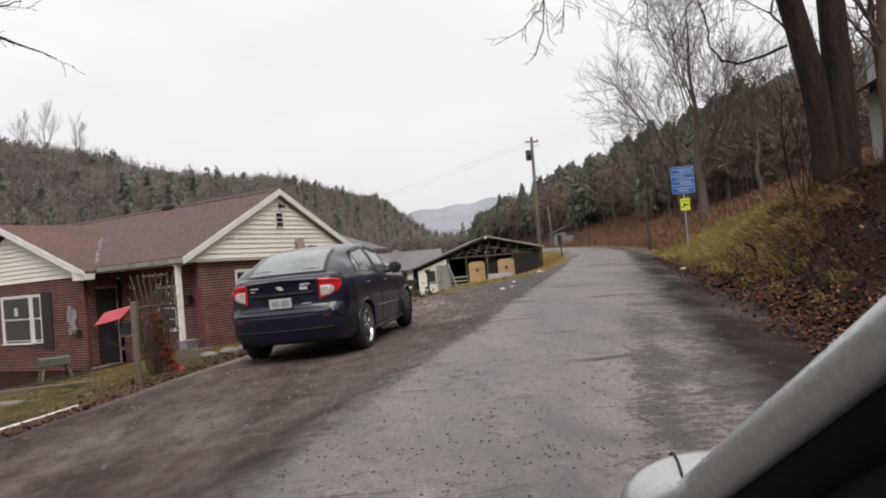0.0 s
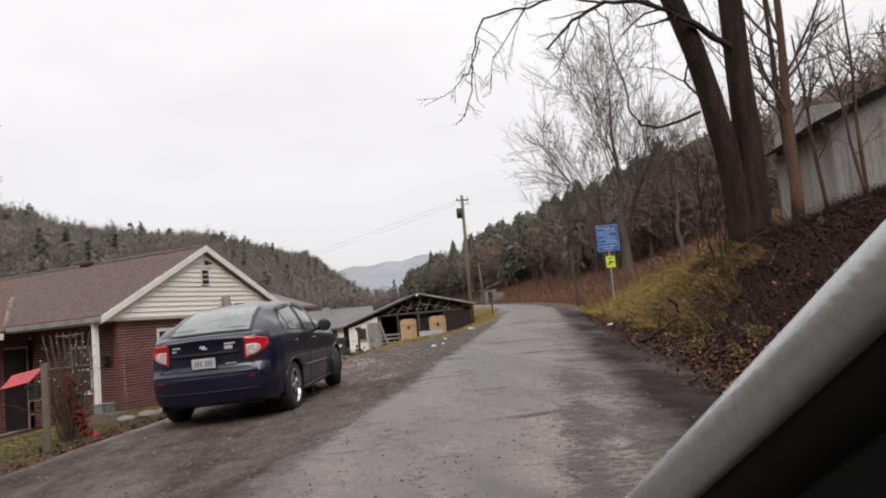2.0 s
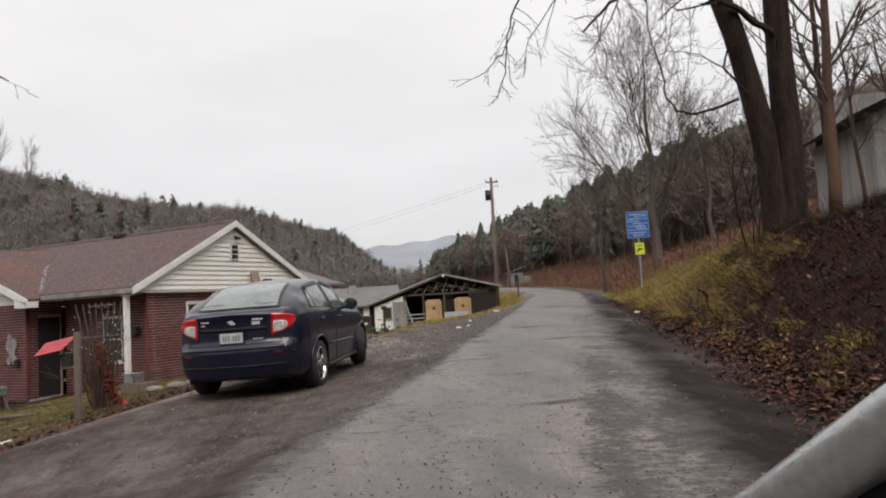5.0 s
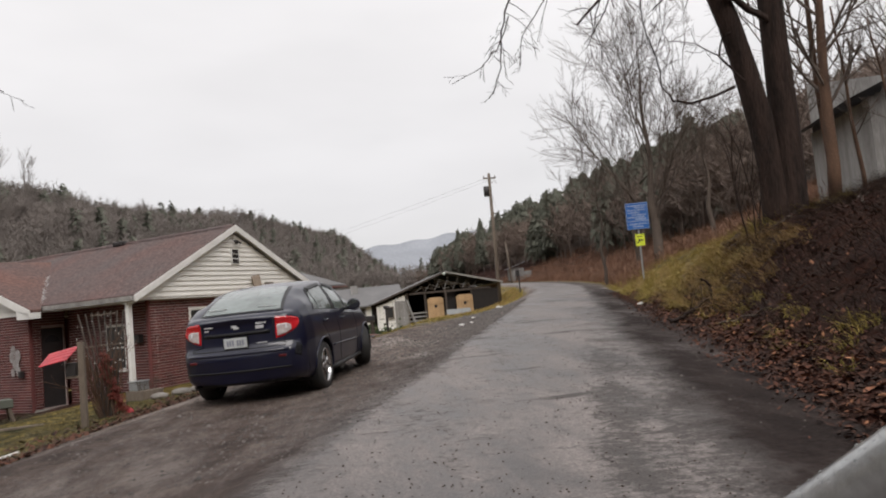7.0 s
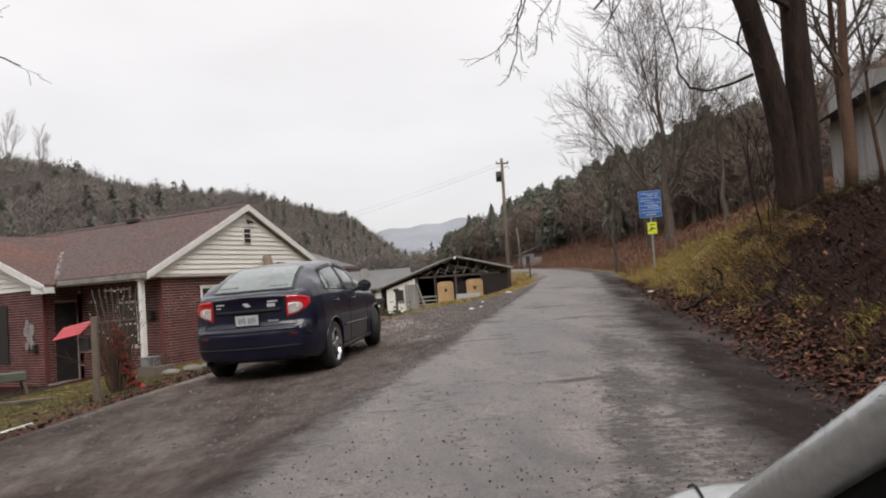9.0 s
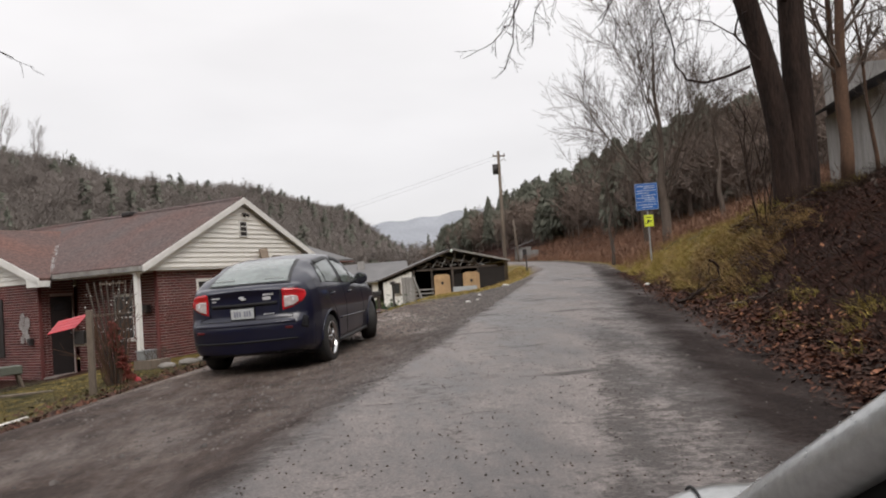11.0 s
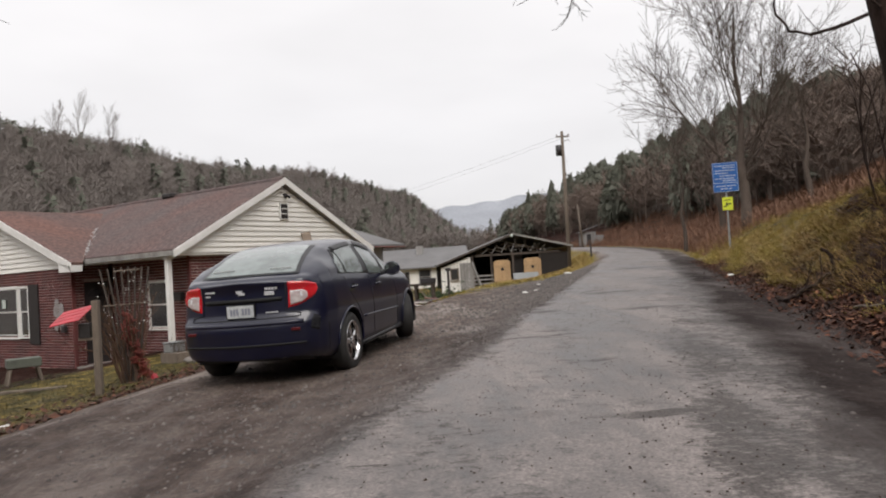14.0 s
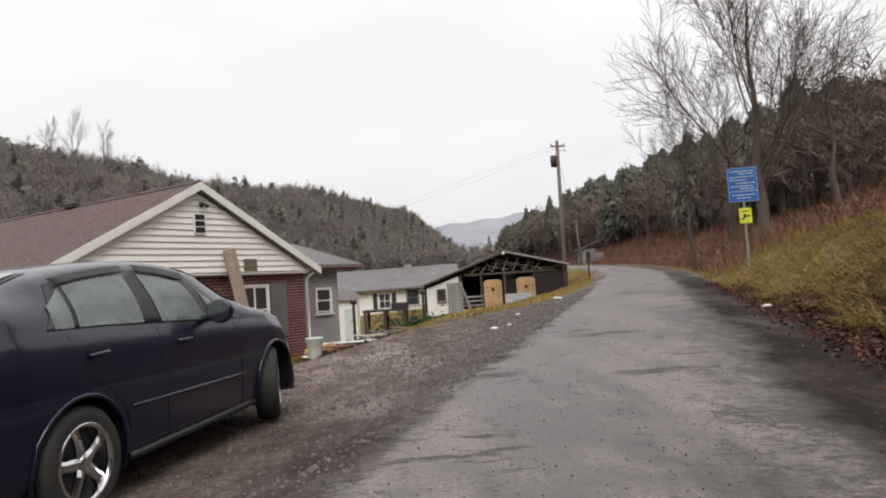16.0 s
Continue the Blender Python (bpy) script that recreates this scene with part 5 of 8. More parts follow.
def build_house():
    hm = pose(-2.80, 21.97, -0.55, 0, 0, 54.1)
    house = empty("house", hm, "single-storey red brick house with white siding gables and brown shingle roof", "house")
    E, P, HW = 2.44, 4.36, 3.65
    sl = (P - E) / HW
    LEN = 13.5
    # main roof, two slopes with thickness
    for s, cut in ((-1, True), (1, False)):
        bm = bmesh.new()
        prism(bm, [(0, P), (s * HW, E), (s * HW, E + 0.07), (0, P + 0.08)], 0, LEN)
        part("roof_slope", bm, M["shingle"], house, "faded brown asphalt shingles")
    bm = bmesh.new()
    for k in range(int(LEN / 0.3)):
        y = 0.02 + 0.3 * k
        for s in (-1, 1):
            q = [bm.verts.new(c) for c in ((0, y, P + 0.105), (s * 0.17, y, P + 0.105 - 0.17 * sl), (s * 0.17, y + 0.29, P + 0.1 - 0.17 * sl), (0, y + 0.29, P + 0.1))]
            bm.faces.new(q)
    part("ridge_cap", bm, M["shingle"], house)
    # rakes, soffit, fascia
    for s in (-1, 1):
        bm = bmesh.new()
        prism(bm, [(0, P + 0.06), (s * (HW + 0.02), E + 0.05), (s * (HW + 0.02), E - 0.13), (0, P - 0.12)], -0.03, 0.005)
        part("rake_board", bm, M["white_paint"], house, "white rake board")
        bm = bmesh.new()
        prism(bm, [(0, P - 0.02), (s * HW, E - 0.02), (s * HW, E - 0.045), (0, P - 0.05)], 0.006, 0.32)
        part("soffit", bm, M["white_paint"], house)
        box_part("fascia", (s * HW - 0.02, 0.01, E - 0.13, s * HW + 0.02, LEN if s > 0 else 3.6, E + 0.03), M["white_paint"], house, "white fascia board")
    bm = bmesh.new()
    for y0, y1 in ((0.0, 3.55),):
        prism(bm, [(-HW - 0.13, E + 0.03), (-HW - 0.12, E - 0.09), (-HW - 0.03, E - 0.09), (-HW - 0.025, E + 0.03), (-HW - 0.035, E + 0.03), (-HW - 0.04, E - 0.075), (-HW - 0.11, E - 0.075), (-HW - 0.12, E + 0.03)], y0, y1)
    part("gutter", bm, M["gutter_grey"], house, "stained white roof gutter")
    # the gable end towards the lane
    gm = pose(0, 0.15, 0)
    siding_gable(house, 3.42, 2.42, (3.42) * sl - 0.02, gm)
    box_part("frieze", (-3.42, 0.14, 2.36, 3.42, 0.31, 2.42), M["white_paint"], house)
    holes = ((-1.63, 0.95, -1.04, 2.04), (1.28, 0.95, 2.07, 2.05))
    brick_panel(house, -3.0, 3.36, -0.55, 2.36, pose(0, 0.31, 0), holes, 300, seed=3)
    sash_window("window", 0.59, 1.09, house, pose(-1.63, 0.34, 0.95), "white sash window in brick", (1, 2))
    sash_window("window", 0.79, 1.1, house, pose(1.28, 0.34, 0.95), "white double sash window in brick", (2, 2))
    box_part("shutter", (2.18, 0.27, 0.8, 2.69, 0.305, 2.15), M["shutter_grey"], house, "dark grey shutter board")
    bm = bmesh.new()
    for j in range(3):
        box(bm, -0.11, 0.09, 3.30 + 0.14 * j, 0.14, 0.122, 3.42 + 0.14 * j)
    vent = part("gable_vent", bm, M["inside_shade"], house, "dark louvred gable vent with white frame")
    bm = bmesh.new()
    for z in (3.27, 3.42, 3.56, 3.70):
        box(bm, -0.14, 0.085, z, 0.165, 0.13, z + 0.02)
    for x in (-0.14, 0.14):
        box(bm, x, 0.084, 3.295, x + 0.022, 0.13, 3.70)
    part("vent_frame", bm, M["white_paint"], vent)
    bm = bmesh.new()
    box(bm, 0.03, 0.06, 3.93, 0.13, 0.14, 3.98)
    for s in (-1, 1):
        tube(bm, [(0.08 + s * 0.03, 0.09, 3.95), (0.08 + s * 0.06, 0.04, 3.92), (0.08 + s * 0.09, -0.01, 3.88)], [0.015, 0.03, 0.045], 10)
    part("flood_light", bm, M["dark_paint"], house, "twin dark flood light")
    bm = bmesh.new()
    tube(bm, [(3.5, 0.12, 2.36), (3.40, 0.24, 2.2), (3.38, 0.26, 0.3), (3.38, 0.14, 0.2)], 0.042, 8)
    part("downspout", bm, M["white_paint"], house, "white downspout", smooth=True)
    # right-hand long wall and the back
    box_part("side_wall", (3.27, 0.41, -0.55, 3.36, LEN - 0.3, 2.4), M["brick_rest"], house, "brick side wall")
    box_part("back_wall", (-3.0, LEN - 0.4, -0.55, 3.27, LEN - 0.3, 4.2), M["brick_rest"], house)
    box_part("wall_corner", (-3.012, 0.304, -0.55, -2.985, 0.41, 2.36), M["brick_rest"], house)
    # porch front under the slope
    fm = pose(-2.85, 3.75, 0, 0, 0, -90)
    brick_panel(house, 0.0, 3.44, -0.55, 2.36, fm, ((1.55, 0.62, 2.28, 1.77),), 0, seed=5)
    sash_window("window", 0.73, 1.15, house, pose(-2.81, 2.2, 0.62, 0, 0, -90), "white porch window with pale curtain", (1, 2), 0.035)
    box_part("porch_ceiling", (-HW + 0.02, 0.32, 2.37, -2.85, 3.7, 2.41), M["white_paint"], house)
    box_part("porch_slab", (-3.95, 0.15, -0.75, -2.85, 3.74, -0.26), M["concrete"], house, "stained concrete porch slab", bevel=0.01)
    box_part("porch_step", (-4.3, 1.9, -0.85, -3.95, 3.3, -0.44), M["concrete"], house, "concrete porch step", bevel=0.01)
    bm = bmesh.new()
    box(bm, -3.66, 0.26, -0.26, -3.54, 0.38, 2.37, bevel=0.006)
    box(bm, -3.69, 0.23, 2.28, -3.51, 0.41, 2.37)
    part("porch_post", bm, M["white_paint"], house, "white porch corner post")
    box_part("wall_mailbox", (-3.02, 0.72, 1.28, -2.87, 1.02, 1.5), M["dark_paint"], house, "black wall letterbox", bevel=0.015)
    box_part("siding_patch", (1.22, 0.112, 2.43, 1.62, 0.135, 2.72), M["weathered_wood"], house, "tan board patch on the siding")
    # the wing with its own gable
    WX, WC, WH, OV = -3.9, 7.6, 3.7, 0.3
    YE, EW, wsl = 3.34, 2.32, 0.40
    wp = EW + (WC - YE) * wsl
    siding_gable(house, WH, 2.28, WH * wsl - 0.02, pose(WX, WC, 0, 0, 0, -90))
    brick_panel(house, -WH, WH, -0.75, 2.26, pose(WX, WC, 0, 0, 0, -90), ((-0.52, 0.5, 1.6, 1.88),), 0, seed=7)
    sash_window("window", 1.45, 1.3, house, pose(WX + 0.03, WC + 0.5, 0.54, 0, 0, -90), "white sash window with a notice in it", (1, 2), 0.07)
    sash_window("window", 0.42, 1.3, house, pose(WX + 0.03, WC - 1.1, 0.54, 0, 0, -90), "narrow white side window", (1, 2), 0.05)
    box_part("window_notice", (WX - 0.012, WC - 0.35, 1.3, WX - 0.006, WC - 0.15, 1.54), M["pale_plastic"], house, "pale paper notice in the window")
    box_part("shutter", (WX - 0.04, 5.49, 0.3, WX - 0.005, 5.98, 1.92), M["dark_paint"], house, "dark wooden shutter")
    brick_panel(house, 0.09, 1.05, -0.55, 2.36, pose(WX, 3.9, 0), ((0.34, -0.26, 1.02, 1.9),), 0, seed=9)
    door = box_part("front_door", (WX + 0.36, 3.94, -0.255, WX + 1.0, 3.98, 1.88), M["dark_paint"], house, "dark panelled front door with a glazed fan light")
    bm = bmesh.new()
    bmesh.ops.create_circle(bm, cap_ends=True, radius=0.2, segments=20)
    for v in bm.verts:
        v.co = Vector((WX + 0.68 + v.co.x * 1.1, 3.933, 1.5 + max(v.co.y, 0)))
    part("fan_light", bm, M["window_dark"], door)
    bm = bmesh.new()
    bmesh.ops.create_uvsphere(bm, u_segments=10, v_segments=8, radius=0.03)
    for v in bm.verts:
        v.co += Vector((WX + 0.93, 3.91, 0.85))
    part("door_knob", bm, M["chrome"], door)
    box_part("wall_corner", (WX - 0.006, 3.884, -0.75, WX + 0.094, 3.912, 2.26), M["brick_rest"], house)
    # ornament on the brick
    bm = bmesh.new()
    for k, (dy, dz, r) in enumerate(((0.0, 0.0, 0.09), (0.1, 0.13, 0.08), (-0.08, 0.16, 0.09), (0.05, 0.27, 0.07), (-0.09, -0.12, 0.07), (0.07, -0.14, 0.06))):
        q = bmesh.ops.create_circle(bm, cap_ends=True, radius=r, segments=9)
        for v in q["verts"]:
            v.co = Vector((WX - 0.03 - 0.004 * k, 4.49 + 1.5 * (dy + v.co.x), 0.98 + 1.5 * (dz + v.co.y * 1.3)))
    part("wall_ornament", bm, M["flashing"], house, "pale metal butterfly wall ornament")
    box_part("wall_lantern", (WX - 0.14, 4.12, 0.62, WX - 0.03, 4.24, 0.8), M["dark_paint"], house, "small black wall lantern", bevel=0.01)
    # wing roof, running back into the main slope
    XE = WX - OV
    for s in (-1, 1):
        bm = bmesh.new()
        ye = WC + s * (WC - YE)
        a0, a1 = Vector((XE, ye, EW)), Vector((XE, WC, wp))
        # the wing slope meets the main slope along the valley
        b0, b1 = Vector((-HW + (EW - E) / sl - 0.02, ye, EW)), Vector((-HW + (wp - E) / sl + 0.06, WC, wp + 0.01))
        up = Vector((0, 0, 0.08))
        v = [bm.verts.new(p) for p in (a0, a1, b1, b0, a0 + up, a1 + up, b1 + up, b0 + up)]
        for f in ((0, 1, 2, 3), (4, 7, 6, 5), (0, 4, 5, 1), (1, 5, 6, 2), (2, 6, 7, 3), (3, 7, 4, 0)):
            bm.faces.new([v[i] for i in f])
        part("wing_roof_slope", bm, M["shingle_red"], house, "faded brown asphalt shingles")
        bm = bmesh.new()
        x0, x1 = XE - 0.03, XE + 0.005
        v = [bm.verts.new(p) for p in ((x0, ye, EW + 0.06), (x0, WC, wp + 0.06), (x0, WC, wp - 0.14), (x0, ye, EW - 0.14), (x1, ye, EW + 0.06), (x1, WC, wp + 0.06), (x1, WC, wp - 0.14), (x1, ye, EW - 0.14))]
        for f in ((0, 1, 2, 3), (4, 7, 6, 5), (0, 4, 5, 1), (1, 5, 6, 2), (2, 6, 7, 3), (3, 7, 4, 0)):
            bm.faces.new([v[i] for i in f])
        part("rake_board", bm, M["white_paint"], house, "white rake board")
        bm = bmesh.new()
        prism(bm, [(0, EW - 0.16), (s * 0.55, EW - 0.16), (s * 0.55, EW), (s * 0.35, EW), (0, EW + 0.1)], -0.02, 0.29, Matrix.Translation((XE - 0.01, ye - s * 0.53, 0)) @ pose(0, 0, 0, 0, 0, 90) @ Matrix.Scale(-1, 4, (0, 1, 0)))
        part("eave_return", bm, M["white_paint"], house, "white boxed eave return")
        bm = bmesh.new()
        v = [bm.verts.new(p) for p in ((XE + 0.01, ye, EW - 0.03), (XE + 0.01, WC, wp - 0.03), (WX + 0.02, WC, wp - 0.03), (WX + 0.02, ye, EW - 0.03))]
        bm.faces.new(v)
        part("soffit", bm, M["white_paint"], house)
    # worn flashing in the valley
    rng = random.Random(4)
    bm = bmesh.new()
    va = Vector((-HW, YE + (E - EW) / wsl, E + 0.11))
    vb = Vector((-HW + (wp - E) / sl, WC, wp + 0.11))
    dv = (vb - va) / (vb - va).length
    for k in range(60):
        t = 0.1 + 3.1 * k / 59
        for j in range(2):
            if rng.random() < 0.6:
                o, w = rng.uniform(-0.05, 0.05), rng.uniform(0.01, 0.024)
                c = va + dv * t
                q = [bm.verts.new((c.x + o + a * w, c.y + b * w * 1.5, c.z + max((o + a * w) * sl, b * w * 1.5 * wsl) - 0.012)) for a, b in ((-1, -1), (1, -1), (1, 1.5), (-1, 1.5))]
                bm.faces.new(q)
    ob = part("valley_flashing", bm, M["flashing"], house, "worn whitish flashing in the roof valley")
    tagged(ob, kind="stuff")
    box_part("roof_vent", (-0.25, 4.6, P, 0.1, 5.05, P + 0.125), M["dark_paint"], house, "low dark roof vent at the ridge", bevel=0.02)
    # the grey side addition with its low hipped roof
    bm = bmesh.new()
    box(bm, 3.37, 0.8, -0.55, 5.2, 0.92, 2.5)
    box(bm, 5.1, 0.92, -0.55, 5.2, 5.6, 2.5)
    part("addition_wall", bm, M["grey_stucco"], house, "plain grey stucco addition wall")
    sash_window("window", 0.54, 0.62, house, pose(4.31, 0.8, 1.29), "small white sash window in grey wall", (1, 2), 0.05)
    bm = bmesh.new()
    lo = [bm.verts.new(p) for p in ((3.3, 0.45, 2.52), (5.97, 0.45, 2.52), (5.97, 6.0, 2.52), (3.3, 6.0, 2.52))]
    hi = [bm.verts.new(p) for p in ((3.3, 0.45, 2.58), (5.97, 0.45, 2.58), (5.97, 6.0, 2.58), (3.3, 6.0, 2.58))]
    r0, r1, m0, m1 = (bm.verts.new(p) for p in ((4.63, 1.8, 3.24), (4.63, 6.0, 3.24), (3.3, 1.8, 3.24), (3.3, 6.0, 3.24)))
    for f in ((lo[3], lo[2], lo[1], lo[0]), (lo[0], lo[1], hi[1], hi[0]), (lo[1], lo[2], hi[2], hi[1]), (hi[0], hi[1], r0, m0), (hi[1], hi[2], r1, r0), (m0, r0, r1, m1), (lo[2], lo[3], hi[3], m1, r1, hi[2]), (lo[3], lo[0], hi[0], m0, m1, hi[3])):
        bm.faces.new(f)
    part("addition_roof", bm, M["roof_grey"], house, "low grey shingled addition roof")
    bm = bmesh.new()
    tube(bm, [(3.7, 0.44, 2.50), (5.98, 0.44, 2.50)], 0.02, 6)
    tube(bm, [(5.98, 0.44, 2.50), (5.98, 6.0, 2.50)], 0.02, 6)
    part("addition_fascia", bm, M["rust_red"], house, "rusty red gutter edge")
    return house


house = build_house()


def lean_plank():
    o = empty("leaning_plank", pose(-2.80, 21.97, -0.55, 0, 0, 54.1) @ pose(1.15, -0.18, 0.35, -5, -9, 0), "long weathered plank leaning against the brick gable", "plank")
    box_part("board", (-0.17, -0.02, 0, 0.17, 0.02, 2.62), M["plank_tan"], o, bevel=0.004)


lean_plank()


# ---- buildings up the lane ----
def build_barn():
    b = empty("barn", pose(7.9, 54, -0.62), "weathered open-fronted barn with exposed trusses and two wooden doors", "barn")
    bm = bmesh.new()
    prism(bm, [(0, 3.8), (4.3, 2.70), (4.3, 2.80), (0, 3.92)], -0.5, 9)
    part("roof_slope", bm, M["galvanised"], b, "pale metal roofing")
    bm = bmesh.new()
    prism(bm, [(0, 3.8), (-5.4, 1.9), (-5.4, 2.0), (0, 3.92)], -0.4, 9)
    part("roof_slope", bm, M["roof_grey"], b, "dark metal roofing")
    bm = bmesh.new()
    prism(bm, [(0, 3.93), (4.32, 2.82), (4.32, 2.70), (0, 3.81)], -0.55, -0.50)
    part("rake_board", bm, M["grey_board"], b, "grey rake board")
    bm = bmesh.new()
    prism(bm, [(0, 3.9), (-5.4, 1.98), (-5.4, 1.86), (0, 3.77)], -0.45, -0.40)
    part("rake_board", bm, M["dark_wood"], b, "dark rake board")
    box_part("tie_beam", (-2.7, -0.12, 2.38, 3.4, 0.05, 2.52), M["dark_wood"], b, "dark tie beam")
    for x in (-2.2, -1.5, -0.8, -0.1, 0.6, 1.3, 2.0):
        zt = 3.72 - (0.26 * x if x > 0 else -0.352 * x)
        for dx in (-0.45, 0.45):
            bm = bmesh.new()
            tube(bm, [(x, 0.0, 2.56), (x + dx, 0.0, min(zt, 3.72 - (0.26 * (x + dx) if x + dx > 0 else -0.352 * (x + dx))) - 0.05)], 0.035, 4)
            part("truss_web", bm, M["grey_board"] if dx > 0 else M["dark_wood"], b)
    for x in (-2.9, -1.55, 0.0, 1.95, 4.0):
        box_part("post", (x - 0.07, -0.08, -0.4, x + 0.07, 0.06, 2.6 - 0.02 * abs(x)), M["dark_wood"], b)
    # inner walls take a near-black colour for the shade inside
    bm = bmesh.new()
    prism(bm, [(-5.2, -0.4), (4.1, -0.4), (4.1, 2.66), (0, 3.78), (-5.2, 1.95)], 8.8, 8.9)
    part("back_wall", bm, M["inside_shade"], b, "barn back wall, interior shade painted near black")
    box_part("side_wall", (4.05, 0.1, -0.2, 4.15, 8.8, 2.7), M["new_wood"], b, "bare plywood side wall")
    box_part("side_wall", (-2.95, 0.1, -0.4, -2.85, 8.8, 2.5), M["inside_shade"], b)
    for x0, z0, w, h in ((-1.42, 0.2, 1.2, 1.85), (0.75, 0.25, 1.25, 1.85)):
        d = new("barn_door")
        d.parent = b
        d.location = (x0, -0.16, z0)
        tagged(d, "bare pine plank door with clipped top corners")
        for k in range(6):
            bm = bmesh.new()
            a, c = w * k / 6, w * (k + 1) / 6 - 0.008
            cut = 0.14 if k in (0, 5) else 0.0
            za, zc = (h - cut, h) if k == 0 else ((h, h - cut) if k == 5 else (h, h))
            prism(bm, [(a, 0), (c, 0), (c, zc), (a, za)], 0, 0.03)
            part("plank", bm, M["new_wood"], d)
        box_part("ledge", (0.03, -0.03, 0.3, w - 0.03, 0, 0.42), M["new_wood"], d)
        box_part("ledge", (0.03, -0.03, h - 0.5, w - 0.03, 0, h - 0.38), M["new_wood"], d)
        bm = bmesh.new()
        bmesh.ops.create_circle(bm, cap_ends=True, radius=0.11, segments=12)
        for v in bm.verts:
            v.co = Vector((w / 2 + v.co.x, -0.034, h - 0.65 + v.co.y))
        part("wreath", bm, M["dark_paint"], d, "small dark wreath")
    # dark sheets in the open bays stand in for interior shade
    box_part("shade_panel", (1.95, -0.05, 0.3, 4.0, 0.0, 2.4), M["inside_shade"], b, "dark sheet standing in for the barn's unlit inside")
    box_part("shade_panel", (-0.2, 0.3, 0.1, 0.75, 0.35, 2.4), M["inside_shade"], b)
    rng = random.Random(11)
    for k in range(14):
        x = rng.uniform(-2.3, 2.4)
        bm = bmesh.new()
        L, tilt = rng.uniform(0.5, 1.3), rng.uniform(-0.35, 0.35)
        zc = rng.uniform(2.6, 2.6 + max(0.95 - 0.32 * abs(x), 0.1))
        tube(bm, [(x - L / 2, 0.25, zc - tilt * L / 2), (x + L / 2, 0.3, zc + tilt * L / 2)], 0.045, 4)
        part("stored_board", bm, rng.choice([M["grey_board"], M["dark_wood"], M["weathered_wood"]]), b)
    # lean-to on the low side
    for k in range(9):
        x = -5.2 + 0.24 * k
        box_part("board", (x, -0.1, -0.3, x + 0.23, -0.06, 1.75 + 0.35 * (x + 5.2) * 0.95), M["white_paint"], b, "flaking pale board" if k == 0 else "")
    sash_window("window", 0.5, 0.75, b, pose(-4.5, -0.12, 0.85), "dark lean-to window", (1, 1), 0.06, mat=M["weathered_wood"])
    for k in range(5):
        x = -3.85 + 0.21 * k
        box_part("board", (x, -0.2, 0.0, x + 0.2, -0.15, 2.0), M["grey_board"], b, "weathered grey door board" if k == 0 else "")
    bm = bmesh.new()
    tube(bm, [(-2.35, -0.5, 0.0), (-3.0, -0.2, 2.05)], 0.09, 4)
    part("prop", bm, M["grey_board"], b, "leaning grey prop")
    bm = bmesh.new()
    r = bmesh.ops.create_uvsphere(bm, u_segments=10, v_segments=8, radius=0.12)
    for v in r["verts"]:
        v.co += Vector((-0.05, -0.5, 3.72))
    part("yard_light", bm, M["pale_plastic"], b, "white yard light globe", smooth=True)
    return b


build_barn()


def sheet_and_racks():
    o = empty("metal_sheet", pose(8.7, 53.4, -0.4), "grey metal sheet leaning on the barn", "sheet")
    box_part("panel", (-0.9, 0, -0.1, 0.9, 0.04, 0.85), M["galvanised"], o, m=pose(0, 0, 0, -8, 0, 0))
    o = empty("wood_rack", pose(5.7, 53.7, -0.6), "dark slatted pallet rack", "rack")
    for k in range(4):
        box_part("slat", (-0.7, 0, 0.1 + 0.28 * k, 0.7, 0.05, 0.2 + 0.28 * k), M["grey_board"], o)
    for x in (-0.68, 0.6):
        box_part("upright", (x, 0.05, -0.1, x + 0.08, 0.12, 1.15), M["weathered_wood"], o)


sheet_and_racks()


def build_white_house():
    h = empty("white_house", pose(0.87, 66, -1.5), "low white house with a grey shingle roof beyond the yard", "house")
    x0, x1 = -9.5, 4.6
    box_part("wall", (x0, 0.3, -0.6, x1, 0.45, 2.7), M["white_siding"], h, "white board wall")
    box_part("wall", (x1 - 0.15, 0.45, -0.6, x1, 7, 2.7), M["white_siding"], h)
    bm = bmesh.new()
    v = [bm.verts.new(p) for p in ((x0 - 0.4, -0.2, 2.55), (x1 + 0.4, -0.2, 2.75), (x1 + 0.4, 4.0, 4.5), (x0 - 0.4, 4.0, 4.3), (x0 - 0.4, -0.2, 2.67), (x1 + 0.4, -0.2, 2.87), (x1 + 0.4, 4.0, 4.62), (x0 - 0.4, 4.0, 4.42))]
    for f in ((0, 1, 2, 3), (4, 7, 6, 5), (0, 4, 5, 1), (1, 5, 6, 2), (2, 6, 7, 3), (3, 7, 4, 0)):
        bm.faces.new([v[i] for i in f])
    part("roof_slope", bm, M["roof_grey"], h, "grey shingle roof")
    bm = bmesh.new()
    v = [bm.verts.new(p) for p in ((x0 - 0.4, 4.0, 4.4), (x1 + 0.4, 4.0, 4.6), (x1 + 0.4, 8.2, 2.8), (x0 - 0.4, 8.2, 2.6))]
    bm.faces.new(v)
    part("roof_slope", bm, M["roof_grey"], h)
    sash_window("window", 0.9, 1.2, h, pose(-1.85, 0.3, 1.2), "white window with dark shutters", (2, 2), 0.08)
    for x in (-2.35, -0.8):
        box_part("shutter", (x, 0.24, 1.15, x + 0.35, 0.3, 2.45), M["dark_paint"], h, "dark shutter")
    sash_window("window", 0.95, 1.2, h, pose(0.45, 0.3, 1.35), "window with grey frame", (1, 2), 0.08, mat=M["grey_board"])
    box_part("chimney", (0.3, 2.6, 3.7, 0.95, 3.2, 4.75), M["grey_board"], h, "grey roof vent box")
    return h


build_white_house()


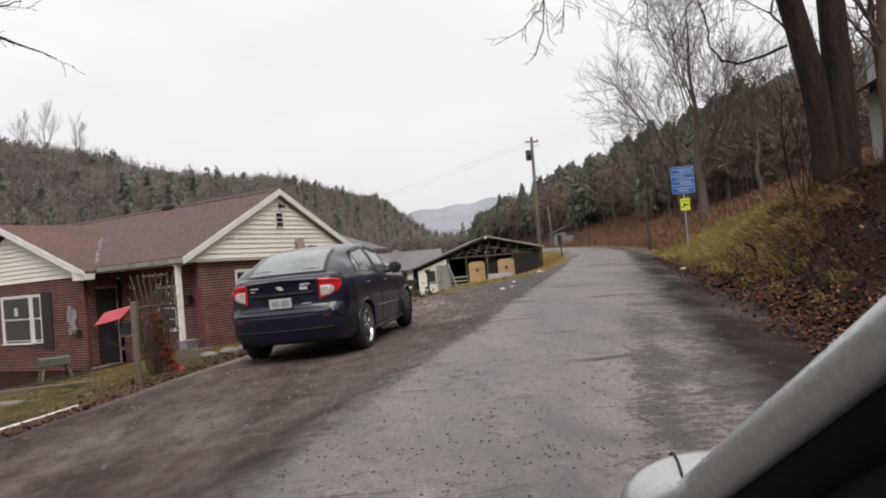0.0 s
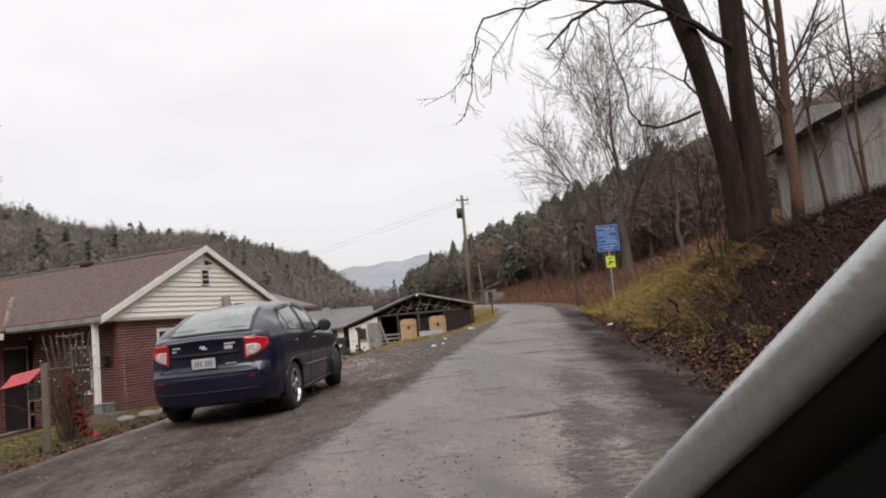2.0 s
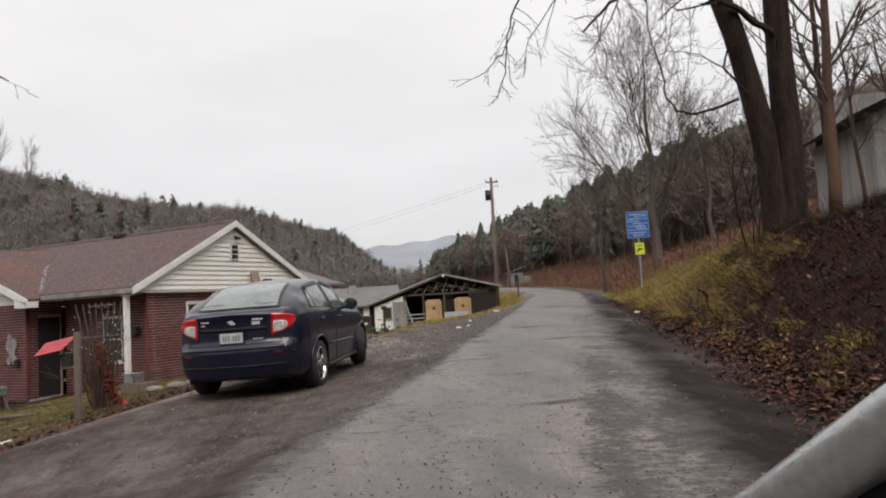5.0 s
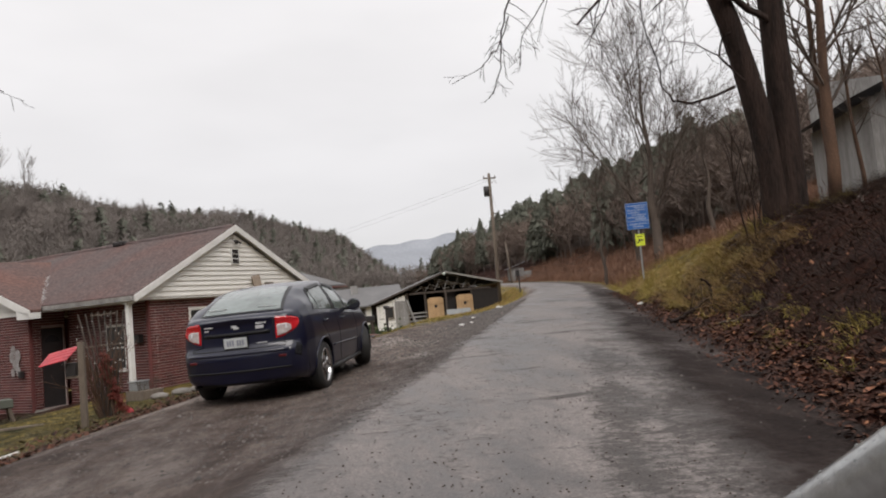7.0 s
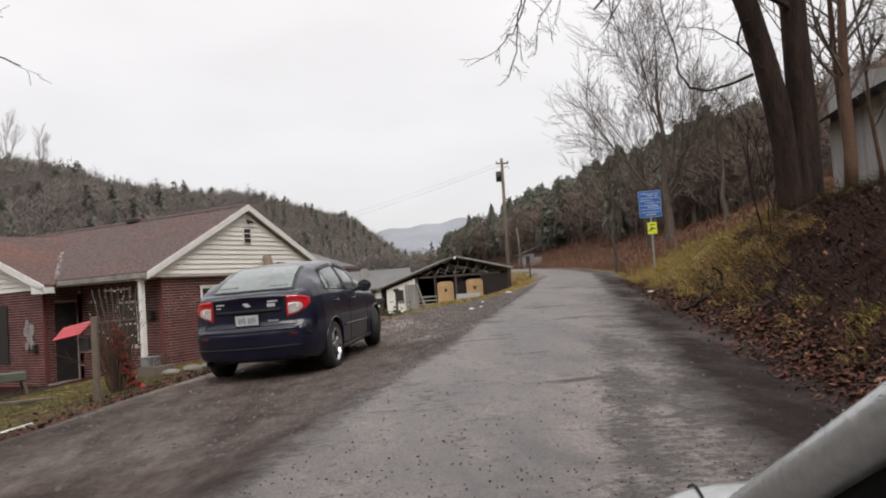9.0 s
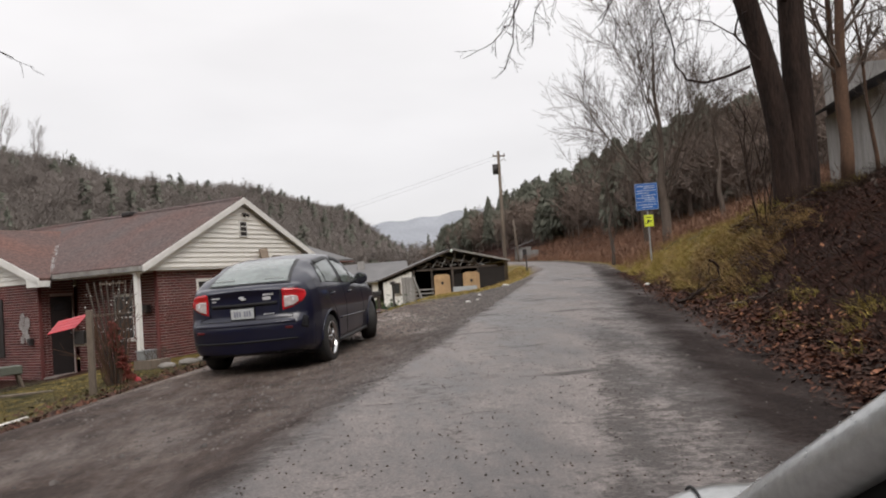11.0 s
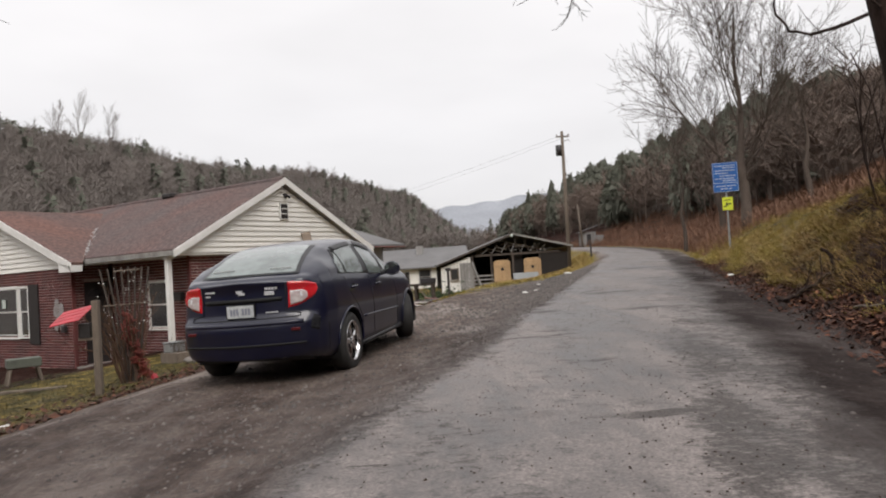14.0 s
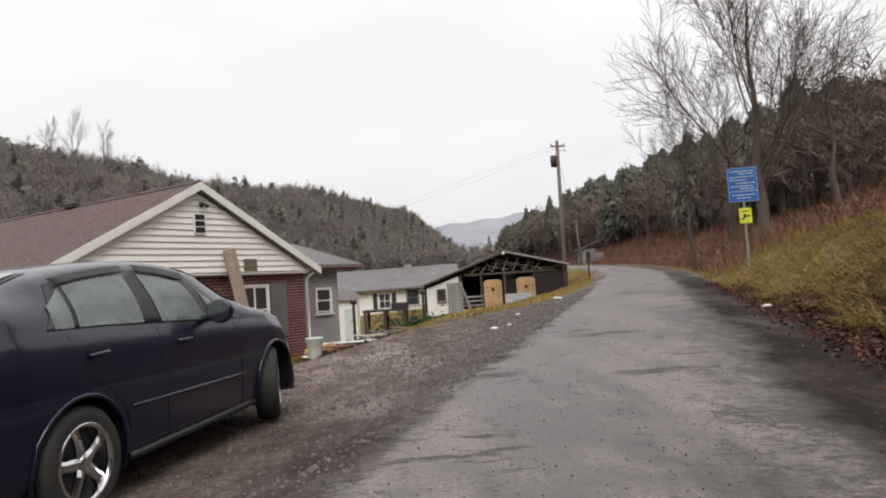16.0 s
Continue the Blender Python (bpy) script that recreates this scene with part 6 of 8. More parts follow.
def build_small_shed():
    s = empty("garden_shed", pose(-1.38, 40, -0.85), "small white shed with a pale roof behind the grey addition", "shed")
    box_part("wall", (-1.6, 0, -0.3, 0.5, 1.6, 1.75), M["white_siding"], s)
    bm = bmesh.new()
    v = [bm.verts.new(p) for p in ((-1.8, -0.2, 1.72), (0.75, -0.2, 1.72), (0.3, 0.9, 2.2), (-1.8, 0.9, 2.25))]
    bm.faces.new(v)
    bmesh.ops.solidify(bm, geom=bm.faces[:], thickness=0.06)
    part("roof", bm, M["flashing"], s, "pale shed roof")
    box_part("door", (-0.1, -0.03, -0.2, 0.35, 0.0, 1.3), M["pale_plastic"], s)


build_small_shed()


def build_hill_shed():
    s = empty("hill_shed", pose(14.6, 17.6, 3.0, 0, 0, -18), "weathered pale board shed on the bank with a dark roof", "shed")
    n = 22
    rng = random.Random(2)
    for k in range(n):
        x = 0.19 * k
        zt = 2.55 + 0.40 * x
        box_part("board", (x, 0.0 + rng.uniform(0, 0.012), -0.5, x + 0.183, 0.03, zt), M["grey_board"], s)
    bm = bmesh.new()
    v = [bm.verts.new(p) for p in ((-0.75, -0.5, 2.42), (5.2, -0.5, 4.85), (5.2, 5.0, 4.85), (-0.75, 5.0, 2.42))]
    bm.faces.new(v)
    bmesh.ops.solidify(bm, geom=bm.faces[:], thickness=0.16)
    part("roof", bm, M["dark_paint"], s, "dark sagging roof")
    box_part("side_wall", (0.0, 0.03, -0.5, 0.05, 4.8, 2.5), M["grey_board"], s)
    box_part("back_wall", (0.05, 4.75, -0.5, 4.3, 4.8, 4.2), M["grey_board"], s)


build_hill_shed()


def build_far_house():
    h = empty("far_house", pose(21.5, 86, gz(21.5, 86)) @ Matrix.Scale(0.72, 4), "small pale house at the bend of the lane", "house")
    box_part("wall", (-0.9, 0, -0.5, 1.2, 3, 2.3), M["grey_board"], h)
    box_part("porch_wall", (1.2, 0.4, -0.5, 2.6, 3, 1.7), M["grey_board"], h)
    box_part("door", (-0.3, -0.05, 0, 0.4, 0, 1.9), M["dark_paint"], h)
    bm = bmesh.new()
    v = [bm.verts.new(p) for p in ((-1.6, -0.6, 2.2), (2.0, -0.6, 3.4), (2.0, 3.4, 3.4), (-1.6, 3.4, 2.2))]
    bm.faces.new(v)
    bmesh.ops.solidify(bm, geom=bm.faces[:], thickness=0.15)
    part("roof", bm, M["roof_grey"], h, "grey roof")


build_far_house()


# ---- poles, wires and signs ----
def build_pole(x, y, z0, h, lean, r, transformer):
    p = empty("utility_pole", pose(x, y, z0), "weathered wooden utility pole beside the lane", "pole")
    bm = bmesh.new()
    tube(bm, [(0, 0, -0.5), (lean * 0.5, 0, h * 0.5), (lean, 0, h)], [r, r * 0.9, r * 0.7], 10)
    part("shaft", bm, M["weathered_wood"], p, "grey wooden shaft", smooth=True)
    if transformer:
        bm = bmesh.new()
        tube(bm, [(lean - 0.32, 0, h - 1.75), (lean - 0.32, 0, h - 1.0)], 0.2, 14)
        part("transformer", bm, M["dark_paint"], p, "dark transformer can", smooth=True)
        box_part("cross_arm", (lean - 0.45, -0.05, h - 0.42, lean + 0.5, 0.05, h - 0.32), M["weathered_wood"], p)
        for dx in (-0.4, 0.45):
            bm = bmesh.new()
            tube(bm, [(lean + dx, 0, h - 0.32), (lean + dx, 0, h - 0.16)], [0.05, 0.03], 8)
            part("insulator", bm, M["flashing"], p)
        bm = bmesh.new()
        tube(bm, [(lean + 0.1, 0, h - 0.75), (lean + 0.42, -0.1, h - 0.6), (lean + 0.5, -0.1, h - 0.8)], 0.03, 6)
        part("cutout", bm, M["flashing"], p, "pale fuse cutout")
    return p


build_pole(11.98, 54.0, 0.6, 9.85, 0.08, 0.15, True)
build_pole(19.35, 80.0, gz(19.35, 80), 4.7, -0.35, 0.11, False)
bm = bmesh.new()
for a, b, sag in (((11.8, 54, 10.1), (-60, 190, 14.0), 3.0), ((12.6, 54, 10.1), (-58, 192, 14.0), 3.2), ((12.2, 54, 8.7), (19.35, 80, 6.8), 0.5)):
    pts = [Vector(a).lerp(Vector(b), k / 14) - Vector((0, 0, sag * 4 * (k / 14) * (1 - k / 14))) for k in range(15)]
    tube(bm, pts, 0.006, 4)
tagged(part("overhead_wire", bm, M["dark_paint"]), "thin dark overhead wires across the valley", "wire")


def build_sign():
    z0 = gz(12.42, 28.5)
    s = empty("road_sign", pose(12.42, 28.5, z0, 0, 0, -14), "blue road sign with yellow-green sign below on steel post", "sign")
    M["sign_blue"] = material("sign_blue", (0.02, 0.13, 0.42), (0.025, 0.11, 0.36), 3, 0.4, fine=20, fine_amount=0.08)
    M["sign_yellow"] = material("sign_yellow", (0.72, 0.80, 0.06), (0.62, 0.7, 0.05), 3, 0.4, fine=20, fine_amount=0.06)
    M["sign_white"] = material("sign_white", (0.55, 0.6, 0.68), None, 3, 0.4)
    zt = 4.39 - z0
    post = box_part("post", (-0.03, 0.0, -0.5, 0.03, 0.05, zt), M["galvanised"], s, "thin steel post")
    pl = box_part("blue_panel", (-0.45, -0.02, zt - 1.10, 0.45, 0.0, zt), M["sign_blue"], s, "blue panel with rows of unreadable white writing", bevel=0.004)
    rng = random.Random(8)
    bm = bmesh.new()
    for x0, x1, za, zb in ((-0.435, 0.435, 1.075, 1.085), (-0.435, 0.435, 0.015, 0.025), (-0.435, -0.425, 0.025, 1.075), (0.425, 0.435, 0.025, 1.075), (-0.42, 0.42, 0.33, 0.35)):
        box(bm, x0, -0.026, zt - 1.10 + za, x1, -0.0205, zt - 1.10 + zb)
    part("border", bm, M["sign_white"], pl, "white border")
    for z, x0, x1 in ((0.98, -0.36, 0.36), (0.90, -0.10, 0.36), (0.80, -0.36, 0.38), (0.70, -0.36, 0.1), (0.60, -0.2, 0.36), (0.50, -0.36, 0.3), (0.42, -0.1, 0.36), (0.22, -0.34, 0.34), (0.12, -0.2, 0.2)):
        bm = bmesh.new()
        x = x0
        while x < x1:
            w = rng.uniform(0.05, 0.16)
            box(bm, x, -0.026, zt - 1.10 + z - 0.018, min(x + w, x1), -0.0205, zt - 1.10 + z + 0.018)
            x += w + 0.03
        part("writing_bar", bm, M["sign_white"], pl)
    ye = box_part("yellow_panel", (-0.17, -0.02, zt - 1.78, 0.2, 0.0, zt - 1.30), M["sign_yellow"], s, "fluorescent yellow-green panel with a dark symbol", bevel=0.003)
    bm = bmesh.new()
    box(bm, -0.13, -0.026, zt - 1.66, -0.03, -0.0205, zt - 1.62)
    box(bm, -0.05, -0.026, zt - 1.62, 0.02, -0.0205, zt - 1.50)
    box(bm, 0.03, -0.026, zt - 1.58, 0.14, -0.0205, zt - 1.53)
    box(bm, -0.1, -0.026, zt - 1.42, 0.12, -0.0205, zt - 1.39)
    part("symbol", bm, M["dark_paint"], ye, "dark plain symbol")
    return s


build_sign()


def small_post(x, y, h, label, mat):
    o = empty("marker_post", pose(x, y, gz(x, y)), label, "post")
    box_part("stake", (-0.04, -0.04, -0.2, 0.04, 0.04, h), mat, o)


small_post(12.6, 50.0, 1.0, "short dark marker post in the verge", M["dark_paint"])


# ---- yard things by the house ----
def build_bird_house():
    """The post with a little red pitched roof, over the yard."""
    z0 = gz(-4.5, 13.3)
    b = empty("feeder_post", pose(-4.42, 13.3, z0), "wooden post with a small red metal roofed feeder", "feeder")
    bm = bmesh.new()
    box(bm, 0.0, -0.05, -0.3, 0.1, 0.05, 0.96 - z0, bevel=0.008)
    part("post", bm, M["weathered_wood"], b, "weathered square post")
    roof = new("roof")
    roof.parent = b
    tagged(roof, "bright red ribbed roof")
    zt = 0.86 - z0
    for k in range(4):
        bm = bmesh.new()
        a, c = k / 4, (k + 0.8) / 4
        fr0, fr1 = Vector((-0.56, -0.2, zt - 0.26)), Vector((-0.12, -0.2, zt - 0.18))
        bk0, bk1 = Vector((-0.52, 0.2, zt - 0.06)), Vector((-0.02, 0.2, zt + 0.04))
        lo = [fr0.lerp(bk0, a), fr1.lerp(bk1, a), fr1.lerp(bk1, c), fr0.lerp(bk0, c)]
        up = Vector((0, 0, 0.014))
        vs = [bm.verts.new(p) for p in lo + [p + up for p in lo]]
        for f in ((0, 3, 2, 1), (4, 5, 6, 7), (0, 1, 5, 4), (1, 2, 6, 5), (2, 3, 7, 6), (3, 0, 4, 7)):
            bm.faces.new([vs[i] for i in f])
        part("roof_strip", bm, M["red_paint"], roof)
    box_part("feeder_box", (-0.2, -0.05, zt - 0.46, -0.04, 0.1, zt - 0.24), M["dark_paint"], b, "dark feeder box under the roof")
    box_part("arm", (-0.22, -0.03, zt - 0.5, 0.0, 0.03, zt - 0.46), M["weathered_wood"], b)


build_bird_house()


def build_trellis():
    """A fan of canes with a bare climber wound with red string lights."""
    z0 = gz(-4.35, 14.6)
    t = empty("trellis_climber", pose(-4.45, 14.6, z0, 0, 0, 10), "fan trellis of grey canes with a bare climber and red tinsel", "trellis")
    rng = np.random.RandomState(3)
    for k, x in enumerate((-0.75, -0.55, -0.38, -0.2, -0.02, 0.16, 0.34, 0.52)):
        bm = bmesh.new()
        tube(bm, [(x * 0.15 + 0.1, 0, -0.1), (x * 0.35 + 0.1, 0.02, 0.9), (x * 0.62 + 0.1, 0.05, 1.98 - 0.05 * abs(x))], 0.016, 5)
        part("cane", bm, M["dark_wood"], t, "weathered dark brown cane")
    for z, w in ((1.9, 0.24), (1.32, 0.42)):
        bm = bmesh.new()
        tube(bm, [(-w + 0.1, -0.02, z), (w + 0.05, 0.0, z + 0.02)], 0.012, 5)
        part("cross_bar", bm, M["weathered_wood"], t)
    st = Sticks()
    for k in range(26):
        grow(st, (rng.uniform(-0.12, 0.25), rng.uniform(-0.1, 0.1), 0), (rng.uniform(-0.4, 0.25), rng.uniform(-0.15, 0.15), 1), rng.uniform(0.6, 1.3), 0.02, 2, rng, lift=0.05, spread=0.4, kids=(2, 3), min_r=0.0045)
    st.build("climber", M["peeling_bark"], t)
    bm = bmesh.new()
    for k in range(34):
        bmesh.ops.create_icosphere(bm, subdivisions=1, radius=0.011, matrix=Matrix.Translation((rng.uniform(-0.5, 0.5), -0.05, rng.uniform(0.9, 1.9))))
    tagged(part("light_bulb", bm, M["white_paint"], t, "small white string light bulbs"), kind="stuff")
    st = Sticks()
    pts = [(0.05 + 0.05 * math.sin(k * 0.9) + 0.35 * (1 - k / 40) ** 2 + 0.02 * k / 40, -0.06 + 0.06 * math.cos(k * 1.3), 0.05 + 1.1 * k / 40) for k in range(41)]
    for j in range(12):
        q = np.array(pts) + rng.normal(0, 0.04, (41, 3))
        st.sticks(q[:-1], q[1:], 0.008, 0.008)
    tagged(st.build("tinsel", M["tinsel_red"], t), "red tinsel garland")
    bm = bmesh.new()
    r = bmesh.ops.create_icosphere(bm, subdivisions=2, radius=0.065)
    for v in r["verts"]:
        v.co = v.co * (0.8 + 0.4 * rng.uniform()) + Vector((0.45, -0.1, 0.06))
    part("bow", bm, M["red_paint"], t, "bright red bow at the foot")


build_trellis()


def build_yard():
    # bench-like planter stand by the wing
    x, y = -7.2, 16.6
    z0 = gz(x, y)
    c = empty("plant_stand", pose(x, y, z0, 0, 0, 35) @ Matrix.Scale(1.15, 4), "small greenish wooden plant stand before the brick wing", "stand")
    box_part("tray", (-0.26, -0.15, 0.26, 0.26, 0.15, 0.42), M["green_trough"], c, "greenish grey trough", bevel=0.015)
    for sx in (-1, 1):
        for sy in (-1, 1):
            bm = bmesh.new()
            tube(bm, [(sx * 0.27, sy * 0.16, -0.05), (sx * 0.2, sy * 0.11, 0.27)], 0.025, 4)
            part("leg", bm, M["weathered_wood"], c)
    # plastic tub and planter at the porch corner
    z0 = gz(-4.9, 17.6)
    t = empty("storage_tub", pose(-4.6, 17.6, gz(-4.6, 17.6), 0, 0, 56) @ Matrix.Scale(0.6, 4), "pale grey plastic tub by the porch post", "tub")
    bm = bmesh.new()
    box(bm, -0.3, -0.22, 0.35, 0.3, 0.22, 0.68, bevel=0.03)
    part("bin", bm, M["galvanised"], t)
    box_part("lid", (-0.33, -0.25, 0.68, 0.33, 0.25, 0.71), M["galvanised"], t, "ridged lid", bevel=0.01)
    box_part("crate", (-0.36, -0.3, 0.0, 0.36, 0.3, 0.35), M["weathered_wood"], t, "brown crate under it")
    p = empty("planter_box", pose(-4.3, 17.3, gz(-4.3, 17.3), 0, 0, 50) @ Matrix.Scale(0.65, 4), "brown planter box with dead flowers", "planter")
    box_part("box", (-0.4, -0.2, -0.05, 0.4, 0.2, 0.32), M["weathered_wood"], p, bevel=0.01)
    rng = np.random.RandomState(5)
    st = Sticks()
    for k in range(40):
        a = np.array([rng.uniform(-0.38, 0.38), rng.uniform(-0.18, 0.18), 0.3])
        grow(st, a, (rng.uniform(-0.3, 0.3), rng.uniform(-0.3, 0.3), 1), rng.uniform(0.2, 0.5), 0.006, 1, rng, kids=(2, 3), min_r=0.003)
    tagged(st.build("dead_stems", M["pale_bark"], p), kind="stuff")
    # timber edging and pavers in the grass
    e = empty("timber_edging", pose(-6.9, 14.9, gz(-6.9, 14.9) + 0.03, 0, 0, 14), "grey timber edging along the flower bed", "edging")
    box_part("timber", (-2.6, -0.05, -0.08, 1.2, 0.05, 0.03), M["weathered_wood"], e, bevel=0.01)
    for k, (px, py) in enumerate(((-6.6, 13.2), (-7.6, 12.6))):
        s = empty("paving_stone", pose(px, py, gz(px, py), 0, 0, 20 * k), "pale flat paving stone in the grass", "stone", "paving stones")
        box_part("slab", (-0.3, -0.22, -0.05, 0.3, 0.22, 0.035), M["concrete"], s, bevel=0.02)
    bm = bmesh.new()
    pts = [Vector((x, y, gz(x, y) + 0.03)) for x, y in ((-5.4, 8.4), (-5.0, 9.4), (-4.7, 10.2), (-4.45, 10.9))]
    tube(bm, pts, 0.03, 8)
    tagged(part("white_pipe", bm, M["white_paint"], smooth=True), "long white plastic pipe lying in the grass", "pipe")
    for k, (px, py, r) in enumerate(((-3.6, 17.2, 0.14), (-3.3, 17.5, 0.12), (-3.0, 18.0, 0.16), (-2.4, 18.3, 0.13), (-2.0, 18.9, 0.15), (-4.0, 16.9, 0.12), (-1.6, 19.3, 0.14))):
        bm = bmesh.new()
        q = bmesh.ops.create_icosphere(bm, subdivisions=2, radius=r)
        rr = random.Random(k)
        for v in q["verts"]:
            v.co = Vector((v.co.x * 1.7 * rr.uniform(0.9, 1.1), v.co.y * 1.2 * rr.uniform(0.9, 1.1), v.co.z * 0.7)) + Vector((px, py, gz(px, py) + 0.05))
        tagged(part("edging_stone", bm, M["concrete"]), "rough flat stone edging the drive", "stone", "edging stones")


build_yard()


def build_junk():
    """The bucket, logs, scrap and work table beyond the gable."""
    x, y = -0.44, 21.45
    z0 = gz(x, y)
    b = empty("bucket", pose(x, y, z0), "pale green plastic bucket beside scrap", "bucket")
    bm = bmesh.new()
    n = 24
    rings = [[bm.verts.new((r * math.cos(6.2832 * k / n), r * math.sin(6.2832 * k / n), z)) for k in range(n)] for r, z in ((0.14, 0), (0.18, 0.40), (0.19, 0.41), (0.19, 0.44), (0.172, 0.44), (0.135, 0.02))]
    for q, s in zip(rings, rings[1:]):
        for k in range(n):
            bm.faces.new((q[k], q[(k + 1) % n], s[(k + 1) % n], s[k]))
    bm.faces.new(rings[-1][::-1])
    part("pail", bm, M["pale_plastic"], b, smooth=True)
    bm = bmesh.new()
    tube(bm, [(0.19 * math.cos(a), 0.02 - 0.19 * math.sin(a), 0.42 - 0.16 * math.sin(a)) for a in np.linspace(0, math.pi, 12)], 0.005, 5)
    part("wire_handle", bm, M["galvanised"], b)
    rng = random.Random(6)
    for k in range(3):
        lx, ly = -0.62 + 0.2 * k, 22.3 + 0.12 * k
        o = empty("log", pose(lx, ly, gz(lx, ly) + 0.14, 0, 0, rng.uniform(0, 180)), "cut yellow log end on the scrap heap", "log", "cut logs")
        bm = bmesh.new()
        tube(bm, [(-0.13, 0, 0), (0.13, 0, 0)], 0.11, 12)
        part("bole", bm, M["new_wood"], o)
    for k in range(44):
        ly = rng.uniform(22.0, 30.5)
        lx = -0.35 + (ly - 22.0) * 0.29 + rng.uniform(-0.45, 0.35)
        o = empty("scrap_board", pose(lx, ly, gz(lx, ly) + 0.05 + 0.04 * (k % 3), rng.uniform(-8, 8), rng.uniform(-6, 6), rng.uniform(0, 180)), "weathered scrap board lying on the heap", "board", "scrap boards")
        L = rng.uniform(0.4, 1.5)
        box_part("plank", (-L / 2, -0.06, -0.012, L / 2, 0.06, 0.012), rng.choice([M["weathered_wood"], M["grey_board"], M["rust_red"], M["white_paint"], M["dark_paint"]]), o)
    t = empty("work_table", pose(0.7, 33.0, gz(0.7, 33.0), 0, 0, -8), "rough dark wooden work table with clutter", "table")
    box_part("top", (-0.8, -0.4, 0.92, 0.8, 0.4, 1.0), M["dark_wood"], t)
    for lx in (-0.72, 0.0, 0.72):
        for ly in (-0.34, 0.34):
            box_part("leg", (lx - 0.05, ly - 0.05, -0.2, lx + 0.05, ly + 0.05, 0.92), M["dark_wood"], t)
    bm = bmesh.new()
    tube(bm, [(-0.7, -0.36, 0.1), (-0.1, -0.36, 0.85)], 0.03, 4)
    tube(bm, [(0.7, -0.36, 0.1), (0.1, -0.36, 0.85)], 0.03, 4)
    part("brace", bm, M["weathered_wood"], t)
    g = empty("charcoal_grill", pose(1.2, 33.0, gz(0.7, 33) + 1.0), "dark rusty grill on the table", "grill")
    box_part("firebox", (-0.3, -0.2, 0, 0.35, 0.2, 0.22), M["dark_paint"], g, bevel=0.03)
    for k, px in enumerate((-1.2, 1.4)):
        o = empty("yard_post", pose(0.7 + px, 33.2, gz(0.7 + px, 33.2)), "short dark yard post with a lamp top", "post", "yard posts")
        box_part("stake", (-0.05, -0.05, -0.2, 0.05, 0.05, 1.35), M["dark_paint"], o)
        box_part("cap", (-0.12, -0.12, 1.35, 0.12, 0.12, 1.5), M["dark_paint"], o, bevel=0.03)
    # white rags or bags on the verge
    for k, (lx, ly, s) in enumerate(((3.08, 18.7, 0.055), (3.4, 19.0, 0.035), (7.5, 17.6, 0.06), (5.85, 26.6, 0.09), (4.0, 22.0, 0.04))):
        bm = bmesh.new()
        q = bmesh.ops.create_icosphere(bm, subdivisions=3, radius=s)
        for v in q["verts"]:
            n = noise.noise(v.co * 9 + Vector((k * 7, 0, 0)))
            v.co = Vector((v.co.x * 1.3, v.co.y, v.co.z * 0.45)) * (1 + 0.5 * n) + Vector((lx, ly, gz(lx, ly) + 0.05))
        tagged(part("litter", bm, M["white_paint"]), "crumpled white litter on the verge", "litter", "white litter")


build_junk()


# ---- trees beside the lane ----
def limb(store, pts, r0, r1, rng, twigs=0, depth=1, twig_len=0.5, spread=0.9, lift=0.0):
    """A limb along given bends, with side twigs grown off it."""
    pts = np.array(pts, float)
    fine = []
    for a, b in zip(pts, pts[1:]):
        for k in range(4):
            fine.append(a + (b - a) * k / 4)
    fine.append(pts[-1])
    fine = np.array(fine)
    fine[1:-1] += rng.normal(0, 0.012, fine[1:-1].shape)
    rs = np.linspace(r0, r1, len(fine))
    store.sticks(fine[:-1], fine[1:], rs[:-1], rs[1:])
    for k in range(twigs):
        i = rng.randint(len(fine) // 4, len(fine) - 1)
        w = turn_about(fine[i + 1] - fine[i], spread * rng.uniform(0.6, 1.2), rng.uniform(0, 6.28), rng)
        grow(store, fine[i], w, twig_len * rng.uniform(0.5, 1.3), max(rs[i] * 0.45, 0.004), depth, rng, lift=lift, spread=0.6, kids=(2, 4), bend=0.2, min_r=0.0035)


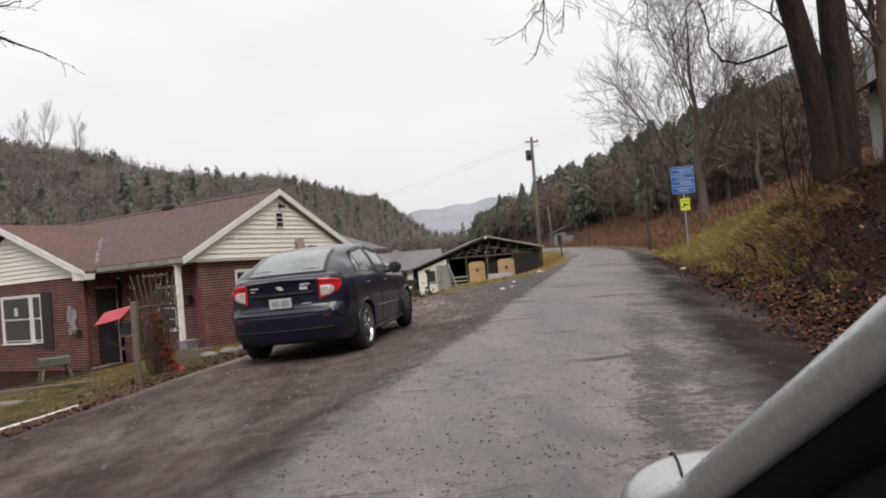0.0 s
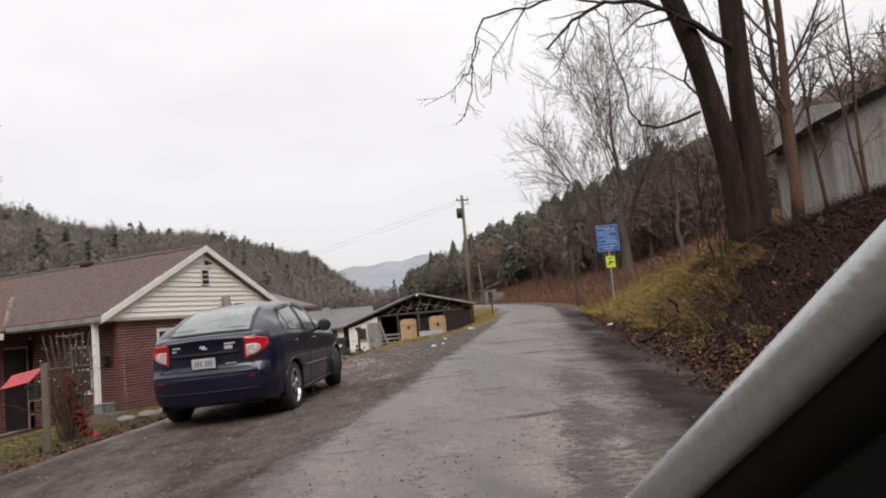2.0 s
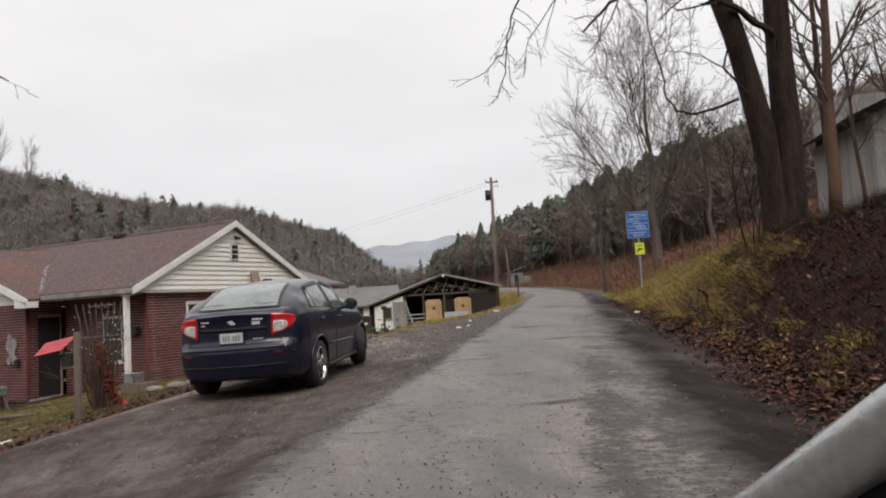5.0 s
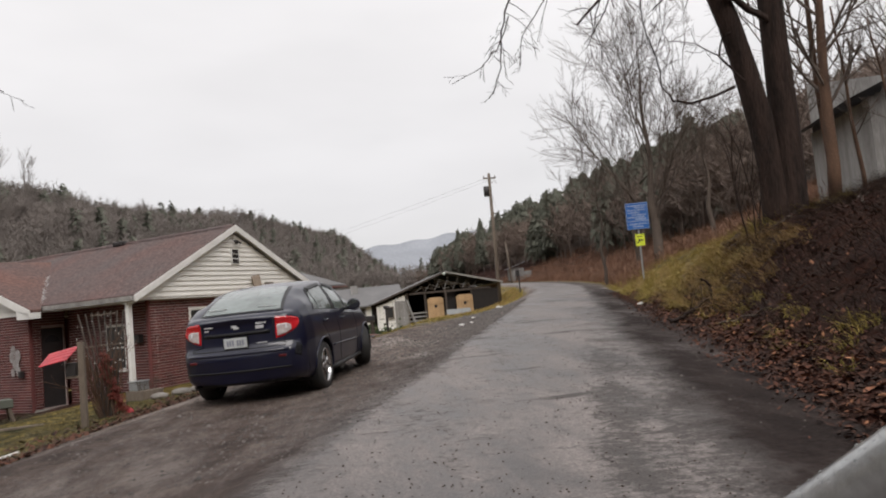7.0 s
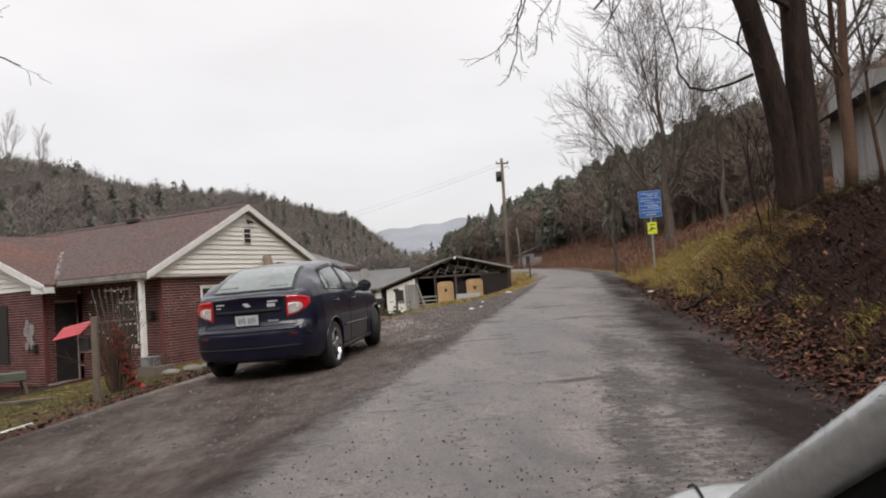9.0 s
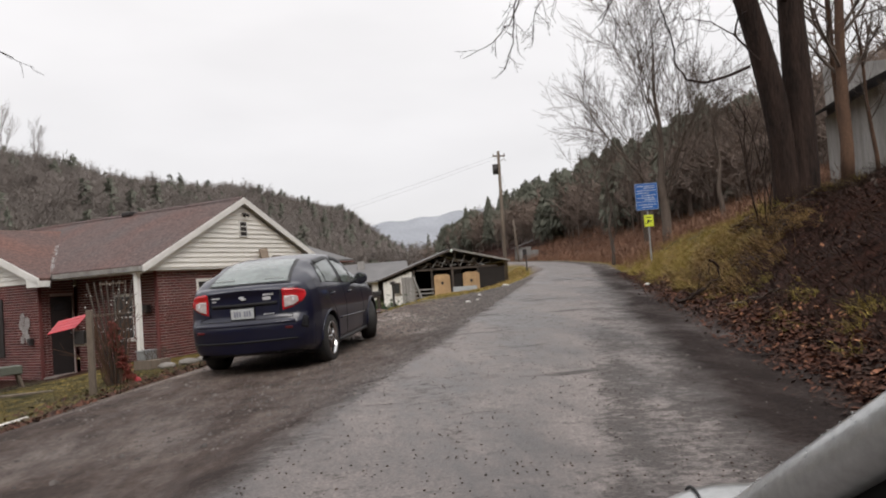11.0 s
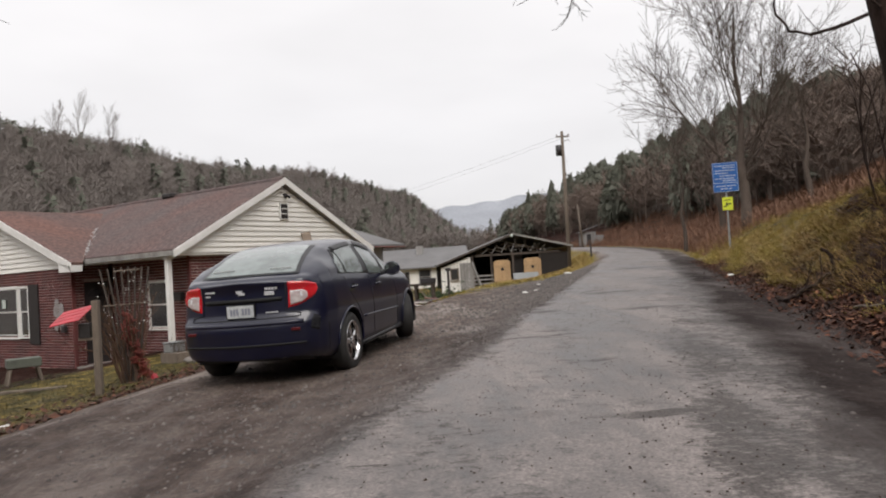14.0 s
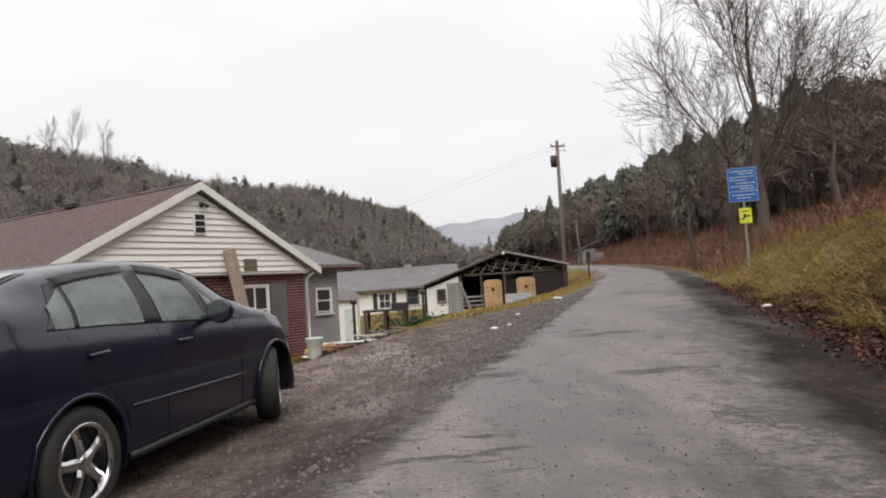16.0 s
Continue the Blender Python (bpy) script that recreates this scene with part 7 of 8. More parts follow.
def twin_tree():
    rng = np.random.RandomState(12)
    t = empty("twin_trunk_tree", pose(0.165, 0, -0.18), "large bare tree with two dark leaning trunks rooted in the bank", "tree")
    for pts, rad in ((((8.72, 13.25, 1.2), (8.78, 13.2, 2.4), (8.84, 13.2, 3.5), (8.87, 13.2, 4.6), (8.88, 13.2, 5.8), (8.9, 13.2, 7.0), (8.95, 13.25, 9.5), (9.1, 13.3, 12.5)), (0.44, 0.33, 0.29, 0.265, 0.245, 0.235, 0.2, 0.12)),
                     (((8.55, 13.2, 1.2), (8.43, 13.15, 2.2), (8.41, 13.15, 3.3), (8.32, 13.15, 4.3), (8.13, 13.15, 5.35), (7.9, 13.15, 6.25), (7.6, 13.15, 7.2), (6.9, 13.3, 9.2), (6.3, 13.6, 11.5)), (0.34, 0.27, 0.24, 0.235, 0.225, 0.215, 0.2, 0.15, 0.08))):
        bm = bmesh.new()
        tube(bm, pts, rad, 14)
        for v in bm.verts:
            v.co += Vector(noise.noise_vector(v.co * 2.3)) * 0.03
        part("trunk", bm, M["bark"], t, "dark furrowed trunk", smooth=True)
    st = Sticks()
    limb(st, [(8.75, 13.1, 6.2), (7.9, 12.9, 6.6), (7.2, 12.7, 6.85), (6.4, 12.4, 6.92), (5.6, 12.1, 6.75), (4.8, 11.8, 6.3), (4.2, 11.6, 5.7)], 0.085, 0.02, rng, 16, 1, 0.9)
    limb(st, [(5.6, 12.1, 6.75), (4.6, 11.8, 6.75), (3.9, 11.6, 6.45), (3.1, 11.5, 6.25), (2.85, 11.5, 5.6), (2.8, 11.5, 5.0), (2.62, 11.5, 4.55)], 0.03, 0.007, rng, 12, 1, 0.5)
    limb(st, [(3.0, 11.5, 5.85), (2.75, 11.5, 5.3), (2.45, 11.5, 5.0), (1.95, 11.5, 4.75)], 0.014, 0.005, rng, 7, 1, 0.3)
    limb(st, [(3.9, 11.6, 6.45), (3.5, 11.5, 5.9), (3.2, 11.5, 5.5), (3.1, 11.5, 5.0)], 0.013, 0.005, rng, 8, 1, 0.35)
    limb(st, [(4.6, 11.8, 6.75), (4.1, 11.6, 6.9), (3.65, 11.5, 6.0), (3.45, 11.5, 5.4)], 0.013, 0.005, rng, 8, 1, 0.35)
    limb(st, [(7.75, 12.95, 4.88), (7.2, 12.8, 4.66), (6.8, 12.8, 4.56), (6.4, 12.8, 4.62), (6.18, 12.8, 4.9), (6.15, 12.8, 5.45), (6.0, 12.8, 5.9), (5.92, 12.8, 6.9)], 0.035, 0.012, rng, 8, 1, 0.6)
    limb(st, [(8.0, 13.0, 5.0), (7.5, 12.95, 5.5), (7.62, 12.95, 5.85), (8.05, 13.0, 6.2)], 0.03, 0.018, rng, 4, 1, 0.5)
    limb(st, [(7.5, 12.95, 5.5), (7.0, 12.9, 5.75), (6.3, 12.9, 5.85)], 0.018, 0.006, rng, 5, 1, 0.5)
    for k in range(7):
        a = rng.uniform(0, 6.28)
        z = rng.uniform(7.2, 11)
        c = (8.95, 13.25, z) if k % 2 else (7.2 - 0.3 * (z - 7.2), 13.2, z)
        grow(st, c, (math.cos(a), math.sin(a), 0.5), rng.uniform(2.5, 4.5), 0.07, 3, rng, lift=0.06, spread=0.6, kids=(4, 5), bend=0.12)
    tagged(st.build("crown", M["bark"], t), "dark bare limbs and drooping twigs")
    st = Sticks()
    for k in range(5):
        x, y = 8.0 + rng.uniform(-0.5, 0.3), 12.7 + rng.uniform(-0.3, 0.3)
        grow(st, (x, y, gz(x, y) + 0.1), (rng.uniform(-0.2, 0.1), 0, 1), rng.uniform(1.2, 2.6), 0.02, 2, rng, lift=0.05, spread=0.5, kids=(3, 4))
    tagged(st.build("undergrowth", M["bark"], t), "thin shoots at the foot")


twin_tree()


def fan_tree(x, y, h, seed, stems, mat, label, spread=0.34, r=0.17, kids=(4, 5)):
    """A leafless tree whose many limbs sweep upwards."""
    rng = np.random.RandomState(seed)
    z0 = gz(x, y) - 0.2
    t = empty("bare_tree", pose(0, 0, 0), label, "tree", "bare trees by the lane")
    bm = bmesh.new()
    pts = [(x + 0.02 * k * math.sin(k), y, z0 + h * 0.24 * k / 5) for k in range(6)]
    lead = [(x + 0.09 * math.sin(5 + 1.3 * k), y, z0 + h * (0.24 + 0.5 * k / 7)) for k in range(1, 8)]
    tube(bm, pts + lead, list(np.linspace(r * 1.2, r * 0.85, 6)) + list(np.linspace(r * 0.62, r * 0.12, 7)), 12)
    for v in bm.verts:
        v.co += Vector(noise.noise_vector(v.co * 3)) * 0.02
    part("trunk", bm, mat, t, "pale grey-brown trunk", smooth=True)
    st = Sticks()
    top = np.array(pts[-1])
    for k in range(stems):
        a = 6.28 * k / stems + rng.uniform(-0.3, 0.3)
        lean = min(spread * rng.uniform(0.6, 2.2), 0.85)
        j = 3 + (k % 8)
        u = (j - 3) / 8
        start = np.array((pts + lead)[j])
        grow(st, start, (math.cos(a) * lean, math.sin(a) * lean, 1), h * rng.uniform(0.34, 0.52) * (1 - 0.35 * u), r * rng.uniform(0.15, 0.27) * (1 - 0.5 * u), 3, rng, lift=0.05, spread=0.6, kids=kids, bend=0.1, min_r=0.0065, from_part=0.18)
    st.build("crown", mat, t)


fan_tree(15.45, 33.4, 13.5, 21, 19, M["pale_bark"], "tall bare tree with sweeping grey limbs behind the sign", 0.42, 0.21, (5, 6))
fan_tree(14.6, 38.5, 9.0, 22, 9, M["pale_bark"], "bare multi-stemmed tree beyond the sign", 0.26, 0.1)
fan_tree(16.8, 39.0, 9.5, 23, 9, M["pale_bark"], "bare tree standing up the hillside", 0.35, 0.15)
fan_tree(17.6, 32.0, 8.0, 24, 8, M["pale_bark"], "smaller bare tree up the bank", 0.4, 0.12)


def slim_tree(x, y, h, lean, seed, r=0.1):
    rng = np.random.RandomState(seed)
    z0 = gz(x, y) - 0.2
    t = empty("slim_tree", pose(0, 0, 0), "slim bare tree with peeling pale bark on the bank", "tree", "slim trees on the bank")
    bm = bmesh.new()
    pts = [(x + lean * k / 7 + 0.03 * math.sin(k * 1.7), y, z0 + h * k / 7) for k in range(8)]
    tube(bm, pts, np.linspace(r, r * 0.35, 8), 10)
    part("trunk", bm, M["peeling_bark"], t, "brown trunk with peeling pale bark", smooth=True)
    st = Sticks()
    for k in range(10):
        u = rng.uniform(0.3, 0.98)
        p = np.array(pts[0]) + (np.array(pts[-1]) - np.array(pts[0])) * u
        a = rng.uniform(0, 6.28)
        grow(st, p, (math.cos(a), math.sin(a), 0.9), h * 0.25 * rng.uniform(0.6, 1.2), r * 0.3, 2, rng, lift=0.08, spread=0.55, kids=(4, 5))
    st.build("crown", M["pale_bark"], t)


slim_tree(12.02, 16.0, 8.0, 0.35, 31, 0.17)
slim_tree(12.32, 16.4, 8.5, -0.15, 32, 0.10)
slim_tree(11.82, 16.8, 6.5, -0.4, 33, 0.07)
slim_tree(13.2, 16.4, 5.0, -0.3, 34, 0.06)
slim_tree(14.2, 16.2, 6.0, 0.2, 35, 0.06)
slim_tree(13.7, 15.6, 4.2, -0.5, 36, 0.05)

# the far bare trees that stand over the skyline
for k, (sx, sy, sh) in enumerate(((-111, 262, 22), (-104, 268, 20), (-117, 258, 18), (-145, 258, 19))):
    rng_ = np.random.RandomState(60 + k)
    o = empty("skyline_tree", pose(0, 0, 0), "thin bare tree standing above the ridge line", "tree", "skyline trees")
    st_ = Sticks()
    grow(st_, (sx, sy, gz(sx, sy)), (0, 0, 1), sh * 0.8, 0.2, 3, rng_, lift=0.14, spread=0.5, kids=(5, 6), bend=0.05, min_r=0.03, from_part=0.35)
    st_.build("crown", M["hazed_bark"], o)


def overhang():
    """Twigs of a tree standing on the yard side, reaching into the top of the view."""
    rng = np.random.RandomState(41)
    t = empty("yard_tree", pose(0.12, 0, -0.13), "bare yard tree whose twigs reach over the drive", "tree")
    bm = bmesh.new()
    x, y = -8.2, 8.2
    tube(bm, [(x, y, gz(x, y) - 0.2), (x + 0.1, y, 3), (x + 0.2, y + 0.1, 7)], [0.22, 0.18, 0.1], 10)
    part("trunk", bm, M["bark"], t, "dark trunk", smooth=True)
    st = Sticks()
    limb(st, [(x + 0.15, y, 4.6), (-6.6, 8.6, 5.1), (-5.2, 8.9, 4.75), (-4.4, 9.0, 4.42), (-3.75, 9.0, 4.1)], 0.06, 0.006, rng, 9, 1, 0.5)
    limb(st, [(-6.6, 8.6, 5.1), (-5.2, 8.9, 5.1), (-4.45, 9.0, 4.75), (-4.1, 9.0, 4.82)], 0.03, 0.006, rng, 6, 1, 0.5)
    for k in range(6):
        a = rng.uniform(1.5, 5.0)
        grow(st, (x + 0.2, y + 0.1, rng.uniform(4.5, 7)), (math.cos(a), math.sin(a), 0.7), 2.4, 0.05, 2, rng)
    st.build("crown", M["bark"], t)


overhang()

# ---- ground cover ----
M["dead_leaf"] = material("dead_leaf", (0.10, 0.038, 0.022), (0.032, 0.017, 0.012), 3, 0.7, spec=0.2, by_island=0.8, fine=20)
M["pale_leaf"] = material("pale_leaf", (0.34, 0.17, 0.09), (0.2, 0.09, 0.055), 3, 0.8, spec=0.12, by_island=0.5, fine=20)
M["dry_grass"] = material("dry_grass", (0.38, 0.26, 0.11), (0.24, 0.155, 0.07), 2, 0.9, spec=0.1, by_island=0.45, fine=20)
M["moss_grass"] = material("moss_grass", (0.36, 0.275, 0.085), (0.2, 0.165, 0.045), 1.5, 0.9, spec=0.1, by_island=0.45, fine=20)
M["yard_grass"] = material("yard_grass", (0.065, 0.068, 0.027), (0.085, 0.072, 0.034), 1.2, 0.85, by_island=0.45, fine=20)
M["dark_stem"] = material("dark_stem", (0.05, 0.032, 0.024), (0.025, 0.017, 0.013), 2, 0.9, by_island=0.5, spec=0.1)
M["brush"] = material("brush", (0.23, 0.115, 0.07), (0.15, 0.082, 0.05), 0.8, 0.9, by_island=0.5, fine=10)
M["gravel_stone"] = material("gravel_stone", (0.125, 0.107, 0.097), (0.06, 0.05, 0.045), 5, 0.7, by_island=0.5, fine=40)
M["evergreen"] = material("evergreen", (0.05, 0.085, 0.03), (0.03, 0.055, 0.022), 2, 0.8, by_island=0.5, fine=20)


def scatter_leaves(name, pts, size, mat, label, rng, parent=None):
    n = len(pts)
    z = ground_z(pts[:, 0], pts[:, 1]) + rng.uniform(0.006, 0.03, n)
    c = np.stack([pts[:, 0], pts[:, 1], z], 1)
    a = rng.uniform(0, 6.28, n)
    s = size * rng.uniform(0.35, 1.55, n)
    d = np.stack([np.cos(a), np.sin(a), rng.uniform(-0.6, 0.7, n)], 1) * s[:, None]
    e = np.stack([-np.sin(a), np.cos(a), rng.uniform(-0.5, 0.5, n)], 1) * (s * rng.uniform(0.35, 0.7, n))[:, None]
    st = Sticks()
    st.leaves(c - d, c + e, c + d)
    st.leaves(c - d, c + d, c - e + [0, 0, 0.004])
    return tagged(st.build(name, mat), label, "leaves", kind="stuff")


def blades(name, pts, h, mat, label, rng, lean=0.5, width=0.006, category="grass", droop=None):
    n = len(pts)
    z = ground_z(pts[:, 0], pts[:, 1])
    c = np.stack([pts[:, 0], pts[:, 1], z - 0.01], 1)
    a = rng.uniform(0, 6.28, n)
    hh = h * rng.uniform(0.4, 1.3, n)
    d = np.stack([np.cos(a) * lean, np.sin(a) * lean, np.ones(n)], 1)
    if droop is not None:
        d = d + droop * rng.uniform(0.2, 1.4, (n, 1)) + rng.normal(0, 0.25, (n, 3))
    d = d * hh[:, None]
    side = np.stack([-np.sin(a), np.cos(a), np.zeros(n)], 1) * (width * rng.uniform(0.6, 1.5, n))[:, None]
    mid = c + d * 0.6
    tip = c + d * [1.25, 1.25, 0.85]
    st = Sticks()
    st.leaves(c - side, c + side, mid)
    st.leaves(mid - side * 0.7, mid + side * 0.7, tip)
    return tagged(st.build(name, mat), label, category, kind="stuff")


def along_bank(n, rng, y0, y1, r0, r1, power=1.0):
    y = rng.uniform(y0, y1, n)
    y = y0 + (y1 - y0) * rng.uniform(0, 1, n) ** power
    x = road_x(y) + ROAD_HALF + rng.uniform(r0, r1, n)
    return np.stack([x, y], 1)


def patchy(p, s, seed, level):
    """Only those spots that fall in loose patches."""
    return p[bump2(p[:, 0], p[:, 1], s, seed) + 0.5 * bump2(p[:, 0], p[:, 1], s * 0.3, seed + 20) > level]


def build_cover():
    rng = np.random.RandomState(77)
    # leaf drifts along the foot of the bank, and on the bank above
    y = 3 + 24 * rng.uniform(0, 1, 19000) ** 1.1
    x = road_x(y) + ROAD_HALF + np.abs(rng.normal(1.08, 0.2, 19000))
    scatter_leaves("fallen_leaves", np.stack([x, y], 1), 0.026, M["dead_leaf"], "dead brown leaves drifted along the foot of the bank", rng)
    scatter_leaves("pale_fallen_leaves", np.concatenate([along_bank(800, rng, 3, 26, 0.8, 1.5), along_bank(220, rng, 4, 17, 1.6, 5.0)]), 0.034, M["pale_leaf"], "paler curled dead leaves on the bank", rng)
    scatter_leaves("bank_leaves", patchy(along_bank(9000, rng, 3, 18, 1.5, 7.5), 2.2, 31, -0.2), 0.032, M["dead_leaf"], "dead leaves lying over the bank", rng)
    # yard edge
    y = rng.uniform(6, 17, 2600)
    e = np.interp(y, [0, 5, 8, 11, 14, 17], [-3.6, -3.55, -3.5, -3.5, -3.25, -2.4])
    x = e - np.abs(rng.normal(0.4, 0.6, len(y))) + 0.1
    scatter_leaves("yard_leaves", np.stack([x, y], 1), 0.05, M["dead_leaf"], "dead leaves along the edge of the yard", rng)
    # litter round the scrap heap beyond the gable
    y = rng.uniform(21.2, 31, 1800)
    x = -0.1 + (y - 21.5) * 0.29 + rng.normal(0, 0.3, len(y))
    scatter_leaves("heap_leaves", np.stack([x, y], 1), 0.05, M["dead_leaf"], "rust-brown dead leaves round the scrap heap", rng)
    # grasses of the bank
    drop = np.array([-0.75, 0.15, -0.35])
    blades("bank_grass", patchy(along_bank(60000, rng, 12.5, 34, 1.0, 5.2, 1.0), 0.9, 8, 0.18), 0.2, M["moss_grass"], "mossy yellow-green grass tufts hanging down the bank", rng, 0.5, 0.007, droop=drop)
    blades("bank_dry_grass", patchy(along_bank(40000, rng, 15.5, 42, 1.2, 8.5, 1.0), 1.4, 9, 0.06), 0.22, M["dry_grass"], "straw-coloured dead grass on the bank", rng, 0.6, 0.007, droop=drop * 1.1)
    blades("bank_thin_grass", patchy(along_bank(12000, rng, 4, 14, 1.1, 1.75), 0.9, 15, 0.3), 0.11, M["moss_grass"], "thin mossy grass tufts at the foot of the bank", rng, 0.7, 0.006, droop=drop)
    blades("matted_grass", patchy(along_bank(14000, rng, 9.5, 15.5, 1.2, 3.0), 0.7, 16, 0.2), 0.26, M["dry_grass"], "matted dead grass hanging over the cut", rng, 0.5, 0.006, droop=drop * 1.5)
    blades("hanging_stems", along_bank(22000, rng, 3, 15, 1.3, 6.5), 0.22, M["dark_stem"], "dark dead stems and rootlets hanging down the bank", rng, 0.7, 0.005, "stems", droop=drop * 1.2)
    # yard lawn
    y = rng.uniform(7, 17.5, 36000)
    e = np.interp(y, [0, 5, 8, 11, 14, 17.5], [-3.6, -3.55, -3.5, -3.5, -3.25, -2.3])
    x = e - 0.15 - rng.uniform(0, 1, len(y)) ** 1.3 * 5.5
    blades("yard_grass", np.stack([x, y], 1), 0.06, M["yard_grass"], "short winter lawn in the yard", rng, 0.6, 0.005)
    # verge between drive and lane further on
    y = rng.uniform(27, 62, 22000)
    far = np.interp(y, [26, 34, 60], [2.4, 1.2, 0.6])
    x = road_x(y) - ROAD_HALF - far - rng.uniform(0, 1, len(y)) * np.interp(y, [19, 30, 60], [2.5, 5, 7])
    blades("verge_grass", np.stack([x, y], 1), 0.13, M["dry_grass"], "yellowed verge grass beside the lane", rng, 0.6, 0.012)
    y = rng.uniform(24, 62, 26000)
    x = road_x(y) - ROAD_HALF - np.interp(y, [16, 20, 26, 34, 60], [6.5, 4.0, 1.6, 0.9, 0.4]) - rng.uniform(0, 1, len(y)) * 5
    blades("verge_moss", np.stack([x, y], 1), 0.10, M["moss_grass"], "green patches in the verge grass", rng, 0.6, 0.012)
    # red-brown brush under the woods
    p = np.concatenate([along_bank(30000, rng, 30, 95, 1.4, 12.0), along_bank(14000, rng, 20, 45, 5.0, 16.0)])
    blades("brush", p, 0.75, M["brush"], "red-brown dead brush under the hillside trees", rng, 0.5, 0.012, "brush")
    # gravel of the drive
    n = 17000
    y = 5 + 24 * rng.uniform(0, 1, n) ** 0.8
    left = np.abs(rng.normal(0, 1.0, n)) * np.interp(y, [5, 12, 18, 30], [1.6, 2.0, 1.7, 0.8])
    x = road_x(y) - ROAD_HALF - left + 0.1
    y2 = rng.uniform(4, 20, 900)
    x = np.concatenate([x, road_x(y2) + ROAD_HALF + rng.uniform(-0.1, 0.9, len(y2))])
    y = np.concatenate([y, y2])
    s = rng.uniform(0.006, 0.02, len(x)) * np.interp(y, [10, 16, 24], [1.0, 1.5, 1.7]) * np.where(x > road_x(y), 0.5, 1.0) * (1 + 0.8 * (rng.uniform(0, 1, len(x)) > 0.93))
    z = ground_z(x, y)
    base = np.array([[1, 0, 0], [-0.5, 0.87, 0], [-0.5, -0.87, 0], [0.1, 0.1, 0.8], [-0.6, 0.2, 0.5], [0.4, -0.5, 0.55]])
    tri = np.array([[0, 1, 3], [1, 4, 3], [1, 2, 4], [2, 5, 4], [2, 0, 5], [0, 3, 5], [3, 4, 5]])
    an = rng.uniform(0, 6.28, len(x))
    ca, sa = np.cos(an)[:, None], np.sin(an)[:, None]
    bx, by = base[None, :, 0] * rng.uniform(0.7, 1.4, (len(x), 1)), base[None, :, 1]
    v = np.stack([x[:, None] + s[:, None] * (bx * ca - by * sa), y[:, None] + s[:, None] * (bx * sa + by * ca), z[:, None] - 0.002 + s[:, None] * base[None, :, 2] * rng.uniform(0.7, 1.2, (len(x), 1))], -1)
    st = Sticks()
    st.v.append(v.reshape(-1, 3))
    st.f.append((6 * np.arange(len(x))[:, None, None] + tri[None]).reshape(-1, 3))
    st.count = 6 * len(x)
    tagged(st.build("gravel", M["gravel_stone"]), "loose grey gravel on the drive and shoulders", "gravel", kind="stuff")
    # dark grit strewn over the asphalt
    n = 2600
    y = 2.2 + 15 * rng.uniform(0, 1, n) ** 1.4
    x = road_x(y) + rng.uniform(-1.35, 1.45, n)
    z = ground_z(x, y)
    s = rng.uniform(0.003, 0.010, n)
    an = rng.uniform(0, 6.28, n)
    ca, sa = np.cos(an)[:, None], np.sin(an)[:, None]
    bx, by = base[None, :, 0] * rng.uniform(0.7, 1.4, (n, 1)), base[None, :, 1]
    v = np.stack([x[:, None] + s[:, None] * (bx * ca - by * sa), y[:, None] + s[:, None] * (bx * sa + by * ca), z[:, None] - 0.001 + s[:, None] * base[None, :, 2]], -1)
    st = Sticks()
    st.v.append(v.reshape(-1, 3))
    st.f.append((6 * np.arange(n)[:, None, None] + tri[None]).reshape(-1, 3))
    st.count = 6 * n
    tagged(st.build("grit", M["dark_stem"]), "dark wet grit strewn over the asphalt", "grit", kind="stuff")
    # low evergreen bush in the yard beyond the gable
    st = Sticks()
    c = np.array([1.7, 36.5, gz(1.7, 36.5)])
    d = rng.normal(0, 1, (900, 3)) * [0.75, 0.4, 0.28] + [0, 0, 0.25]
    p = c + np.abs(d) * np.sign(d) * [1, 1, 0] + np.abs(d) * [0, 0, 1]
    q = rng.normal(0, 0.09, (900, 3))
    w = rng.normal(0, 0.05, (900, 3))
    st.leaves(p - w, p + w, p + q)
    tagged(st.build("evergreen_shrub", M["evergreen"]), "low spreading evergreen shrub by the drive", "shrub")


build_cover()


def fallen_sticks():
    rng = np.random.RandomState(9)
    o = empty("fallen_branch", pose(0, 0, 0), "curved dead branch lying against the foot of the bank", "branch")
    st = Sticks()
    pts = [(5.16, 11.1, gz(5.16, 11.1) + 0.14), (5.22, 10.9, gz(5.22, 10.9) + 0.06), (5.42, 10.85, gz(5.42, 10.85) + 0.1), (5.66, 10.85, gz(5.66, 10.85) + 0.14), (5.84, 10.9, 0.76), (5.87, 10.95, 0.95), (5.74, 11.0, 1.07)]
    limb(st, pts, 0.038, 0.024, rng, 4, 0, 0.3)
    st.build("bough", M["bark"], o)
    for k in range(12):
        y = rng.uniform(7, 17)
        x = float(road_x(y)) + ROAD_HALF + rng.uniform(0.5, 5)
        o = empty("fallen_stick", pose(0, 0, 0), "broken stick lying among the leaves", "stick", "fallen sticks")
        st = Sticks()
        a = rng.uniform(0, 6.28)
        L = rng.uniform(0.4, 1.6)
        q = [(x + L * u * math.cos(a), y + L * u * math.sin(a), gz(x + L * u * math.cos(a), y + L * u * math.sin(a)) + 0.04) for u in (0, 0.35, 0.7, 1)]
        limb(st, q, 0.02, 0.007, rng, 2, 0, 0.25)
        st.build("twig", M["pale_bark"], o)


fallen_sticks()


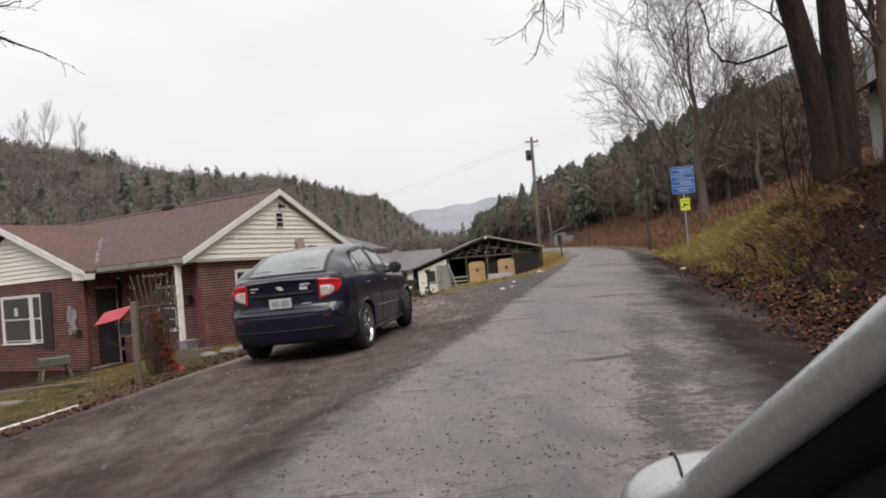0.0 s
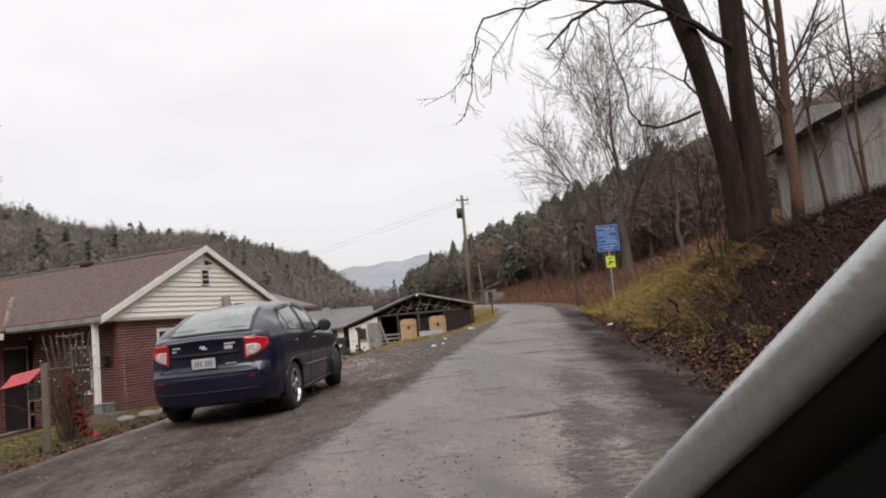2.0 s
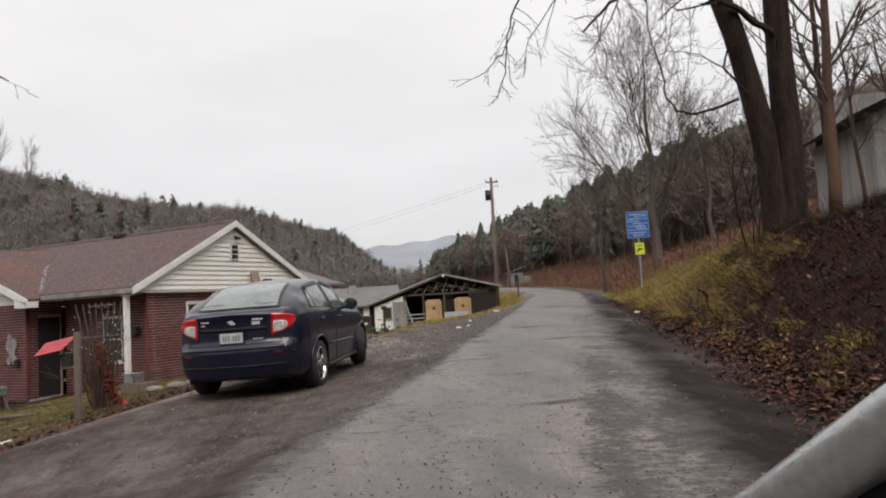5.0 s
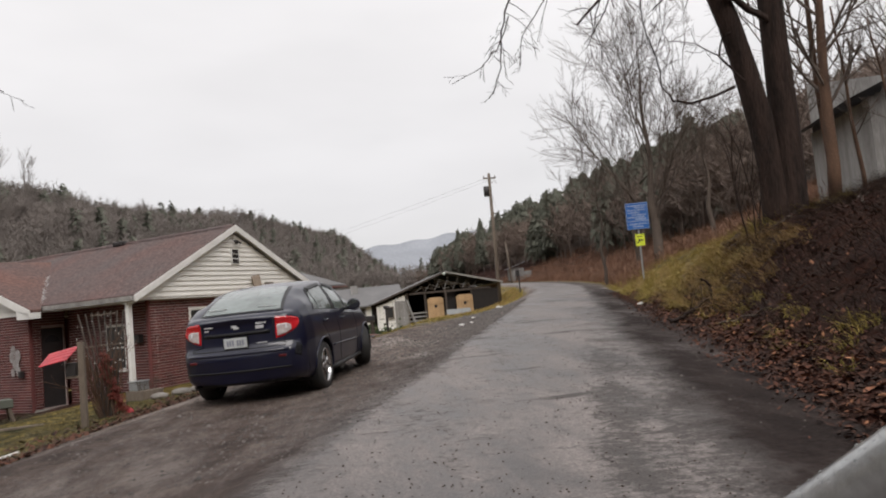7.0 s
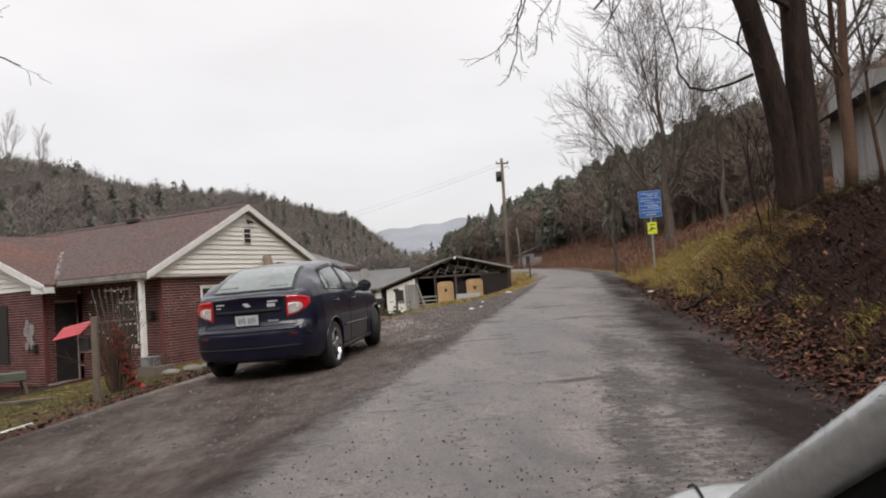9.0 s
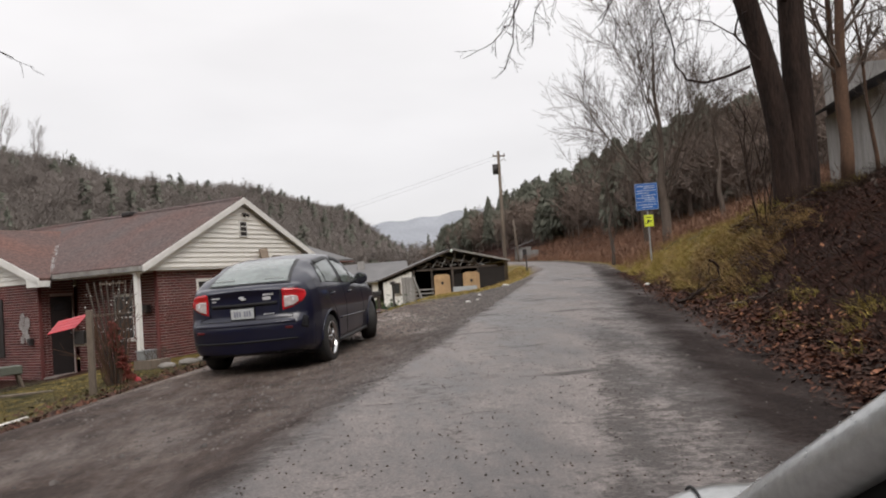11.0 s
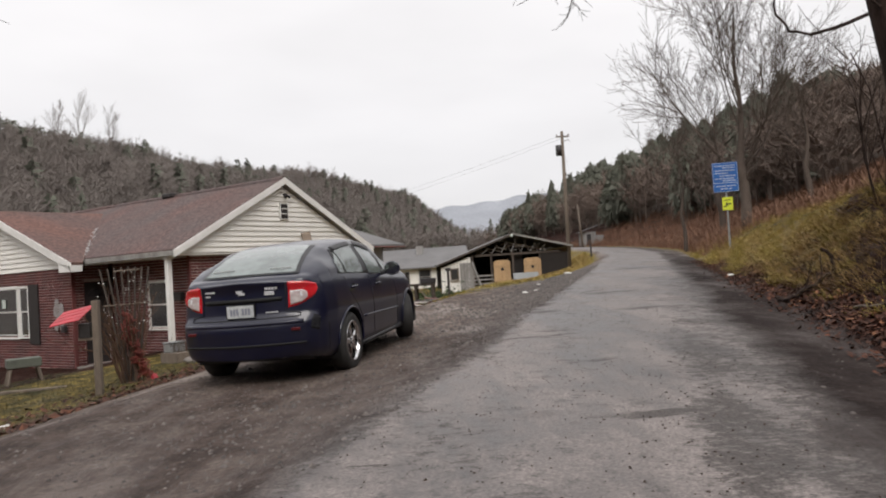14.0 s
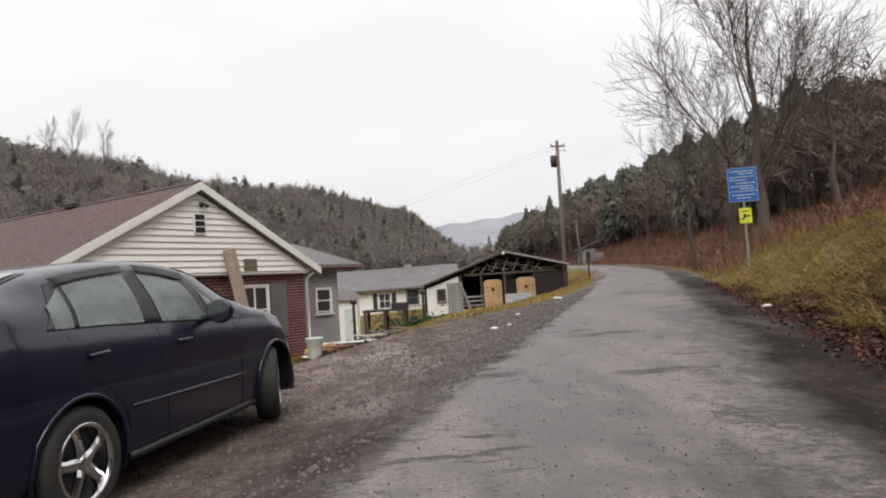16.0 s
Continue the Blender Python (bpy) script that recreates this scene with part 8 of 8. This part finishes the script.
# ---- the silver car at the lane's edge ----
def build_silver_car():
    m = pose(0.3065, 0.50, -0.007, 0, 0, -14)
    car = empty("silver_car", m, "low silver car standing on the lane, wet with rain", "car")
    M["seal_interior_black"] = material("seal_interior_black", (0.006, 0.006, 0.006), None, 10, 0.8, spec=0.15)
    M["water"] = glass_material("water", (0.95, 0.97, 0.97))
    M["silver_wet"] = material("silver_wet", (0.40, 0.41, 0.41), (0.34, 0.35, 0.35), 3, 0.25, 0.4, metal=0.55, coat=0.7, fine=160, fine_amount=0.12, bump=0.0006)
    ys = [-3.3, -3.22, -3.0, -2.6, -2.0, -1.4, -0.9, -0.5, -0.3, -0.15, 0.0, 0.12, 0.3, 0.6, 0.9, 1.15, 1.3, 1.36]
    top = [0.62, 0.74, 0.80, 0.84, 1.14, 1.27, 1.30, 1.27, 1.15, 1.02, 0.78, 0.60, 0.50, 0.46, 0.43, 0.40, 0.36, 0.32]
    belt = [0.58, 0.66, 0.70, 0.71, 0.71, 0.71, 0.71, 0.71, 0.71, 0.70, 0.64, 0.55, 0.47, 0.44, 0.41, 0.38, 0.34, 0.30]
    inset = [0.18, 0.08, 0.03, 0.0, 0.0, 0.0, 0.0, 0.0, 0.0, 0.0, 0.0, 0.0, 0.0, 0.0, 0.02, 0.08, 0.2, 0.35]
    W = 1.72
    X0 = -0.085

    def ring(i):
        half = W / 2 - inset[i]
        h = top[i] - belt[i]
        c = min(max((h - 0.08) / 0.25, 0), 1)
        tum = 0.06 + 0.14 * min(h / 0.55, 1) * c
        low = belt[i]
        side = [(half * 0.93, 0.16), (half * 0.985, min(0.3, low * 0.62)), (half, min(0.45, low * 0.75)), (half * 0.985, min(0.58, low * 0.9)), (half - 0.03, low)]
        upper = [(half - 0.03 - tum * 0.35, belt[i] + h * 0.35), (half - 0.03 - tum * 0.75, belt[i] + h * 0.75), (half - 0.06 - tum - 0.05, belt[i] + h * 0.93), (half * 0.5, belt[i] + h * 0.99), (0, top[i])]
        right = side + upper
        return [(X0 + W / 2 + a, b) for a, b in right] + [(X0 + W / 2 - a, b) for a, b in right[-2::-1]]

    bm = bmesh.new()
    rings = [[bm.verts.new((x, y, z)) for x, z in ring(i)] for i, y in enumerate(ys)]
    n = len(rings[0])
    for q, s in zip(rings, rings[1:]):
        for k in range(n - 1):
            bm.faces.new((q[k], s[k], s[k + 1], q[k + 1]))
    bm.faces.new(rings[0])
    bm.faces.new(rings[-1][::-1])
    part("body", bm, M["silver_wet"], car, "silver bodywork beaded with rain", smooth=True)
    # dark glazing laid on the shell
    def pane(name, ia, ib, ka, kb, label):
        bm = bmesh.new()
        vs = []
        for i in range(ia, ib + 1):
            r = ring(i)
            vs.append([bm.verts.new((X0 + W / 2 + (r[k][0] - X0 - W / 2) * 1.008, ys[i], r[k][1] + 0.004)) for k in range(ka, kb + 1)])
        for q, s in zip(vs, vs[1:]):
            for k in range(kb - ka):
                bm.faces.new((q[k], s[k], s[k + 1], q[k + 1]))
        part(name, bm, M["window_dark"], car, label, smooth=True)

    pane("windscreen", 8, 12, 8, 10, "dark wet windscreen")
    pane("side_window", 4, 9, 4, 6, "dark side window")
    pane("side_window", 4, 9, 12, 14, "dark side window")
    pane("rear_window", 3, 4, 8, 10, "dark rear window")
    # roof pillar with rain drops along the open driver's window
    bm = bmesh.new()
    a, b = Vector((-0.028, -0.04, 0.915)), Vector((0.025, -0.18, 1.015))
    d = (b - a)
    pts = [a - d * 2.1, a - d * 1.0, a, b, b + d * 1.0, b + d * 2.0]
    lift = Vector((-0.0065, 0.0, 0.0065))
    tube(bm, [p + lift for p in pts], [0.015, 0.016, 0.017, 0.017, 0.017, 0.016], 14)
    pil = part("windscreen_pillar", bm, M["silver_wet"], car, "silver windscreen pillar beaded with rain", smooth=True)
    bm = bmesh.new()
    tube(bm, [p + Vector((0.016, 0.0, -0.014)) for p in pts], 0.024, 12)
    part("pillar_seal", bm, M["seal_interior_black"], pil, "black rubber seal", smooth=True)
    # black tube stands in for the unlit car interior beside the pillar
    bm = bmesh.new()
    tube(bm, [p + Vector((0.055, 0.0, -0.05)) for p in pts], 0.05, 12)
    part("interior_shade", bm, M["seal_interior_black"], pil, "black tube standing in for the car's dark interior", smooth=True)
    rng = np.random.RandomState(2)
    bm = bmesh.new()
    for k in range(220):
        u = rng.uniform(0.25, 0.9) * 5
        i = min(int(u), 4)
        p = pts[i].lerp(pts[i + 1], u - i)
        an = rng.uniform(0.2, 2.2)
        axis = d.normalized()
        s1 = axis.cross(Vector((1, 0, 0))).normalized()
        s2 = axis.cross(s1)
        off = (s1 * math.sin(an) + s2 * math.cos(an)) * 0.017
        q = bmesh.ops.create_icosphere(bm, subdivisions=1, radius=rng.uniform(0.0004, 0.0011), matrix=Matrix.Translation(p + lift + (off if off.z > 0 else -off)))
    tagged(part("rain_drop", bm, M["water"], pil), kind="stuff")
    # door mirror
    bm = bmesh.new()
    q = bmesh.ops.create_uvsphere(bm, u_segments=24, v_segments=16, radius=1)
    for v in q["verts"]:
        e = lambda c, p: math.copysign(abs(c) ** p, c)
        v.co = Vector((-0.035 + e(v.co.x, 0.92) * 0.085, 0.055 + max(v.co.y, -0.55) * 0.06, 0.845 + e(v.co.z, 0.88) * 0.056))
    mir = part("door_mirror", bm, M["silver_wet"], car, "silver door mirror beaded with rain", smooth=True)
    bm = bmesh.new()
    ring_pts = []
    for k in range(25):
        w = 2 * math.pi * k / 24
        e = lambda c, p: math.copysign(abs(c) ** p, c)
        x = -0.068
        f = (1 - ((x + 0.035) / 0.085) ** 2) ** 0.5 * 1.04
        ring_pts.append((x, 0.055 + max(math.cos(w) * f, -0.55) * 0.0605, 0.845 + e(math.sin(w) * f, 0.88) * 0.0565))
    tube(bm, ring_pts, 0.0012, 6, cap=False)
    part("mirror_seam", bm, M["seam"], mir, "dark housing seam")
    box_part("mirror_glass", (-0.085, 0.0195, 0.80, -0.012, 0.0215, 0.858), M["chrome"], mir, "mirror glass")
    for wy in (0.75, -2.1):
        for wx, rot in ((X0 + 0.1, 180), (X0 + W - 0.1, 0)):
            w = new("wheel")
            w.parent = car
            w.matrix_basis = pose(wx, wy, 0.31, 0, 0, rot)
            bm = bmesh.new()
            tube(bm, [(-0.1, 0, 0), (-0.08, 0, 0), (0.08, 0, 0), (0.11, 0, 0)], [0.28, 0.31, 0.31, 0.28], 32)
            part("tyre", bm, M["rubber"], w, "black tyre", smooth=False)
            bm = bmesh.new()
            tube(bm, [(0.1, 0, 0), (0.115, 0, 0), (0.12, 0, 0)], [0.21, 0.2, 0.05], 24)
            part("rim", bm, M["galvanised"], w, "grey alloy rim")
    for s in (0.25, W - 0.25):
        bm = bmesh.new()
        q = bmesh.ops.create_uvsphere(bm, u_segments=12, v_segments=8, radius=1)
        for v in q["verts"]:
            v.co = Vector((X0 + s + v.co.x * 0.16, 1.2 + v.co.y * 0.1, 0.36 + v.co.z * 0.05))
        part("headlight", bm, M["lens_clear"], car, "clear headlight", smooth=True)


build_silver_car()
